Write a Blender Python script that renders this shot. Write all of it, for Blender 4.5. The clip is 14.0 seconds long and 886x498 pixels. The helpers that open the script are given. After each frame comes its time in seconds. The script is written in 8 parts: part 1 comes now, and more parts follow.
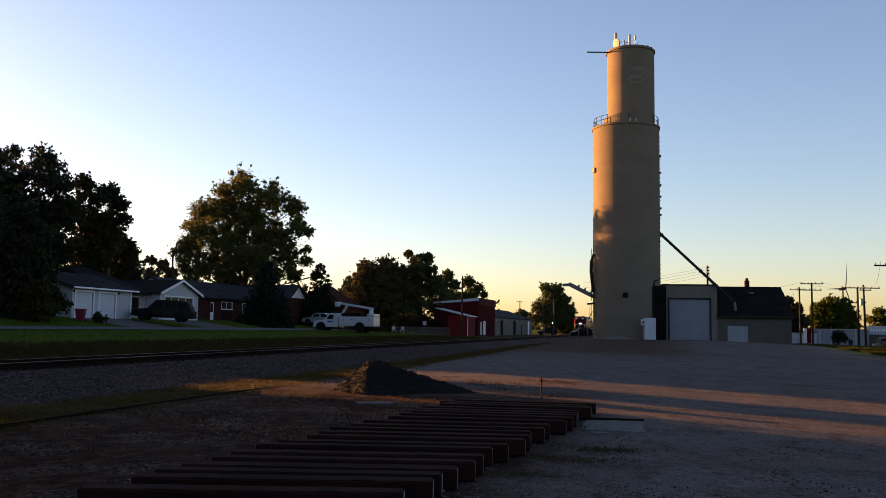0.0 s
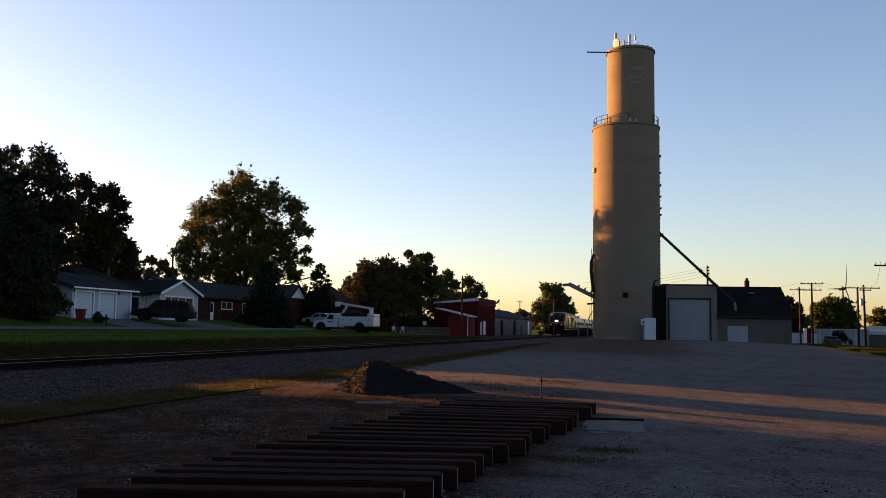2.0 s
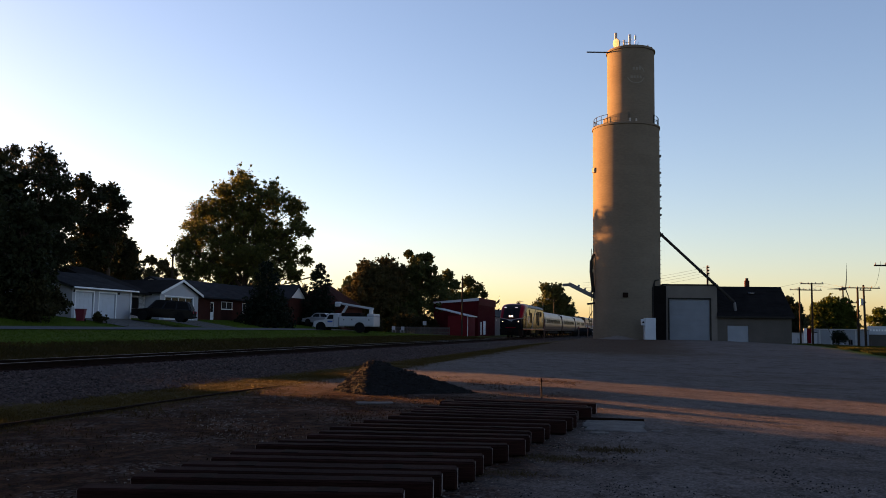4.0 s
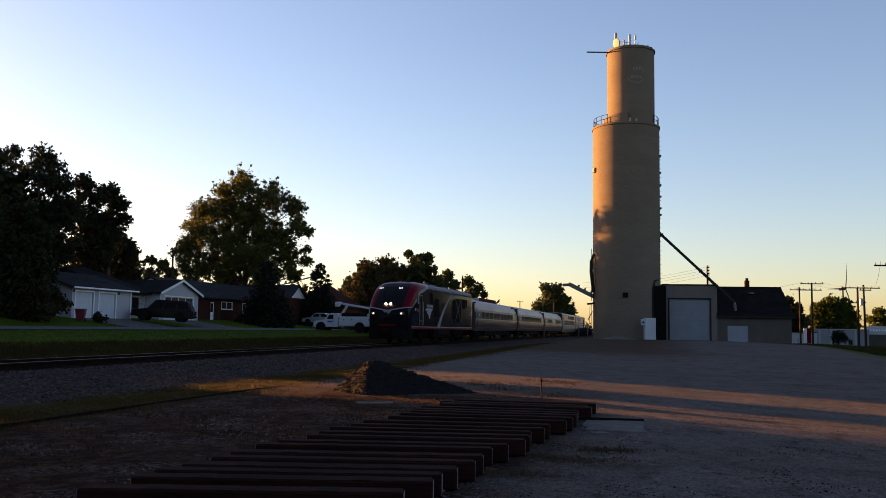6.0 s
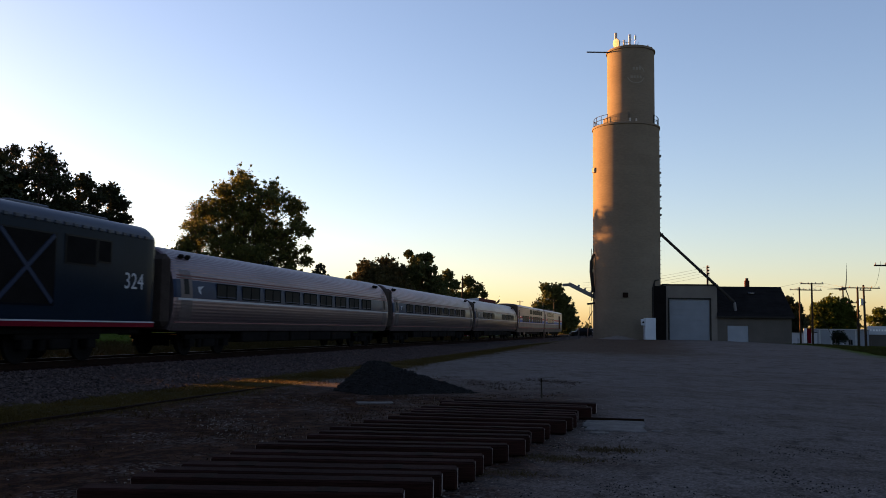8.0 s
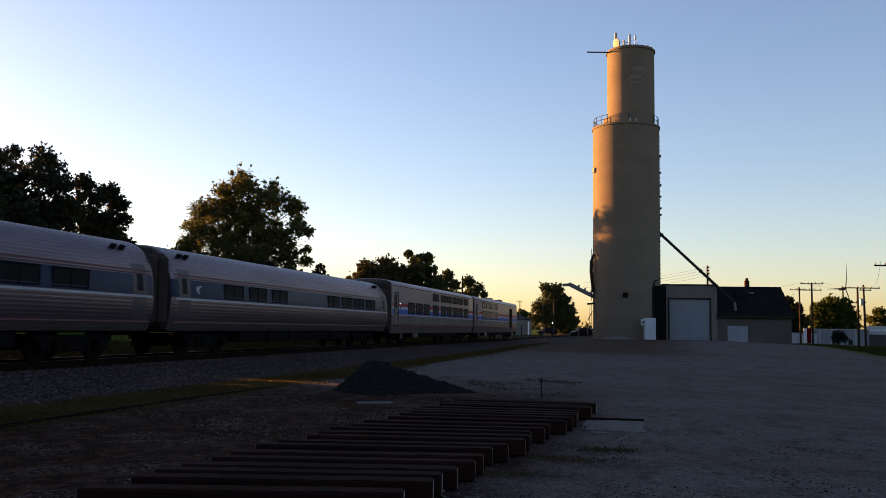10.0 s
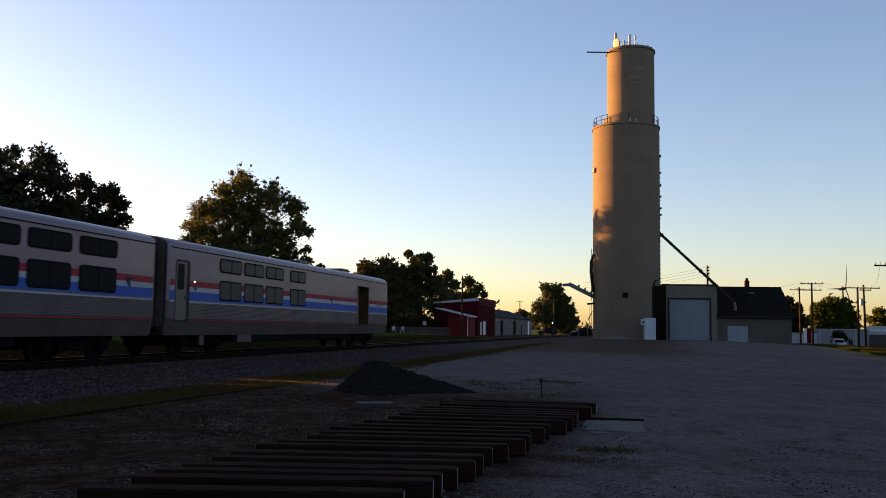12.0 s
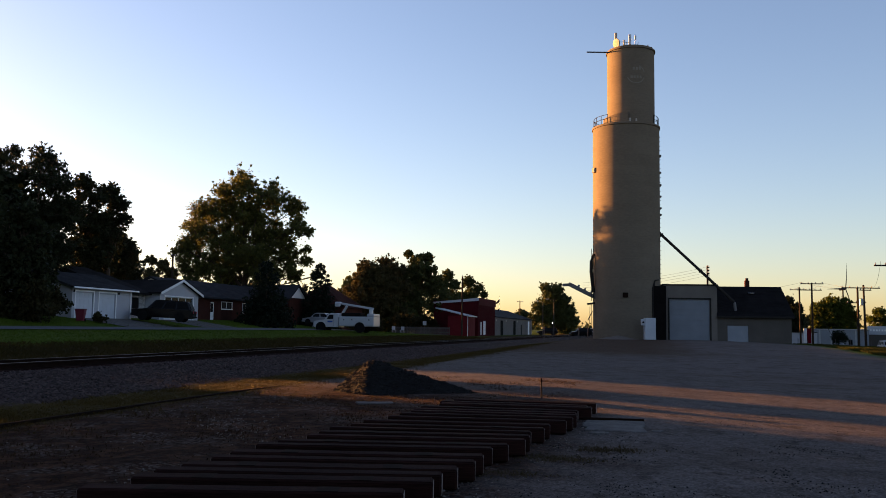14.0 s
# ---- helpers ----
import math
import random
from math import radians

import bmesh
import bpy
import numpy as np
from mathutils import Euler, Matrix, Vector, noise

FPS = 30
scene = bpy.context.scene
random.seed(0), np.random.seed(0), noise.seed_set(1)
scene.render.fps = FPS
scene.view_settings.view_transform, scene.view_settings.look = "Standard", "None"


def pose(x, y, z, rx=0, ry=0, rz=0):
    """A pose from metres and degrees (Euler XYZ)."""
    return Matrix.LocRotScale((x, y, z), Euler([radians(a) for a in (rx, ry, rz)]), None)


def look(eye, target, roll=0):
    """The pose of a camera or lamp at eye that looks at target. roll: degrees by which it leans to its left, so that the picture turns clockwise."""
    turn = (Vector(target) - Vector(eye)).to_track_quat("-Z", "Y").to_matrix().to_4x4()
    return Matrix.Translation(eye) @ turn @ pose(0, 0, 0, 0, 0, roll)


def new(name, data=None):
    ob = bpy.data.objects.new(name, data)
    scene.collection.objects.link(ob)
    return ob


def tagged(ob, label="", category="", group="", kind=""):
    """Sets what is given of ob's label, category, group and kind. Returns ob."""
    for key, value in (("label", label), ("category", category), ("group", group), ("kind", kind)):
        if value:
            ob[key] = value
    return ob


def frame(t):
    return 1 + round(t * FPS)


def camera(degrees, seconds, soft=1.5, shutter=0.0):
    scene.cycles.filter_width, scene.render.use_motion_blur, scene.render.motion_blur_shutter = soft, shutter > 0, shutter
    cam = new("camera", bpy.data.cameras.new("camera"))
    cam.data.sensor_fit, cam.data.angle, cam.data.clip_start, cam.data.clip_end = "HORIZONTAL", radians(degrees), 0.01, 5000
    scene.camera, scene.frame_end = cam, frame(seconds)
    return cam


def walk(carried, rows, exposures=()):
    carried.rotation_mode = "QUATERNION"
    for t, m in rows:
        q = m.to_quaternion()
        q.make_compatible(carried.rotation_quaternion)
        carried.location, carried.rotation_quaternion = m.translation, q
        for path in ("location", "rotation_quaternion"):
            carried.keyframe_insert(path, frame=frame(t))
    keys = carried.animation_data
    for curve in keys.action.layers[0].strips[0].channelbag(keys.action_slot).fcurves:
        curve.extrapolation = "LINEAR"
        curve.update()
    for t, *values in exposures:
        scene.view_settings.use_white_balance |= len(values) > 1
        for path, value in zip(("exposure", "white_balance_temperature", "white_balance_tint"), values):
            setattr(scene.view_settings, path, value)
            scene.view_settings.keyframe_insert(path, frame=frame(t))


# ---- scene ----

# ================= camera =================
# The camera stands on a tripod 1.5 m above the gravel lot and does not move.
cam = camera(53.5, 14.0, soft=0.7, shutter=0.12)
EYE = Vector((0.0, 0.0, 1.5))
AIM = EYE + Vector((0.0, math.cos(radians(5.135)), math.sin(radians(5.135))))
walk(cam, [(0.0, look(EYE, AIM, 0.8)), (14.0, look(EYE, AIM, 0.8))], exposures=((0.0, 2.6, 6980, 31), (14.0, 2.6, 6980, 31)))

# ================= world and sun =================
SUN_BEARING, SUN_HEIGHT = -58.0, 5.2          # degrees from the view axis, degrees above the horizon
world = bpy.data.worlds.new("evening_sky")
scene.world = world
world.use_nodes = True
wn = world.node_tree
sky = wn.nodes.new("ShaderNodeTexSky")
sky.sky_type, sky.sun_disc = "NISHITA", False
sky.sun_elevation, sky.sun_rotation = radians(SUN_HEIGHT), radians(SUN_BEARING)
sky.air_density, sky.dust_density, sky.ozone_density, sky.altitude = 0.95, 0.8, 2.1, 200
background = wn.nodes["Background"]
background.inputs["Strength"].default_value = 0.06
wn.links.new(sky.outputs["Color"], background.inputs["Color"])
sun = new("sun", bpy.data.lights.new("sun", "SUN"))
sun.data.energy, sun.data.angle, sun.data.color = 4.2, radians(0.5), (1.0, 0.5, 0.13)
TO_SUN = Vector((math.sin(radians(SUN_BEARING)) * math.cos(radians(SUN_HEIGHT)), math.cos(radians(SUN_BEARING)) * math.cos(radians(SUN_HEIGHT)), math.sin(radians(SUN_HEIGHT))))
sun.matrix_world = look(TO_SUN * 300, (0, 0, 0))

# ================= plan =================
# Track frame: s runs along the track away from the camera, r across it, away from the camera; the camera is at s 0, r -17.6.
BEARING = radians(13.61)
ALONG = Vector((math.sin(BEARING), math.cos(BEARING), 0))
ACROSS = Vector((-math.cos(BEARING), math.sin(BEARING), 0))
ORIGIN = ACROSS * 17.6
TURN = 90 - 13.61                      # degrees about z that bring x onto ALONG and y onto ACROSS
TRACK = Matrix.Translation(ORIGIN) @ pose(0, 0, 0, 0, 0, TURN)
RAIL_TOP = 0.40


def sr(x, y):
    d = Vector((x, y, 0)) - ORIGIN
    return d.dot(ALONG), d.dot(ACROSS)


def step(v, a, b):
    t = min(1.0, max(0.0, (v - a) / (b - a)))
    return t * t * (3 - 2 * t)


def ramp(v, knots):
    if v <= knots[0][0]:
        return knots[0][1]
    for (a, za), (b, zb) in zip(knots, knots[1:]):
        if v <= b:
            return za + (zb - za) * (v - a) / (b - a)
    return knots[-1][1]


def ground_height(s, r):
    """The height of the land at a place of the track frame."""
    if r < 0:
        x, y = (ORIGIN + ALONG * s + ACROSS * r).to_2d()
        lot = 0.5 * step(s, 25, 100) - 0.035 * min(9.0, max(0.0, x - 3.0)) * (1 - step(y, 30, 70)) - 1.4 * step(x, 30, 52) * step(y, 50, 105)
        berm = ramp(-r, ((2.0, 0.2), (2.6, 0.16), (5.8, -0.02), (9.0, 0.0)))
        return berm + lot * step(-r, 4.0, 10.0)
    z = ramp(r, ((2.0, 0.2), (2.6, 0.16), (4.4, -0.02), (7.0, 0.2), (19.0, 1.06), (25.0, 1.2), (31.0, 2.05), (60.0, 2.2)))
    return z * (1 - 0.62 * step(s, 96, 150) * step(r, 5.0, 10.0))


def land(x, y):
    return ground_height(*sr(x, y))


def on(s, r, turn=0.0, lift=0.0):
    """A pose on the ground in the track frame; turn is in degrees from the track's direction."""
    p = ORIGIN + ALONG * s + ACROSS * r
    return pose(p.x, p.y, ground_height(s, r) + lift, 0, 0, TURN + turn)


# ================= mesh tools =================
class Geo:
    """Vertices and faces that become one mesh."""

    def __init__(self):
        self.v, self.f = [], []

    def add(self, verts, faces):
        n = len(self.v)
        self.v.extend(tuple(p) for p in verts)
        self.f.extend(tuple(i + n for i in f) for f in faces)
        return self

    def box(self, x0, x1, y0, y1, z0, z1, b=0.0, m=None):
        lo, hi = (x0, y0, z0), (x1, y1, z1)
        if b <= 0:
            vs = [(lo[0] if i & 1 == 0 else hi[0], lo[1] if i & 2 == 0 else hi[1], lo[2] if i & 4 == 0 else hi[2]) for i in range(8)]
            fs = [(0, 2, 3, 1), (4, 5, 7, 6), (0, 1, 5, 4), (2, 6, 7, 3), (0, 4, 6, 2), (1, 3, 7, 5)]
        else:
            b = min(b, *(0.45 * (h - l) for l, h in zip(lo, hi)))
            vs, at = [], {}
            for i in range(8):
                for a in range(3):
                    p = [(lo[k] if not (i >> k) & 1 else hi[k]) for k in range(3)]
                    for k in range(3):
                        if k != a:
                            p[k] += b if not (i >> k) & 1 else -b
                    at[i, a] = len(vs)
                    vs.append(tuple(p))
            fs = []
            for a in range(3):
                u, w = (a + 1) % 3, (a + 2) % 3
                for side in (0, 1):
                    c = [side << a, side << a | 1 << u, side << a | 1 << u | 1 << w, side << a | 1 << w]
                    q = [at[i, a] for i in c]
                    fs.append(tuple(q) if side else tuple(reversed(q)))
                for i in range(8):
                    if not (i >> a) & 1:
                        j = i | 1 << a
                        fs.append((at[i, u], at[j, u], at[j, w], at[i, w]) if ((i >> u) & 1) ^ ((i >> w) & 1) else (at[i, w], at[j, w], at[j, u], at[i, u]))
            for i in range(8):
                q = (at[i, 0], at[i, 1], at[i, 2])
                fs.append(q if bin(i).count("1") % 2 else tuple(reversed(q)))
        if m is not None:
            vs = [m @ Vector(p) for p in vs]
        return self.add(vs, fs)

    def tube(self, p0, p1, r0, r1=None, n=8, caps=True):
        r1 = r0 if r1 is None else r1
        p0, p1 = Vector(p0), Vector(p1)
        q = (p1 - p0).to_track_quat("Z", "Y")
        ring = [Vector((math.cos(a), math.sin(a), 0)) for a in (2 * math.pi * i / n for i in range(n))]
        vs = [p0 + q @ (c * r0) for c in ring] + [p1 + q @ (c * r1) for c in ring]
        fs = [(i, (i + 1) % n, n + (i + 1) % n, n + i) for i in range(n)]
        if caps:
            fs += [tuple(range(n - 1, -1, -1)), tuple(range(n, 2 * n))]
        return self.add(vs, fs)

    def path(self, points, r, n=6):
        for a, b in zip(points, points[1:]):
            self.tube(a, b, r, r, n)
        return self

    def loft(self, rings, caps=True, closed=True):
        n = len(rings[0])
        vs = [p for ring in rings for p in ring]
        fs = []
        for k in range(len(rings) - 1):
            for i in range(n if closed else n - 1):
                j = (i + 1) % n
                fs.append((k * n + i, k * n + j, (k + 1) * n + j, (k + 1) * n + i))
        if caps and closed:
            fs += [tuple(range(n - 1, -1, -1)), tuple((len(rings) - 1) * n + i for i in range(n))]
        return self.add(vs, fs)

    def lathe(self, profile, n=24, m=None):
        """Profile of (radius, z) turned about z."""
        rings = [[(r * math.cos(2 * math.pi * i / n), r * math.sin(2 * math.pi * i / n), z) for i in range(n)] for r, z in profile]
        if m is not None:
            rings = [[m @ Vector(p) for p in ring] for ring in rings]
        return self.loft(rings)

    def prism(self, outline, depth, m=None):
        """A flat outline in x, z, thickened along y by depth."""
        n = len(outline)
        vs = [(x, 0, z) for x, z in outline] + [(x, depth, z) for x, z in outline]
        fs = [tuple(range(n)), tuple(range(2 * n - 1, n - 1, -1))] + [(i + n, (i + 1) % n + n, (i + 1) % n, i) for i in range(n)]
        if m is not None:
            vs = [m @ Vector(p) for p in vs]
        return self.add(vs, fs)

    def mesh(self, name, material, smooth=False):
        me = bpy.data.meshes.new(name)
        me.from_pydata(self.v, [], self.f)
        me.materials.append(material)
        if smooth:
            me.shade_smooth()
            me.set_sharp_from_angle(angle=radians(38))
        me.update()
        return me


def thing(name, m, label, category, group="", kind=""):
    ob = new(name)
    ob.empty_display_size = 0.3
    ob.matrix_world = m
    return tagged(ob, label, category, group, kind)


def part(name, geo, material, parent, label="", smooth=False, m=None):
    """One mesh object under a thing or a part."""
    data = geo.mesh(name, material, smooth) if isinstance(geo, Geo) else geo
    ob = new(name, data)
    ob.parent = parent
    if m is not None:
        ob.matrix_basis = m
    return tagged(ob, label)


def solid(name, geo, material, m, label, category, group="", kind="", smooth=False):
    ob = new(name, geo.mesh(name, material, smooth) if isinstance(geo, Geo) else geo)
    ob.matrix_world = m
    return tagged(ob, label, category, group, kind)


# ================= materials =================
def material(name, color, rough=0.7, metal=0.0, dark=None, scale=3.0, fine=40.0, amount=0.5, bump=0.1, stretch=(1, 1, 1), coat=0.0, spread=0.0, detail=6.0, transmission=0.0, ior=1.45, emission=0.0, spec=None):
    """A surface with stains at one scale and grain at another; spread varies separate pieces."""
    mt = bpy.data.materials.new(name)
    mt.use_nodes = True
    nt = mt.node_tree
    b = nt.nodes["Principled BSDF"]
    coord = nt.nodes.new("ShaderNodeTexCoord")
    mapping = nt.nodes.new("ShaderNodeMapping")
    mapping.inputs["Scale"].default_value = stretch
    nt.links.new(coord.outputs["Object"], mapping.inputs["Vector"])
    n1, n2 = nt.nodes.new("ShaderNodeTexNoise"), nt.nodes.new("ShaderNodeTexNoise")
    n1.inputs["Scale"].default_value, n2.inputs["Scale"].default_value = scale, fine
    n1.inputs["Detail"].default_value, n2.inputs["Detail"].default_value = detail, 4.0
    for nd in (n1, n2):
        nt.links.new(mapping.outputs["Vector"], nd.inputs["Vector"])
    blend = nt.nodes.new("ShaderNodeMath")
    blend.operation = "MULTIPLY_ADD"
    blend.inputs[1].default_value = 0.45
    nt.links.new(n2.outputs["Fac"], blend.inputs[0])
    half = nt.nodes.new("ShaderNodeMath")
    half.operation = "MULTIPLY"
    half.inputs[1].default_value = 0.55
    nt.links.new(n1.outputs["Fac"], half.inputs[0])
    nt.links.new(half.outputs[0], blend.inputs[2])
    span = nt.nodes.new("ShaderNodeMapRange")
    span.inputs["From Min"].default_value, span.inputs["From Max"].default_value = 0.5 - 0.22, 0.5 + 0.22
    nt.links.new(blend.outputs[0], span.inputs["Value"])
    mix = nt.nodes.new("ShaderNodeMix")
    mix.data_type = "RGBA"
    low = dark or tuple(c * (1 - amount) for c in color)
    mix.inputs["A"].default_value, mix.inputs["B"].default_value = (*low, 1), (*color, 1)
    nt.links.new(span.outputs["Result"], mix.inputs["Factor"])
    out = mix.outputs["Result"]
    if spread > 0:
        info = nt.nodes.new("ShaderNodeObjectInfo")
        geo = nt.nodes.new("ShaderNodeNewGeometry")
        add = nt.nodes.new("ShaderNodeMath")
        add.operation = "ADD"
        nt.links.new(info.outputs["Random"], add.inputs[0])
        nt.links.new(geo.outputs["Random Per Island"], add.inputs[1])
        shade = nt.nodes.new("ShaderNodeMapRange")
        shade.inputs["From Max"].default_value = 2.0
        shade.inputs["To Min"].default_value, shade.inputs["To Max"].default_value = 1 - spread, 1 + spread
        nt.links.new(add.outputs[0], shade.inputs["Value"])
        hsv = nt.nodes.new("ShaderNodeHueSaturation")
        nt.links.new(out, hsv.inputs["Color"])
        nt.links.new(shade.outputs["Result"], hsv.inputs["Value"])
        out = hsv.outputs["Color"]
    nt.links.new(out, b.inputs["Base Color"])
    b.inputs["Metallic"].default_value = metal
    b.inputs["Specular IOR Level"].default_value = spec if spec is not None else (0.5 if rough < 0.7 else 0.03)
    rr = nt.nodes.new("ShaderNodeMapRange")
    rr.inputs["To Min"].default_value, rr.inputs["To Max"].default_value = min(1, rough * 1.15), rough * 0.85
    nt.links.new(n1.outputs["Fac"], rr.inputs["Value"])
    nt.links.new(rr.outputs["Result"], b.inputs["Roughness"])
    b.inputs["Coat Weight"].default_value, b.inputs["Coat Roughness"].default_value = coat, 0.06
    b.inputs["Transmission Weight"].default_value, b.inputs["IOR"].default_value = transmission, ior
    if bump > 0:
        bp = nt.nodes.new("ShaderNodeBump")
        bp.inputs["Strength"].default_value, bp.inputs["Distance"].default_value = bump, 0.03
        nt.links.new(blend.outputs[0], bp.inputs["Height"])
        nt.links.new(bp.outputs["Normal"], b.inputs["Normal"])
    if emission > 0:
        b.inputs["Emission Color"].default_value, b.inputs["Emission Strength"].default_value = (*color, 1), emission
    return mt


def leaf_material(name, color, other, glow=0.35):
    """Thin leaves: they reflect, and let light through."""
    mt = bpy.data.materials.new(name)
    mt.use_nodes = True
    nt = mt.node_tree
    b = nt.nodes["Principled BSDF"]
    geo = nt.nodes.new("ShaderNodeNewGeometry")
    coord = nt.nodes.new("ShaderNodeTexCoord")
    big = nt.nodes.new("ShaderNodeTexNoise")
    big.inputs["Scale"].default_value = 0.35
    nt.links.new(coord.outputs["Object"], big.inputs["Vector"])
    add = nt.nodes.new("ShaderNodeMath")
    add.operation = "MULTIPLY_ADD"
    add.inputs[1].default_value, add.inputs[2].default_value = 0.45, -0.25
    nt.links.new(geo.outputs["Random Per Island"], add.inputs[0])
    tot = nt.nodes.new("ShaderNodeMath")
    tot.operation, tot.use_clamp = "ADD", True
    nt.links.new(add.outputs[0], tot.inputs[0])
    nt.links.new(big.outputs["Fac"], tot.inputs[1])
    mix = nt.nodes.new("ShaderNodeMix")
    mix.data_type = "RGBA"
    mix.inputs["A"].default_value, mix.inputs["B"].default_value = (*color, 1), (*other, 1)
    nt.links.new(tot.outputs[0], mix.inputs["Factor"])
    nt.links.new(mix.outputs["Result"], b.inputs["Base Color"])
    b.inputs["Roughness"].default_value = 0.6
    b.inputs["Specular IOR Level"].default_value = 0.06
    tr = nt.nodes.new("ShaderNodeBsdfTranslucent")
    nt.links.new(mix.outputs["Result"], tr.inputs["Color"])
    ms = nt.nodes.new("ShaderNodeMixShader")
    ms.inputs["Fac"].default_value = glow
    nt.links.new(b.outputs["BSDF"], ms.inputs[1])
    nt.links.new(tr.outputs["BSDF"], ms.inputs[2])
    nt.links.new(ms.outputs["Shader"], nt.nodes["Material Output"].inputs["Surface"])
    return mt


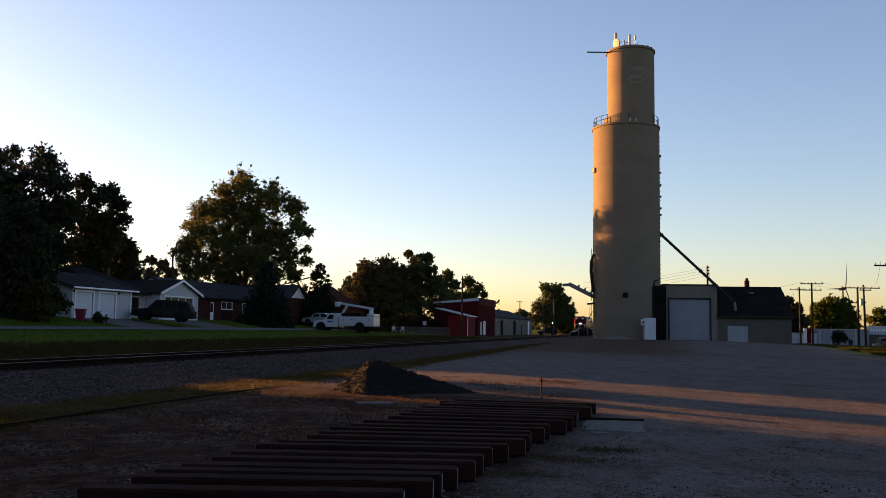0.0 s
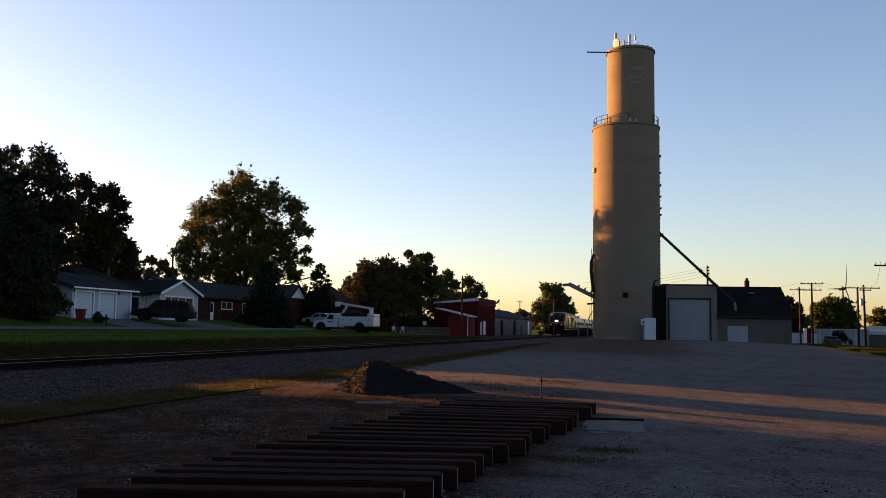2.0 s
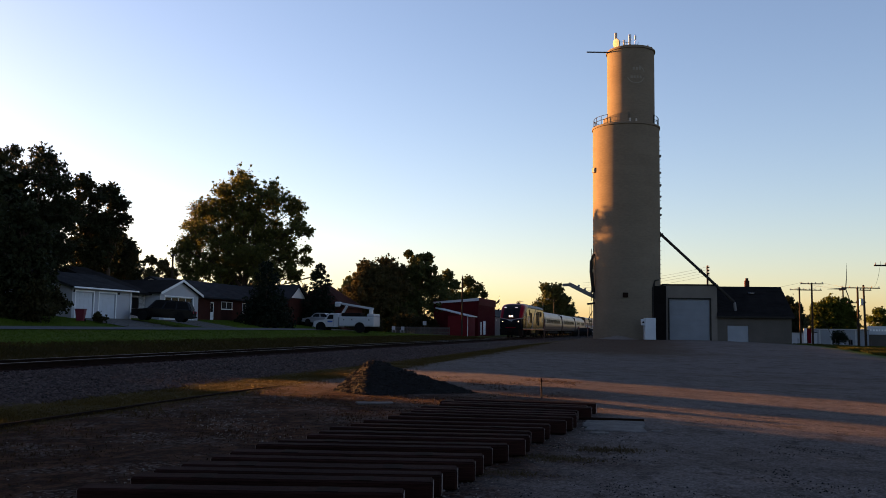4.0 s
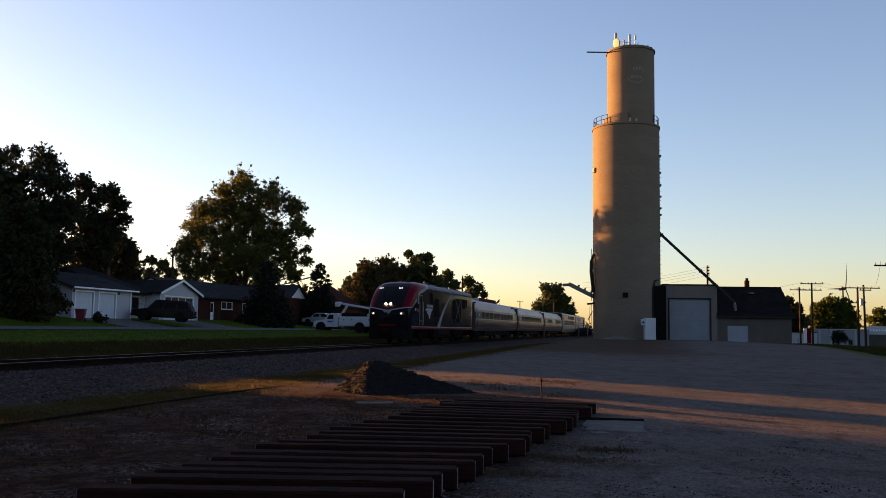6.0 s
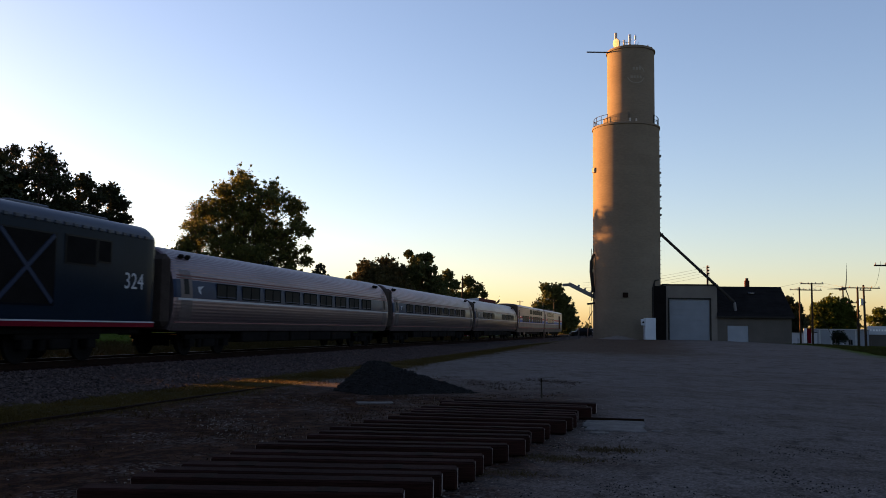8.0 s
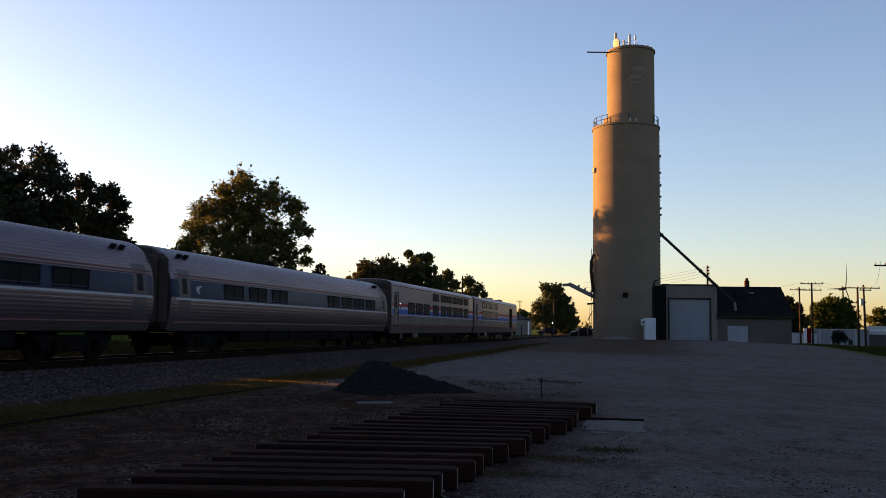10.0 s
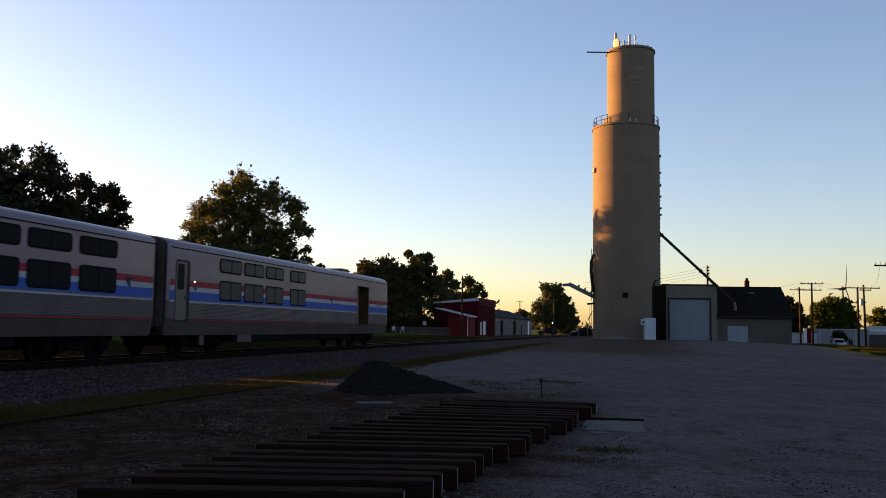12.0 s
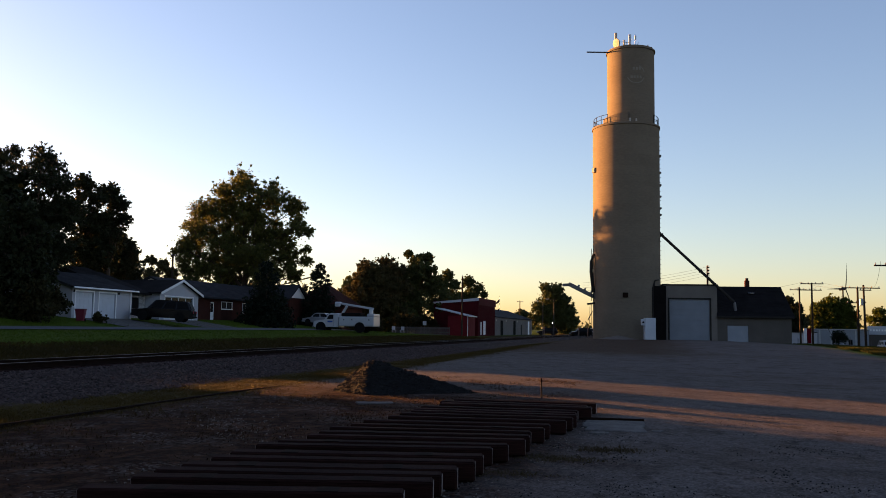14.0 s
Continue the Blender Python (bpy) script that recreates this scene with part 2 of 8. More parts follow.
M = {
    "concrete": material("weathered_concrete", (0.188, 0.147, 0.109), 0.9, dark=(0.135, 0.105, 0.078), scale=0.45, fine=5, bump=0.08, stretch=(0.5, 0.5, 1.2)),
    "plaster": material("rendered_block_wall", (0.20, 0.17, 0.145), 0.9, dark=(0.13, 0.11, 0.095), scale=0.6, fine=14, bump=0.2),
    "block": material("grey_block_wall", (0.115, 0.098, 0.085), 0.9, dark=(0.075, 0.064, 0.055), scale=0.7, fine=12, bump=0.3, spread=0.12),
    "shingle": material("dark_shingles", (0.018, 0.0165, 0.017), 0.9, scale=0.8, fine=12, bump=0.5, spread=0.25),
    "white_door": material("white_painted_metal", (0.50, 0.53, 0.57), 0.5, scale=1.2, fine=20, amount=0.2, bump=0.04),
    "grey_door": material("blue_grey_roller_door", (0.20, 0.22, 0.25), 0.55, scale=0.9, fine=16, amount=0.25, bump=0.06),
    "pale_door": material("grey_blue_door_paint", (0.26, 0.285, 0.32), 0.55, scale=1.2, fine=20, amount=0.25, bump=0.04),
    "steel": material("galvanised_steel", (0.42, 0.43, 0.44), 0.45, 0.8, scale=2, fine=30, amount=0.35, bump=0.05),
    "dark_steel": material("dark_weathered_steel", (0.04, 0.035, 0.031), 0.7, 0.1, scale=3, fine=30, bump=0.1),
    "rust": material("rusty_iron", (0.022, 0.0105, 0.007), 0.9, 0.0, dark=(0.008, 0.0045, 0.0035), scale=4, fine=40, bump=0.2),
    "rail": material("polished_rail_head", (0.14, 0.13, 0.125), 0.45, 1.0, scale=4, fine=60, amount=0.4, bump=0.02),
    "tie": material("creosoted_timber", (0.042, 0.0155, 0.0115), 0.85, dark=(0.006, 0.0028, 0.0024), scale=2.5, fine=30, bump=0.5, stretch=(0.25, 3, 3), spread=0.4),
    "tie_end": material("weathered_end_grain", (0.34, 0.27, 0.235), 0.9, dark=(0.13, 0.095, 0.08), scale=14, fine=60, bump=0.4, spread=0.3),
    "ballast": material("grey_ballast_stone", (0.084, 0.058, 0.053), 0.9, scale=5, fine=50, amount=0.6, bump=0.2, spread=0.85),
    "pale_stone": material("pale_limestone_chips", (0.17, 0.142, 0.126), 0.9, scale=5, fine=50, amount=0.4, bump=0.2, spread=0.4),
    "dark_stone": material("dark_crushed_stone", (0.024, 0.022, 0.021), 0.75, scale=6, fine=50, amount=0.5, bump=0.3, spread=0.5),
    "bark": material("tree_bark", (0.09, 0.065, 0.05), 0.95, scale=3, fine=18, bump=0.6, stretch=(1, 1, 0.2)),
    "wood_pole": material("weathered_pole_wood", (0.05, 0.036, 0.027), 0.9, scale=2, fine=30, bump=0.3, stretch=(2, 2, 0.15)),
    "asphalt": material("old_asphalt", (0.115, 0.115, 0.12), 0.85, scale=0.5, fine=40, amount=0.35, bump=0.15),
    "slab": material("pale_concrete_slab", (0.15, 0.138, 0.13), 0.9, dark=(0.06, 0.052, 0.047), scale=3.5, fine=24, amount=0.8, bump=0.2),
    "white_wall": material("white_lap_siding", (0.36, 0.37, 0.40), 0.6, scale=0.8, fine=14, amount=0.18, bump=0.03),
    "trim": material("white_trim_paint", (0.72, 0.72, 0.72), 0.5, scale=1, fine=20, amount=0.12, bump=0.03),
    "brick": material("red_brown_brick", (0.062, 0.023, 0.018), 0.9, dark=(0.034, 0.014, 0.011), scale=1.2, fine=18, bump=0.25, spread=0.3),
    "roof_grey": material("grey_asphalt_roof", (0.038, 0.038, 0.042), 0.9, scale=0.8, fine=14, bump=0.4, spread=0.2),
    "roof_brown": material("brown_asphalt_roof", (0.055, 0.022, 0.018), 0.9, scale=0.8, fine=14, bump=0.4),
    "red_metal": material("dark_red_sheet_metal", (0.075, 0.009, 0.012), 0.7, scale=0.7, fine=12, amount=0.35, bump=0.05),
    "pale_roof": material("pale_metal_roof", (0.40, 0.43, 0.48), 0.4, 0.2, scale=0.6, fine=9, amount=0.2, bump=0.04),
    "tan_metal": material("grey_tan_metal_siding", (0.15, 0.138, 0.135), 0.6, scale=0.7, fine=9, amount=0.3, bump=0.05),
    "glass": material("dark_window_glass", (0.012, 0.013, 0.015), 0.10, scale=1, fine=8, amount=0.3, bump=0.0, spec=0.12),
    # grey of reflections on the panes, put into their base colour
    "grey_pane": material("grey_reflection_pane", (0.05, 0.05, 0.053), 0.3, scale=1, fine=8, amount=0.35, bump=0.0, spec=0.08),
    "tint": material("dark_tinted_glass", (0.008, 0.008, 0.009), 0.45, scale=1, fine=8, amount=0.3, bump=0.0, spec=0.05),
    "black": material("black_rubber", (0.012, 0.012, 0.012), 0.85, scale=6, fine=40, bump=0.1),
    "under": material("sooty_underframe", (0.011, 0.0095, 0.009), 0.85, scale=2, fine=20, bump=0.2),
    "truck_white": material("white_truck_paint", (0.4, 0.41, 0.43), 0.35, scale=1.2, fine=18, amount=0.12, bump=0.01, coat=0.6),
    "suv_dark": material("black_car_paint", (0.006, 0.0056, 0.006), 0.22, scale=1, fine=12, amount=0.2, bump=0.0, spec=0.22),
    "silver": material("silver_car_paint", (0.24, 0.25, 0.27), 0.3, 0.4, scale=1, fine=12, amount=0.15, bump=0.0, coat=0.7),
    "car_red": material("dull_red_car_paint", (0.05, 0.012, 0.012), 0.35, scale=1, fine=12, amount=0.2, bump=0.0, coat=0.7),
    "chrome": material("chrome", (0.7, 0.7, 0.7), 0.12, 1.0, scale=1, fine=12, amount=0.1, bump=0.0),
    "red_bin": material("red_plastic", (0.16, 0.01, 0.026), 0.55, scale=2, fine=20, amount=0.2, bump=0.03),
    "insulator": material("grey_porcelain", (0.4, 0.4, 0.42), 0.25, scale=3, fine=20, amount=0.2, bump=0.0),
    "wire": material("dark_cable", (0.03, 0.03, 0.03), 0.6, scale=3, fine=20, bump=0.0),
    "antenna": material("off_white_antenna_plastic", (0.42, 0.38, 0.34), 0.6, scale=2, fine=20, amount=0.25, bump=0.02, spec=0.1),
    # white turbine dark against the sky: its backlit shade is put into the colour
    "turbine": material("backlit_turbine_grey", (0.03, 0.034, 0.042), 0.95, scale=0.1, fine=1, amount=0.1, bump=0.0),
    # train
    "stainless": material("brushed_stainless_steel", (0.235, 0.163, 0.178), 0.38, 0.45, dark=(0.145, 0.103, 0.113), scale=0.6, fine=7, bump=0.02, stretch=(0.4, 1, 3)),
    "coach_steel": material("dull_fluted_steel", (0.195, 0.13, 0.136), 0.37, 0.75, dark=(0.095, 0.066, 0.07), scale=0.6, fine=7, bump=0.02, stretch=(0.4, 1, 3)),
    "blue_paint": material("midnight_blue_loco_paint", (0.0062, 0.0074, 0.0118), 0.13, scale=0.7, fine=10, amount=0.35, bump=0.015, spec=0.045),
    "teal_paint": material("deep_teal_loco_paint", (0.008, 0.015, 0.024), 0.16, scale=0.7, fine=10, amount=0.35, bump=0.015, spec=0.035),
    "blue_roof": material("slate_blue_roof_paint", (0.026, 0.036, 0.062), 0.5, scale=0.8, fine=10, amount=0.35, bump=0.02),
    "red_paint": material("bright_red_loco_paint", (0.14, 0.003, 0.011), 0.3, scale=0.7, fine=10, amount=0.25, bump=0.0, spec=0.04),
    "white_paint": material("white_stripe_paint", (0.40, 0.395, 0.41), 0.5, scale=1.5, fine=16, amount=0.25, bump=0.0, spec=0.1),
    "silver_stripe": material("silver_grey_stripe_paint", (0.19, 0.195, 0.20), 0.5, scale=1.5, fine=16, amount=0.2, bump=0.0),
    "band_blue": material("dull_blue_window_band", (0.018, 0.029, 0.058), 0.32, scale=0.8, fine=9, amount=0.35, bump=0.0, spec=0.08),
    "band_dark": material("dark_slate_paint", (0.014, 0.018, 0.028), 0.5, scale=0.8, fine=9, amount=0.3, bump=0.0),
    "stripe_blue": material("blue_stripe_paint", (0.045, 0.105, 0.36), 0.5, scale=1.2, fine=16, amount=0.25, bump=0.0, spec=0.08),
    "pinstripe": material("dull_red_pinstripe", (0.13, 0.028, 0.03), 0.5, scale=1.2, fine=16, amount=0.3, bump=0.0),
    "stripe_red": material("faded_red_stripe_paint", (0.36, 0.035, 0.045), 0.5, scale=1.2, fine=16, amount=0.25, bump=0.0, spec=0.08),
    # mirrored brown ground put into the lower sides' colour; also dull trim and boxes
    "brown_grey": material("brown_grey_steel", (0.11, 0.078, 0.076), 0.5, 0.4, dark=(0.055, 0.039, 0.038), scale=0.7, fine=8, bump=0.03),
    "diaphragm": material("worn_rubber_diaphragm", (0.06, 0.043, 0.036), 0.85, scale=3, fine=20, bump=0.2),
    "door_cream": material("dull_beige_vestibule_door", (0.125, 0.098, 0.074), 0.5, scale=1.5, fine=16, amount=0.3, bump=0.02),
    "lamp": material("headlight_glow", (1.0, 0.72, 0.42), 0.3, bump=0.0, amount=0.0, emission=18.0),
    "ditch_lamp": material("ditch_light_glow", (1.0, 0.75, 0.45), 0.3, bump=0.0, amount=0.0, emission=0.4),
    "number_lamp": material("lit_number_glass", (0.8, 0.8, 0.85), 0.3, bump=0.0, amount=0.0, emission=0.22),
    "fence_wood": material("weathered_fence_boards", (0.10, 0.09, 0.085), 0.9, scale=2, fine=20, amount=0.4, bump=0.2, spread=0.3),
    "yard_glow": material("yard_light_glow", (1.0, 0.92, 0.8), 0.3, bump=0.0, amount=0.0, emission=0.8),
    "tail_lamp": material("marker_lamp_glow", (1.0, 0.8, 0.6), 0.3, bump=0.0, amount=0.0, emission=0.6),
}
LEAF = {
    "oak": leaf_material("olive_autumn_leaves", (0.046, 0.056, 0.017), (0.115, 0.11, 0.03), 0.33),
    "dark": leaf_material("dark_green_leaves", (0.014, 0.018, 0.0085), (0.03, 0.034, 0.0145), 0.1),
    "mid": leaf_material("yellowing_green_leaves", (0.036, 0.048, 0.018), (0.075, 0.082, 0.028), 0.2),
    "rusty": leaf_material("russet_leaves", (0.042, 0.04, 0.018), (0.08, 0.066, 0.028), 0.18),
    "needle": leaf_material("blue_green_needles", (0.006, 0.011, 0.007), (0.013, 0.02, 0.011), 0.15),
    "shrub": leaf_material("dark_hedge_leaves", (0.02, 0.026, 0.01), (0.05, 0.035, 0.015), 0.3),
    # sunlit look of the right-hand trees, put into a brighter leaf colour
    "sunny": leaf_material("sunlit_olive_leaves", (0.034, 0.052, 0.009), (0.09, 0.10, 0.015), 0.4),
    "bare": leaf_material("pale_thin_leaves", (0.11, 0.10, 0.045), (0.16, 0.13, 0.06), 0.5),
}


def ground_material():
    """Lawn, weeds, ballast, dry grass, dirt and gravel, by distance from the track."""
    mt = bpy.data.materials.new("mixed_ground")
    mt.use_nodes = True
    nt = mt.node_tree
    b = nt.nodes["Principled BSDF"]
    b.inputs["Roughness"].default_value = 0.95
    b.inputs["Specular IOR Level"].default_value = 0.03
    coord = nt.nodes.new("ShaderNodeTexCoord")
    sep = nt.nodes.new("ShaderNodeSeparateXYZ")
    nt.links.new(coord.outputs["Object"], sep.inputs[0])

    def noise_of(scale, detail=5.0, rough=0.6):
        nd = nt.nodes.new("ShaderNodeTexNoise")
        nd.inputs["Scale"].default_value, nd.inputs["Detail"].default_value, nd.inputs["Roughness"].default_value = scale, detail, rough
        nt.links.new(coord.outputs["Object"], nd.inputs["Vector"])
        return nd.outputs["Fac"]

    def calc(op, a, c, e=None, clamp=False):
        nd = nt.nodes.new("ShaderNodeMath")
        nd.operation, nd.use_clamp = op, clamp
        for i, v in enumerate((a, c, e)):
            if v is None:
                continue
            if isinstance(v, (int, float)):
                nd.inputs[i].default_value = v
            else:
                nt.links.new(v, nd.inputs[i])
        return nd.outputs[0]

    def edge(v, lo, hi):
        nd = nt.nodes.new("ShaderNodeMapRange")
        nd.interpolation_type = "SMOOTHSTEP"
        nd.inputs["From Min"].default_value, nd.inputs["From Max"].default_value = lo, hi
        nt.links.new(v, nd.inputs["Value"])
        return nd.outputs["Result"]

    def mix(f, a, c):
        nd = nt.nodes.new("ShaderNodeMix")
        nd.data_type = "RGBA"
        nt.links.new(f, nd.inputs["Factor"])
        for key, v in (("A", a), ("B", c)):
            if isinstance(v, tuple):
                nd.inputs[key].default_value = (*v, 1)
            else:
                nt.links.new(v, nd.inputs[key])
        return nd.outputs["Result"]

    wide, mid, fine, grit = noise_of(0.12), noise_of(0.9), noise_of(7.0), noise_of(45.0, 3.0, 0.7)
    s_, r_ = sep.outputs[0], sep.outputs[1]
    # long wheel-worn streaks across the lot
    squeeze = nt.nodes.new("ShaderNodeMapping")
    squeeze.inputs["Rotation"].default_value = (0, 0, radians(12))
    squeeze.inputs["Scale"].default_value = (0.22, 0.07, 1)
    nt.links.new(coord.outputs["Object"], squeeze.inputs["Vector"])
    long_noise = nt.nodes.new("ShaderNodeTexNoise")
    long_noise.inputs["Scale"].default_value, long_noise.inputs["Detail"].default_value = 1.0, 4.0
    nt.links.new(squeeze.outputs["Vector"], long_noise.inputs["Vector"])
    streak = long_noise.outputs["Fac"]

    def cells(scale, lo, hi):
        """Random grey per stone-sized cell."""
        nd = nt.nodes.new("ShaderNodeTexVoronoi")
        nd.inputs["Scale"].default_value = scale
        nt.links.new(coord.outputs["Object"], nd.inputs["Vector"])
        one = nt.nodes.new("ShaderNodeSeparateXYZ")
        nt.links.new(nd.outputs["Color"], one.inputs[0])
        return edge(one.outputs[0], lo, hi)

    wob = calc("MULTIPLY_ADD", mid, 2.4, -1.2)
    rw = calc("ADD", r_, wob)
    grain = edge(calc("MULTIPLY_ADD", grit, 0.6, calc("MULTIPLY", fine, 0.4)), 0.34, 0.66)
    lawn = mix(grain, (0.027, 0.046, 0.004), (0.066, 0.105, 0.009))
    lawn = mix(edge(wide, 0.45, 0.7), lawn, mix(grain, (0.03, 0.04, 0.005), (0.07, 0.085, 0.010)))
    weeds = mix(grain, (0.015, 0.0105, 0.0024), (0.052, 0.033, 0.008))
    stone = mix(cells(17.0, 0.25, 1.0), (0.007, 0.0048, 0.0042), (0.088, 0.062, 0.056))
    dry = mix(grain, (0.014, 0.009, 0.002), (0.065, 0.042, 0.009))
    dirt = mix(grain, (0.0055, 0.002, 0.0011), (0.036, 0.0128, 0.0068))
    dirt = mix(edge(noise_of(2.6, 6.0, 0.7), 0.47, 0.58), dirt, mix(grain, (0.016, 0.0066, 0.0034), (0.078, 0.033, 0.017)))
    dirt = mix(calc("MULTIPLY", edge(mid, 0.46, 0.62), cells(26.0, 0.4, 1.0)), dirt, (0.085, 0.066, 0.058))
    gravel = mix(calc("MULTIPLY_ADD", cells(34.0, 0.1, 1.0), 0.5, calc("MULTIPLY", grain, 0.5)), (0.048, 0.0395, 0.036), (0.18, 0.15, 0.138))
    gravel = mix(calc("MULTIPLY", edge(mid, 0.46, 0.66), 0.5), gravel, mix(grain, (0.028, 0.020, 0.0165), (0.092, 0.068, 0.056)))
    gravel = mix(calc("MULTIPLY", edge(streak, 0.45, 0.75), 0.35), gravel, mix(grain, (0.034, 0.0235, 0.018), (0.10, 0.072, 0.057)))
    gravel = mix(calc("MULTIPLY", edge(noise_of(1.5, 7.0, 0.72), 0.53, 0.66), 0.62), gravel, mix(cells(30.0, 0.3, 1.0), (0.012, 0.0085, 0.007), (0.075, 0.054, 0.044)))
    # from the lot towards the houses
    lot_edge = calc("ADD", calc("MULTIPLY_ADD", wide, 5.0, -2.5), calc("ADD", r_, wob))
    brown_end = calc("MULTIPLY", edge(calc("MULTIPLY_ADD", wob, 2.0, r_), -22.0, -17.0), edge(calc("MULTIPLY_ADD", wob, 4.0, s_), 48.0, 60.0))
    base = mix(edge(lot_edge, -17.4, -15.2), gravel, dirt)
    far_lot = mix(edge(calc("ADD", r_, wob), -8.8, -7.2), gravel, dry)
    far_lot = mix(calc("MULTIPLY", brown_end, 0.8), far_lot, mix(grain, (0.026, 0.013, 0.0065), (0.082, 0.045, 0.024)))
    base = mix(edge(calc("ADD", s_, calc("MULTIPLY", wob, 3.0)), 17.0, 26.0), base, far_lot)
    base = mix(edge(calc("MULTIPLY_ADD", wob, 0.35, r_), -9.0, -8.2), base, dry)
    base = mix(edge(calc("MULTIPLY_ADD", wob, 0.35, r_), -6.6, -5.6), base, stone)
    base = mix(edge(rw, 2.4, 3.4), base, weeds)
    base = mix(edge(calc("MULTIPLY_ADD", wob, 1.0, r_), 9.3, 11.5), base, lawn)
    grass_side = calc("MULTIPLY", edge(calc("MULTIPLY_ADD", wob, 1.0, calc("MULTIPLY", r_, -1.0)), 30.0, 31.4), edge(s_, 52.0, 62.0))
    base = mix(grass_side, base, lawn)
    nt.links.new(base, b.inputs["Base Color"])
    bp = nt.nodes.new("ShaderNodeBump")
    bp.inputs["Strength"].default_value, bp.inputs["Distance"].default_value = 0.9, 0.05
    nt.links.new(calc("ADD", fine, calc("MULTIPLY", grit, 0.5)), bp.inputs["Height"])
    nt.links.new(bp.outputs["Normal"], b.inputs["Normal"])
    return mt


# ================= ground =================
def build_ground():
    ss = [-3000, -1500, -700, -350] + [-200 + 10 * i for i in range(18)] + [-20 + 1.0 * i for i in range(90)] + [70 + 4 * i for i in range(35)] + [220, 260, 320, 400, 550, 800, 1300, 2200, 4000]
    rr = [-3000, -1500, -700, -300, -180, -120, -90, -70, -55, -45, -38, -32] + [-28 + 0.8 * i for i in range(24)] + [-8.8 + 0.35 * i for i in range(46)] + [7.4 + 1.2 * i for i in range(22)] + [34.5, 38, 44, 52, 62, 80, 110, 160, 260, 500, 1000, 2000, 3500]
    vs = []
    for s in ss:
        for r in rr:
            z = ground_height(s, r)
            if -18 < s < 110 and r < 30:
                rough = 0.05 if r > -15.5 else 0.025
                if abs(r) < 2.6:
                    rough = 0.012
                z += rough * noise.noise((s * 0.7, r * 0.7, 0)) + 0.4 * rough * noise.noise((s * 2.1, r * 2.1, 3))
            vs.append((s, r, z))
    n = len(rr)
    fs = [(i * n + j, (i + 1) * n + j, (i + 1) * n + j + 1, i * n + j + 1) for i in range(len(ss) - 1) for j in range(n - 1)]
    g = Geo().add(vs, fs)
    return solid("ground", g, ground_material(), TRACK, "gravel lot, dirt, dry grass and lawn beside the track", "ground", kind="structure", smooth=True)


build_ground()


# ================= the railway =================
def rail_profile():
    """Foot, web and head of a rail, in y, z, with the foot at 0."""
    return [(-0.07, 0), (0.07, 0), (0.07, 0.012), (0.012, 0.035), (0.012, 0.13), (0.036, 0.14), (0.036, 0.172), (0.028, 0.18), (-0.028, 0.18), (-0.036, 0.172), (-0.036, 0.14), (-0.012, 0.13), (-0.012, 0.035), (-0.07, 0.012)]


def build_track():
    track = thing("railway_track", TRACK, "single railway track with steel rails on timber ties and grey ballast", "railway track", kind="structure")
    prof = rail_profile()
    for r in (-0.754, 0.754):
        g = Geo().loft([[(s, r + y, RAIL_TOP - 0.18 + z) for y, z in prof] for s in (-230, 0, 120, 700)])
        rail = part("rail", g, M["rust"], track, "rusty steel rail with a bright worn head")
        h = Geo().box(-230, 700, r - 0.029, r + 0.029, RAIL_TOP - 0.004, RAIL_TOP + 0.003)
        part("rail_head", h, M["rail"], rail, "polished running surface")
    tie = Geo().box(-0.11, 0.11, -1.3, 1.3, -0.17, 0.0, 0.015).mesh("tie", M["tie"])
    rnd = random.Random(4)
    for i in range(230):
        s = -18 + 0.52 * i
        part("tie", tie, None, track, m=pose(s + rnd.uniform(-0.03, 0.03), rnd.uniform(-0.06, 0.06), RAIL_TOP - 0.178 + rnd.uniform(-0.012, 0.012), 0, 0, rnd.uniform(-1.5, 1.5)))
    rest = Geo()
    for i in range(420):
        rest.box(102.1 + 0.52 * i - 0.11, 102.1 + 0.52 * i + 0.11, -1.3, 1.3, 0.06, RAIL_TOP - 0.18)
    tagged(part("far_ties", rest, M["tie"], track), kind="stuff")
    # an old spur, sunk into dirt and dry grass
    spur = thing("disused_spur_track", TRACK, "old rusty spur rails sunk into dirt and dry grass", "railway track", kind="structure")
    for r in (-8.42,):
        g = Geo().loft([[(s, r + y, -0.172 + z + 0.03 * math.sin(s * 0.11) - 0.1 * step(s, 18, 26)) for y, z in prof] for s in [-6 + 0.8 * i for i in range(44)]])
        part("rail", g, M["rust"], spur, "rusty half-buried rail")


def stones(name, count, place, size, mat, label, seed, m=TRACK):
    """Many small broken stones as one mesh; place(rnd) gives x, y, z or None."""
    rnd = random.Random(seed)
    vs, fs = [], []
    base = [(1, 0, 0), (-1, 0, 0), (0, 1, 0), (0, -1, 0), (0, 0, 1), (0, 0, -1)]
    tri = [(0, 2, 4), (2, 1, 4), (1, 3, 4), (3, 0, 4), (2, 0, 5), (1, 2, 5), (3, 1, 5), (0, 3, 5)]
    for _ in range(count):
        p = place(rnd)
        if p is None:
            continue
        k = size * rnd.uniform(0.5, 1.5)
        a = rnd.uniform(0, 6.28)
        ca, sa = math.cos(a), math.sin(a)
        n = len(vs)
        for x, y, z in base:
            x, y, z = (x + rnd.uniform(-0.45, 0.45)) * k, (y + rnd.uniform(-0.45, 0.45)) * k, (z + rnd.uniform(-0.4, 0.4)) * k * 0.75
            vs.append((p[0] + ca * x - sa * y, p[1] + sa * x + ca * y, p[2] + z))
        fs.extend(tuple(i + n for i in f) for f in tri)
    return solid(name, Geo().add(vs, fs), mat, m, label, "stones", kind="stuff")


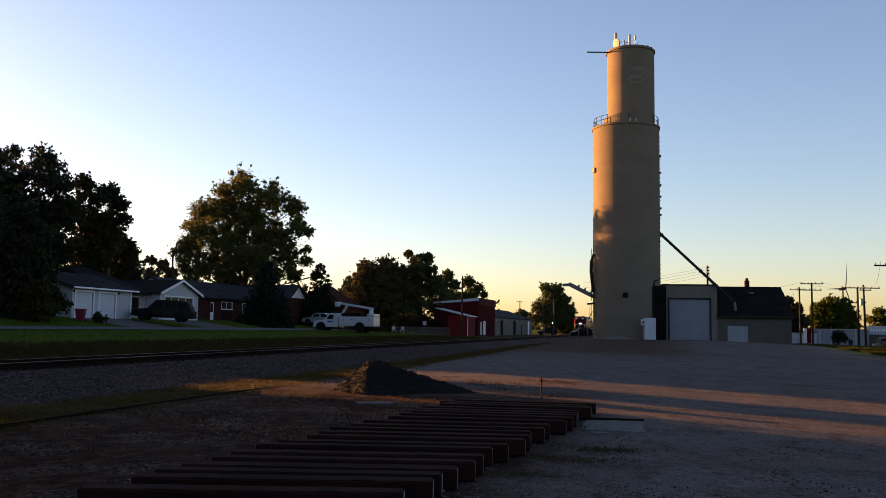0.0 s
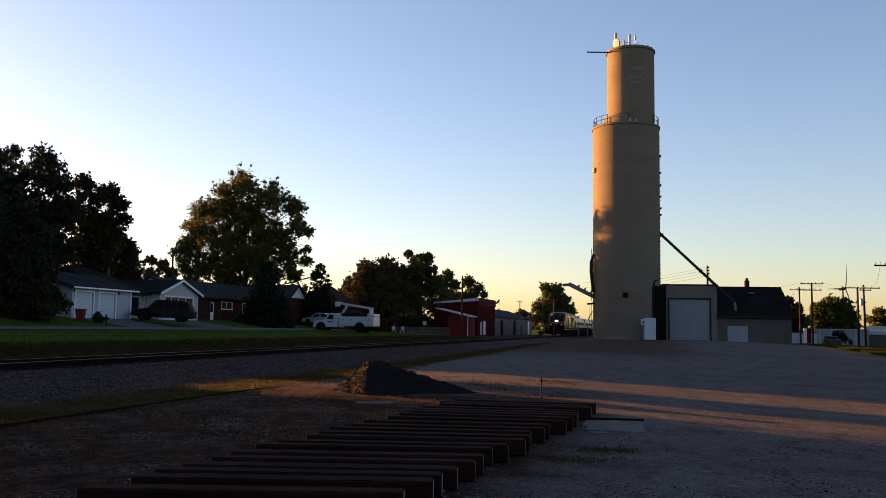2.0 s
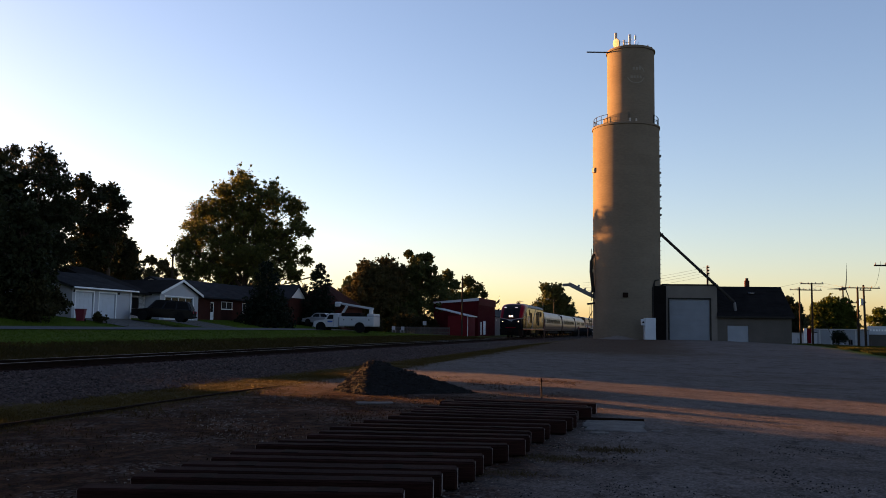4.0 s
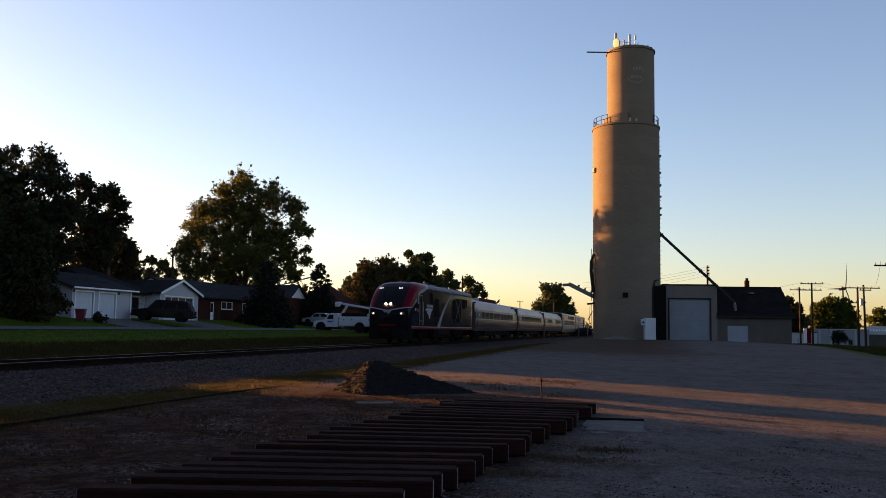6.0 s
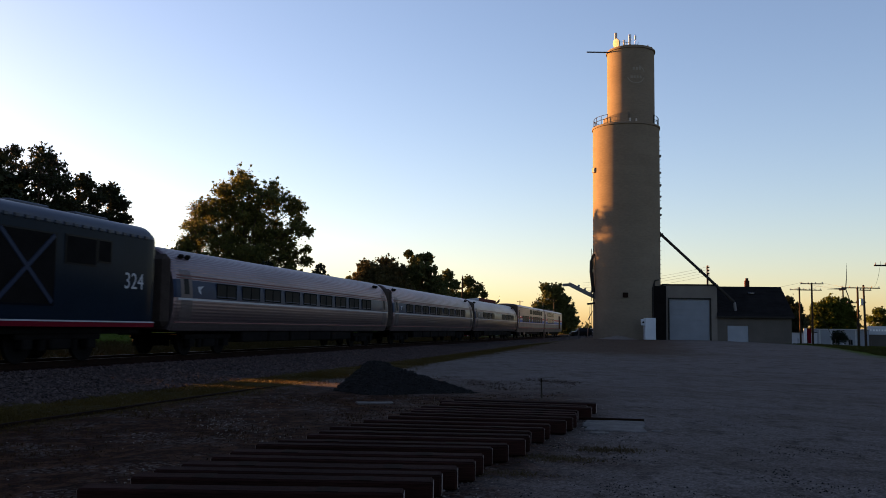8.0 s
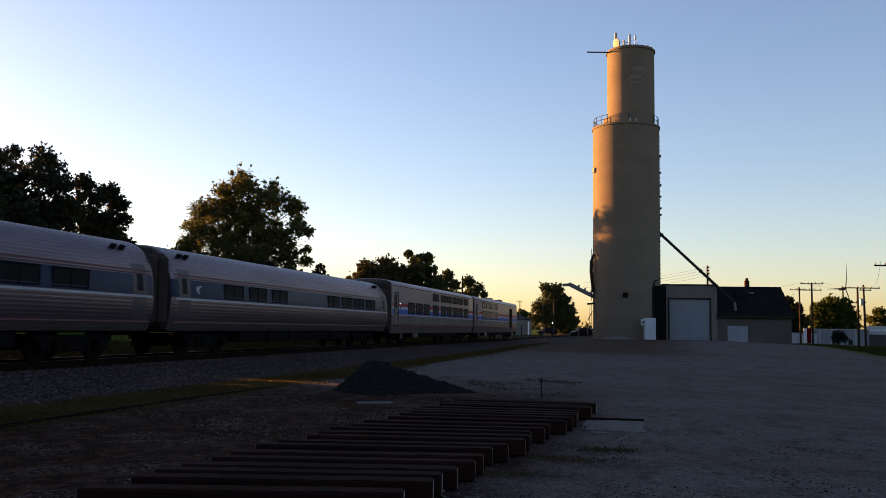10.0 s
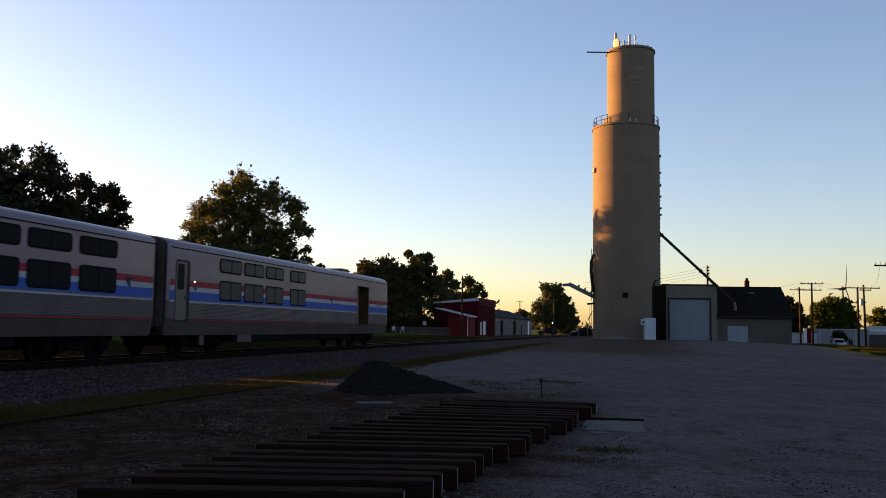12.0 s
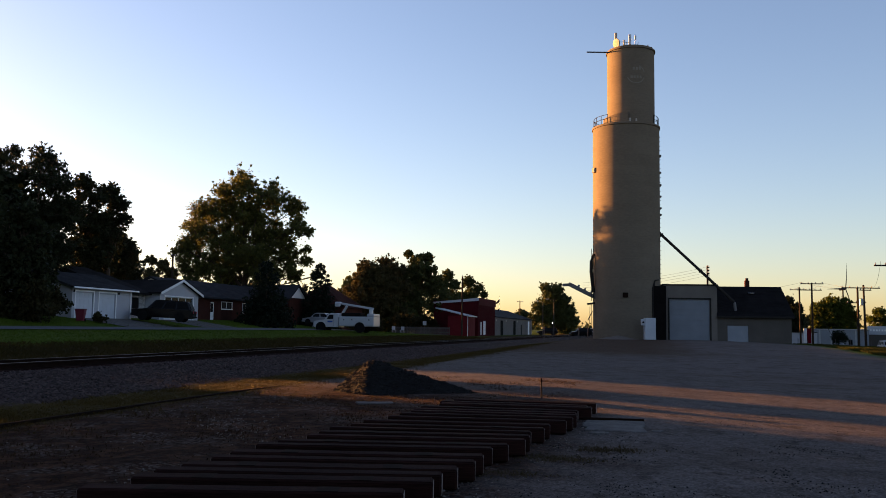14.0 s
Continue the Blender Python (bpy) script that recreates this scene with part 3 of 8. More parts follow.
def ballast_place(rnd):
    s = 2 + 62 * rnd.random() ** 1.5
    r = rnd.uniform(-6.4, -1.35) if rnd.random() < 0.9 else rnd.uniform(-0.6, 2.6)
    return s, r, ground_height(s, r) + 0.005


def lot_place(rnd):
    y = 7 + 30 * rnd.random() ** 1.7
    x = y * rnd.uniform(-0.5, 0.55)
    s, r = sr(x, y)
    if r > -10.5 and rnd.random() < 0.8:
        return None
    if noise.noise((x * 0.35, y * 0.35, 7)) < rnd.uniform(-0.35, 0.35):
        return None
    return x, y, ground_height(s, r) + 0.002


# ================= the grain elevator =================
SILO = Vector((22.0, 105.0, 0.0))
SILO_Z = 0.35


def build_silo():
    silo = thing("grain_silo", pose(SILO.x, SILO.y, SILO_Z), "tall weathered concrete grain silo with a narrower headhouse drum on top", "silo")
    R, H = 3.95, 25.55
    rnd = random.Random(2)
    # slip-formed drum: each pour a little proud of the next
    prof = [(R, -0.4)]
    z = 0.0
    while z < H - 1.2:
        d = rnd.uniform(-0.0015, 0.0015)
        prof += [(R + d, z + 0.03), (R + d, z + 1.16), (R - 0.006, z + 1.17), (R - 0.006, z + 1.19)]
        z += 1.2
    prof += [(R, H - 0.25), (R + 0.10, H - 0.22), (R + 0.10, H), (R - 0.1, H + 0.02)]
    part("drum", Geo().lathe(prof, 160), M["concrete"], silo, "tan concrete drum with horizontal pour joints")
    top = Geo()
    r2, cx, z2 = 2.82, 0.62, H + 9.45
    prof2 = [(r2, H)]
    z = H
    while z < z2 - 0.9:
        d = rnd.uniform(-0.0015, 0.0015)
        prof2 += [(r2 + d, z + 0.03), (r2 + d, z + 1.15), (r2 - 0.006, z + 1.17), (r2 - 0.006, z + 1.19)]
        z += 1.2
    prof2 += [(r2, z2 - 0.2), (r2 + 0.13, z2 - 0.18), (r2 + 0.13, z2), (r2 - 0.1, z2 + 0.06), (0.2, z2 + 0.12)]
    part("headhouse", Geo().lathe(prof2, 140, Matrix.Translation((cx, 0, 0))), M["concrete"], silo, "narrower concrete drum on the top")
    # faded emblem: pale bars and an open ring on the headhouse
    faded = material("faded_white_lettering", (0.25, 0.215, 0.175), 0.9, dark=(0.16, 0.135, 0.108), scale=3, fine=12)

    def on_drum(x, z):
        a = -math.pi / 2 + x / r2
        return cx + (r2 + 0.014) * math.cos(a), (r2 + 0.014) * math.sin(a), z

    def bar(x0, x1, z0, z1):
        k = 3
        xs = [x0 + (x1 - x0) * i / k for i in range(k + 1)]
        em = Geo().add([on_drum(x, z) for x in xs for z in (z0, z1)], [(2 * i, 2 * i + 2, 2 * i + 3, 2 * i + 1) for i in range(k)])
        part("faded_bar", em, faded, silo, "faded pale painted bar")
    for i in range(3):
        bar(-0.35 + 0.36 * i, -0.1 + 0.36 * i, 32.05, 32.4)
    for i in range(4):
        bar(-0.62 + 0.36 * i, -0.36 + 0.36 * i, 31.05, 31.38)
    for a0, a1 in ((15, 70), (200, 340)):
        k = 12
        angles = [radians(a0 + (a1 - a0) * i / k) for i in range(k + 1)]
        em = Geo().add([on_drum(0.05 + q * math.cos(a), 31.55 + q * math.sin(a)) for a in angles for q in (1.0, 1.12)], [(2 * i, 2 * i + 1, 2 * i + 3, 2 * i + 2) for i in range(k)])
        part("faded_ring", em, faded, silo, "faded pale arc of a painted ring")
    # railing round the ledge
    rails = Geo()
    rr, n = R - 0.1, 24
    pts = [(rr * math.cos(2 * math.pi * i / n), rr * math.sin(2 * math.pi * i / n)) for i in range(n)]
    post = Geo().tube((0, 0, -0.05), (0, 0, 1.1), 0.035, n=6).mesh("railing_post", M["dark_steel"])
    for i, (x, y) in enumerate(pts):
        x2, y2 = pts[(i + 1) % n]
        if y < -2.9 and abs(x) < 2.4:
            continue
        part("railing_post", post, None, silo, m=pose(x, y, H))
        for zz in (0.58, 1.08):
            if not (y2 < -2.9 and abs(x2) < 2.4):
                rails.tube((x, y, H + zz), (x2, y2, H + zz), 0.032, n=6)
    part("railing_bar", rails, M["dark_steel"], silo, "steel railing bars")
    hatch = Geo()
    rings = []
    for k in range(13):
        a = radians(186 + 66 * k / 12)
        top = H + 1.05 + 0.35 * k / 12
        rings.append([(cx + q * math.cos(a), q * math.sin(a), z) for q, z in ((r2 + 0.02, H), (r2 + 0.62, H), (r2 + 0.62, top - 0.06), (r2 + 0.02, top))])
    hatch.loft(rings)
    part("roof_hatch", hatch, M["concrete"], silo, "low curved concrete hatch on the ledge")
    for x, rad, zz in ((-0.2, 0.12, 0.55), (0.55, 0.1, 0.5)):
        part("vent_pipe", Geo().tube((x, -3.3, H), (x, -3.3, H + zz), rad), M["antenna"], silo, "pale vent stub on the ledge")
    # roof gear
    T = H + 9.55
    g = Geo().tube((cx - 1.95, -1.2, T), (cx - 1.95, -1.2, T + 2.0), 0.05)
    mast = part("antenna_mast", g, M["steel"], silo, "thin steel antenna mast")
    part("panel_antenna", Geo().box(cx - 2.2, cx - 1.9, -1.45, -1.2, T + 0.45, T + 1.95, 0.05), M["antenna"], mast, "upright off-white antenna panel")
    dish = Geo().lathe([(0.02, -0.22), (0.32, -0.17), (0.55, -0.02), (0.57, 0.16), (0.3, 0.2), (0.02, 0.2)], 20, pose(cx - 2.0, -1.75, T + 0.5, 100, 0, -62))
    part("microwave_dish", dish, M["antenna"], silo, "round drum dish antenna", smooth=True)
    g = Geo()
    for x, y, h in ((-1.0, -1.0, 1.2), (-0.75, -1.1, 0.95), (-0.25, -0.9, 1.45), (0.4, -0.8, 2.0)):
        g.tube((cx + x, y, T), (cx + x, y, T + h), 0.035)
    g.tube((cx - 1.95, -1.2, T + 0.9), (cx - 0.2, -0.9, T + 0.9), 0.03)
    g.tube((cx + 0.4, -0.8, T + 0.1), (cx + 0.75, -1.0, T + 0.9), 0.03)
    part("antenna_rods", g, M["steel"], silo, "thin steel antenna rods")
    g = Geo().box(cx - 0.42, cx - 0.12, -1.05, -0.85, T + 0.6, T + 1.9, 0.04)
    part("second_panel_antenna", g, M["steel"], silo, "grey antenna panel")
    for x0, x1, za, zb in ((cx - 1.1, cx - 0.85, T + 0.55, T + 1.2), (cx + 0.3, cx + 0.5, T + 1.3, T + 1.75)):
        part("radio_box", Geo().box(x0, x1, -1.05, -0.85, za, zb, 0.03), M["steel"], silo, "small radio box")
    g = Geo().tube((cx + 1.85, -1.2, T - 0.1), (cx + 1.85, -1.2, T + 0.55), 0.06).tube((cx + 2.2, -1.0, T - 0.1), (cx + 2.2, -1.0, T + 0.3), 0.2, 0.22, 10)
    part("roof_vent", g, M["dark_steel"], silo, "dark roof vent")
    part("jib_beam", Geo().box(cx - 5.5, cx - 2.3, -0.9, -0.76, T - 0.40, T - 0.27, 0.01), M["dark_steel"], silo, "dark steel jib beam")
    # step irons on the shaded edge
    iron = Geo().box(R - 0.06, R + 0.09, -0.62, -0.2, 0, 0.03).mesh("step_iron", M["dark_steel"])
    for i in range(40):
        part("step_iron", iron, None, silo, m=pose(0, 0, 3.0 + i * 0.55))
    for zz in (22.0, 20.0, 18.5, 17.1, 15.7, 14.9):
        part("cable_bracket", Geo().box(R - 0.08, R + 0.16, -0.7, -0.1, zz, zz + 0.22, 0.02), M["dark_steel"], silo, "dark bracket")
    g = Geo()
    a = radians(-114)
    g.box(-1.25, -0.65, -R - 0.08, -R + 0.12, 4.95, 5.5, 0.03)
    part("wall_lamp_bracket", g, M["rust"], silo, "rusty wall fitting")
    part("flood_lamp", Geo().box(-0.22, 0.22, -0.2, 0.2, 19.95, 20.55, 0.04, Matrix.Translation((-R - 0.02, -0.75, 0)) @ pose(0, 0, 0, 0, 0, -55)), M["antenna"], silo, "small pale box lamp high on the drum")
    # dark stains of cables beside the annex
    g = Geo().path([(2.35, -3.27, 0), (2.35, -3.27, 6.1), (2.7, -3.05, 7.0), (3.2, -2.55, 7.1)], 0.08).path([(2.6, -3.1, 0), (2.6, -3.1, 6.6)], 0.05)
    part("conduit", g, M["dark_steel"], silo, "dark conduit up the wall")
    part("elevator_leg", Geo().box(2.35, 3.9, -3.25, -2.2, -0.6, 6.35, 0.03), M["under"], silo, "dark steel elevator leg beside the bay")
    # loading side: chute, boom and drop pipes over the old spur
    g = Geo().path([(-R - 0.35, -0.6, 9.4), (-R - 0.38, -0.6, 8.0), (-R - 0.1, -0.6, 5.6)], 0.2, 10).path([(-R - 0.05, -0.6, 10.2), (-R - 0.35, -0.6, 9.4)], 0.14, 8)
    part("loading_spout", g, M["dark_steel"], silo, "dark bent grain spout")
    g = Geo().path([(-R - 0.15, -0.9, 4.6), (-R - 0.15, -0.9, 10.8)], 0.03).path([(-R - 0.4, -0.9, 4.6), (-R - 0.4, -0.9, 10.8)], 0.03)
    for i in range(20):
        g.tube((-R - 0.15, -0.9, 4.8 + 0.3 * i), (-R - 0.4, -0.9, 4.8 + 0.3 * i), 0.018, n=5)
    part("side_ladder", g, M["dark_steel"], silo, "thin side ladder")
    boom = Geo().box(-3.6, 0.2, -0.3, 0.3, -0.2, 0.22, 0.02, Matrix.Translation((-R + 0.2, -0.4, 5.0)) @ pose(0, 0, 0, 0, 26, 0))
    boom.box(-1.0, 0, -0.25, 0.25, -0.2, 0.12, 0.02, Matrix.Translation((-R - 2.75, -0.4, 6.55)) @ pose(0, 0, 0, 0, -4, 0))
    for i in range(3):
        boom.box(-0.1, 0.1, -0.2, 0.2, 0.15, 0.5, 0.02, Matrix.Translation((-R - 0.5 - 0.75 * i, -0.4, 5.3 + 0.36 * i)) @ pose(0, 0, 0, 0, 26, 0))
    part("loading_boom", boom, M["tan_metal"], silo, "weathered grey loading boom over the spur")
    low = Geo().box(-1.0, 0.2, -0.25, 0.25, -0.1, 0.12, 0.02, Matrix.Translation((-R + 0.2, -0.4, 4.35)) @ pose(0, 0, 0, 0, -8, 0))
    low.path([(-R - 0.5, -0.5, 4.3), (-R - 0.55, -0.5, 1.9)], 0.03).path([(-R - 0.3, -0.5, 4.3), (-R - 0.3, -0.5, 0.6)], 0.03).path([(-R - 0.2, -0.4, 3.4), (-R - 0.75, -0.4, 2.3)], 0.05)
    part("lower_chute", low, M["dark_steel"], silo, "short lower chute with hanging pipes")
    solid("grain_heap", heap_mesh(2.6, 0.45, 21), M["pale_stone"], pose(20.0, 100.6, land(20, 100.6) - 0.02), "low pale heap of spilled grit at the foot of the silo", "heap")
    cab = thing("utility_cabinet", pose(23.45, 99.6, land(23.45, 99.6), 0, 0, 0), "tall white utility cabinet beside the silo", "cabinet")
    part("cabinet_body", Geo().box(-0.6, 0.62, -0.4, 0.4, 0, 2.45, 0.04), M["white_door"], cab)
    part("meter_box", Geo().box(-0.98, -0.6, -0.3, 0.1, 1.6, 2.3, 0.03), M["white_door"], cab, "small meter box on the side")
    part("meter_glass", Geo().tube((-0.79, -0.3, 1.95), (-0.79, -0.38, 1.95), 0.11, n=12), M["glass"], cab)


def heap_mesh(radius, height, seed, n=40):
    """A low heap with an uneven outline."""
    vs, fs = [(0, 0, height)], []
    rings = 10
    for k in range(1, rings + 1):
        q = k / rings
        for i in range(n):
            a = 2 * math.pi * i / n
            w = 1 + 0.22 * noise.noise((math.cos(a) * 1.5, math.sin(a) * 1.5, seed))
            z = height * (1 - q) ** 1.15 * (1 + 0.25 * noise.noise((math.cos(a) * q * 3, math.sin(a) * q * 3, seed + 5)))
            vs.append((radius * w * q * math.cos(a), radius * w * q * math.sin(a), z if k < rings else -0.12))
    for i in range(n):
        fs.append((0, 1 + i, 1 + (i + 1) % n))
    for k in range(rings - 1):
        for i in range(n):
            j = (i + 1) % n
            fs.append((1 + k * n + i, 1 + (k + 1) * n + i, 1 + (k + 1) * n + j, 1 + k * n + j))
    return Geo().add(vs, fs)


def build_annex():
    """The truck bay and the dark-roofed shed beside the silo."""
    # local x to the right along the front, y to the back; the front faces the lot
    base = 0.3
    bay = thing("truck_bay", pose(25.9, 103.2, base, 0, 0, -7), "flat-roofed rendered truck bay with a closed roller door", "garage")
    w, h, d = 6.15, 6.55, 9.0
    x0, x1, hd = 0.72, 5.32, 4.95
    front = Geo().box(0, x0, 0, 0.3, -0.8, h).box(x1, w, 0, 0.3, -0.8, h).box(x0, x1, 0, 0.3, hd, h)
    part("front_wall", front, M["plaster"], bay, "tan rendered wall")
    part("side_walls", Geo().box(0, 0.3, 0.3, d, -0.8, h).box(w - 0.3, w, 0.3, d, -0.8, h).box(0.3, w - 0.3, d - 0.3, d, -0.8, h), M["plaster"], bay)
    part("roof", Geo().box(-0.08, w + 0.1, -0.08, d + 0.1, h + 0.003, h + 0.16, 0.02), M["dark_steel"], bay, "dark flat roof edge")
    door = Geo().box(x0 + 0.003, x1 - 0.003, 0.17, 0.2, -0.5, hd - 0.003)
    door = part("roller_door", door, M["grey_door"], bay, "blue-grey sectional roller door, closed")
    ph = hd / 8
    for i in range(8):
        part("panel", Geo().box(x0 + 0.05, x1 - 0.05, 0.145, 0.168, i * ph + 0.02, (i + 1) * ph - 0.02, 0.008), M["grey_door"], door)
    part("door_frame", Geo().box(x0 - 0.16, x0, -0.03, 0.0, -0.8, hd + 0.16).box(x1, x1 + 0.16, -0.03, 0.0, -0.8, hd + 0.16).box(x0, x1, -0.03, 0.0, hd, hd + 0.16), M["dark_steel"], bay, "dark door frame")
    shed = thing("elevator_shed", pose(32.0, 102.5, base - 0.35, 0, 0, -7), "block-walled shed with a steep dark shingle roof", "shed")
    w, h, d, top = 8.3, 3.4, 9.0, 6.95
    ow, o1, oh = 1.15, 3.5, 2.3
    part("wall_front", Geo().box(0.003, ow, 0, 0.25, -1, h).box(o1, w, 0, 0.25, -1, h).box(ow, o1, 0, 0.25, oh, h), M["block"], shed, "grey-brown block wall")
    part("wall_sides", Geo().box(w - 0.25, w, 0.25, d, -1, h).box(0.003, w - 0.25, d - 0.25, d, -1, h), M["block"], shed)
    roof = Geo()
    # steep front slope, ridge set back; the right end leans in
    ridge_y = 2.6
    vs = [(-0.05, -0.35, h - 0.05), (w + 0.3, -0.35, h - 0.05), (w - 0.5, ridge_y, top), (-0.05, ridge_y, top), (-0.05, -0.35, h - 0.2), (w + 0.3, -0.35, h - 0.2), (-0.05, d + 0.3, h), (w + 0.3, d + 0.3, h), (-0.05, d - 2.2, top), (w - 0.5, d - 2.2, top)]
    roof.add(vs, [(0, 1, 2, 3), (4, 5, 1, 0), (3, 2, 9, 8), (8, 9, 7, 6), (1, 7, 9, 2), (0, 3, 8, 6), (4, 6, 7, 5)])
    rf = part("roof", roof, M["shingle"], shed, "steep dark shingle roof")
    courses = Geo()
    for i in range(19):
        f, f2 = i / 19, (i + 1) / 19
        za, ya = h - 0.05 + f * (top - h + 0.05), -0.35 + f * (ridge_y + 0.35)
        zb, yb = h - 0.05 + f2 * (top - h + 0.05), -0.35 + f2 * (ridge_y + 0.35)
        rnd = random.Random(i)
        x = -0.05
        xe = w + 0.3 - f * 0.8
        while x < xe:
            e = min(xe, x + rnd.uniform(0.7, 1.1))
            t = 0.025 + rnd.uniform(-0.006, 0.012)
            courses.add([(x + 0.005, ya - t, za + 0.01), (e - 0.005, ya - t, za + 0.01), (e - 0.005, yb - 0.004, zb + 0.004), (x + 0.005, yb - 0.004, zb + 0.004), (x + 0.005, ya, za), (e - 0.005, ya, za)], [(0, 1, 2, 3), (4, 5, 1, 0)])
            x = e
    tagged(part("shingles", courses, M["shingle"], rf), kind="stuff")
    part("fascia", Geo().box(-0.02, w + 0.32, -0.42, -0.36, h - 0.22, h - 0.02), M["dark_steel"], shed, "dark weathered fascia board")
    part("door", Geo().box(ow + 0.003, o1 - 0.003, 0.1, 0.14, -0.6, oh - 0.003), M["pale_door"], shed, "grey-blue side door, closed")
    part("chimney", Geo().box(3.85, 4.35, ridge_y + 0.4, ridge_y + 0.9, top - 0.2, top + 0.75, 0.02).box(3.95, 4.25, ridge_y + 0.5, ridge_y + 0.8, top + 0.75, top + 1.05, 0.02), M["brick"], shed, "small brick chimney")
    lamp = Geo().box(3.9, 4.6, 1.6, 1.9, 6.1, 6.2, 0.03)
    part("roof_vent", lamp, M["steel"], shed, "small grey roof vent")
    # the long grain pipe from the drum down to the shed roof
    pipe = thing("grain_spout", pose(0, 0, 0), "long straight steel grain spout down from the silo", "grain spout")
    a, b = Vector((25.75, 104.0, 13.1)), Vector((33.6, 101.2, 4.9))
    g = Geo().tube(a, b, 0.17, n=10)
    part("pipe", g, M["dark_steel"], pipe, smooth=True)
    part("spout_end", Geo().tube(b, b + Vector((0.12, 0, -0.95)), 0.17, 0.15, 10), M["tan_metal"], pipe, smooth=True)
    for f in (0.02, 0.55):
        part("collar", Geo().tube(a + (b - a) * f, a + (b - a) * (f + 0.013), 0.25, n=10), M["dark_steel"], pipe)
    return bay


# ================= trees =================
def crown_mesh(name, clumps, leaf, per, mat, seed, flat=0.8, fuzz=False):
    """Leaf sprays scattered round clumps (x, y, z, radius)."""
    rng = np.random.default_rng(seed)
    cs = np.array(clumps)
    area = cs[:, 3] ** 2
    counts = np.maximum(5 if fuzz else 20, (per * len(cs) * area / area.sum()).astype(int))
    pts = []
    for (x, y, z, r), k in zip(cs, counts):
        d = rng.normal(size=(k, 3))
        d /= np.linalg.norm(d, axis=1)[:, None]
        q = np.abs(rng.normal(size=(k, 1))) * 0.72 if fuzz else rng.random((k, 1)) ** 0.45
        lump = 1 + 0.35 * np.sin(d[:, :1] * 5 + x) * np.cos(d[:, 1:2] * 4 + y) + 0.25 * np.sin(d[:, 2:] * 7 + z)
        pts.append(np.array([x, y, z]) + d * q * r * lump * np.array([1, 1, flat]))
    p = np.concatenate(pts)
    n = len(p)
    size = leaf * rng.uniform(0.55, 1.35, (n, 1))
    u = rng.normal(size=(n, 3))
    u /= np.linalg.norm(u, axis=1)[:, None]
    w = np.cross(u, rng.normal(size=(n, 3)))
    w /= np.linalg.norm(w, axis=1)[:, None]
    # a ragged four-cornered spray
    v = np.stack([p - u * size, p - w * size * 0.55 + u * size * 0.1, p + u * size, p + w * size * 0.6 - u * size * 0.15], axis=1).reshape(-1, 3)
    f = np.arange(n * 4).reshape(-1, 4)
    me = bpy.data.meshes.new(name)
    me.from_pydata(v.tolist(), [], f.tolist())
    me.materials.append(mat)
    return me


def tree(x, y, height, width, leaf_mat, seed, label, leaf=0.24, count=9000, bottom=0.18, lean=0.0, top=0.75, group="", squash=1.0, z=None):
    """A broad-leaved tree: trunk, limbs, and a crown of leaf sprays on clumps."""
    rnd = random.Random(seed)
    t = thing("tree", pose(x, y, (land(x, y) if z is None else z) - 0.1), label, "tree", group)
    trunk = Geo()
    r0 = 0.018 * height + 0.12
    pts = [Vector((0, 0, -0.2))]
    k = 6
    for i in range(1, k + 1):
        pts.append(Vector((lean * i / k + rnd.uniform(-0.15, 0.15), rnd.uniform(-0.15, 0.15), height * 0.62 * i / k)))
    for i, (a, b) in enumerate(zip(pts, pts[1:])):
        trunk.tube(a, b, r0 * (1.25 - 0.85 * i / k) if i else r0 * 1.6, r0 * (1.25 - 0.85 * (i + 1) / k), 9, caps=False)
    part("trunk", trunk, M["bark"], t, "rough brown bark", smooth=True)
    clumps, limbs = [], Geo()
    n = 46
    for i in range(n):
        f = (i + 0.5) / n
        zz = bottom + (1 - bottom) * f
        # envelope: widest in the lower middle, round on top
        e = math.sin(math.pi * min(1, max(0.08, (zz - bottom * 0.4) / (1.02 - bottom * 0.4))) ** 0.9) ** 0.72 * (1 - 0.5 * max(0.0, (zz - 0.72) / 0.3) ** 2)
        a = i * 2.39996 + rnd.uniform(-0.4, 0.4)
        rad = width * 0.5 * e * rnd.uniform(0.45, 1.0) * (1 + 0.3 * noise.noise((math.cos(a) * 1.2, math.sin(a) * 1.2 + zz * 2.5, seed)))
        p = Vector((lean * zz + rad * math.cos(a), squash * rad * math.sin(a), height * (zz * 0.95)))
        size = width * rnd.uniform(0.085, 0.155)
        clumps.append((p.x, p.y, p.z, size))
        clumps.append((p.x * 0.6 + rnd.uniform(-1, 1) * size, p.y * 0.6 + rnd.uniform(-1, 1) * size, p.z + rnd.uniform(-0.6, 0.8) * size, size * 0.95))
        start = pts[min(k, max(1, int(zz * 0.75 * k / 0.62)))]
        start = Vector((start.x, start.y, min(start.z, p.z * 0.8)))
        midp = start.lerp(p, 0.5) + Vector((0, 0, rnd.uniform(0.0, 0.06) * height))
        limbs.tube(start, midp, r0 * 0.34, r0 * 0.2, 6, caps=False).tube(midp, p, r0 * 0.2, 0.03, 5, caps=False)
        for _ in range(3):
            q = p + Vector((rnd.uniform(-1, 1), rnd.uniform(-1, 1), rnd.uniform(-0.4, 1))) * size * 1.25
            limbs.tube(midp.lerp(p, 0.6), q, 0.05, 0.012, 4, caps=False)
            clumps.append((q.x, q.y, q.z, size * 0.42))
    part("branchwork", limbs, M["bark"], t)
    part("crown", crown_mesh("crown", clumps, leaf, count / len(clumps), leaf_mat, seed), None, t)
    return t


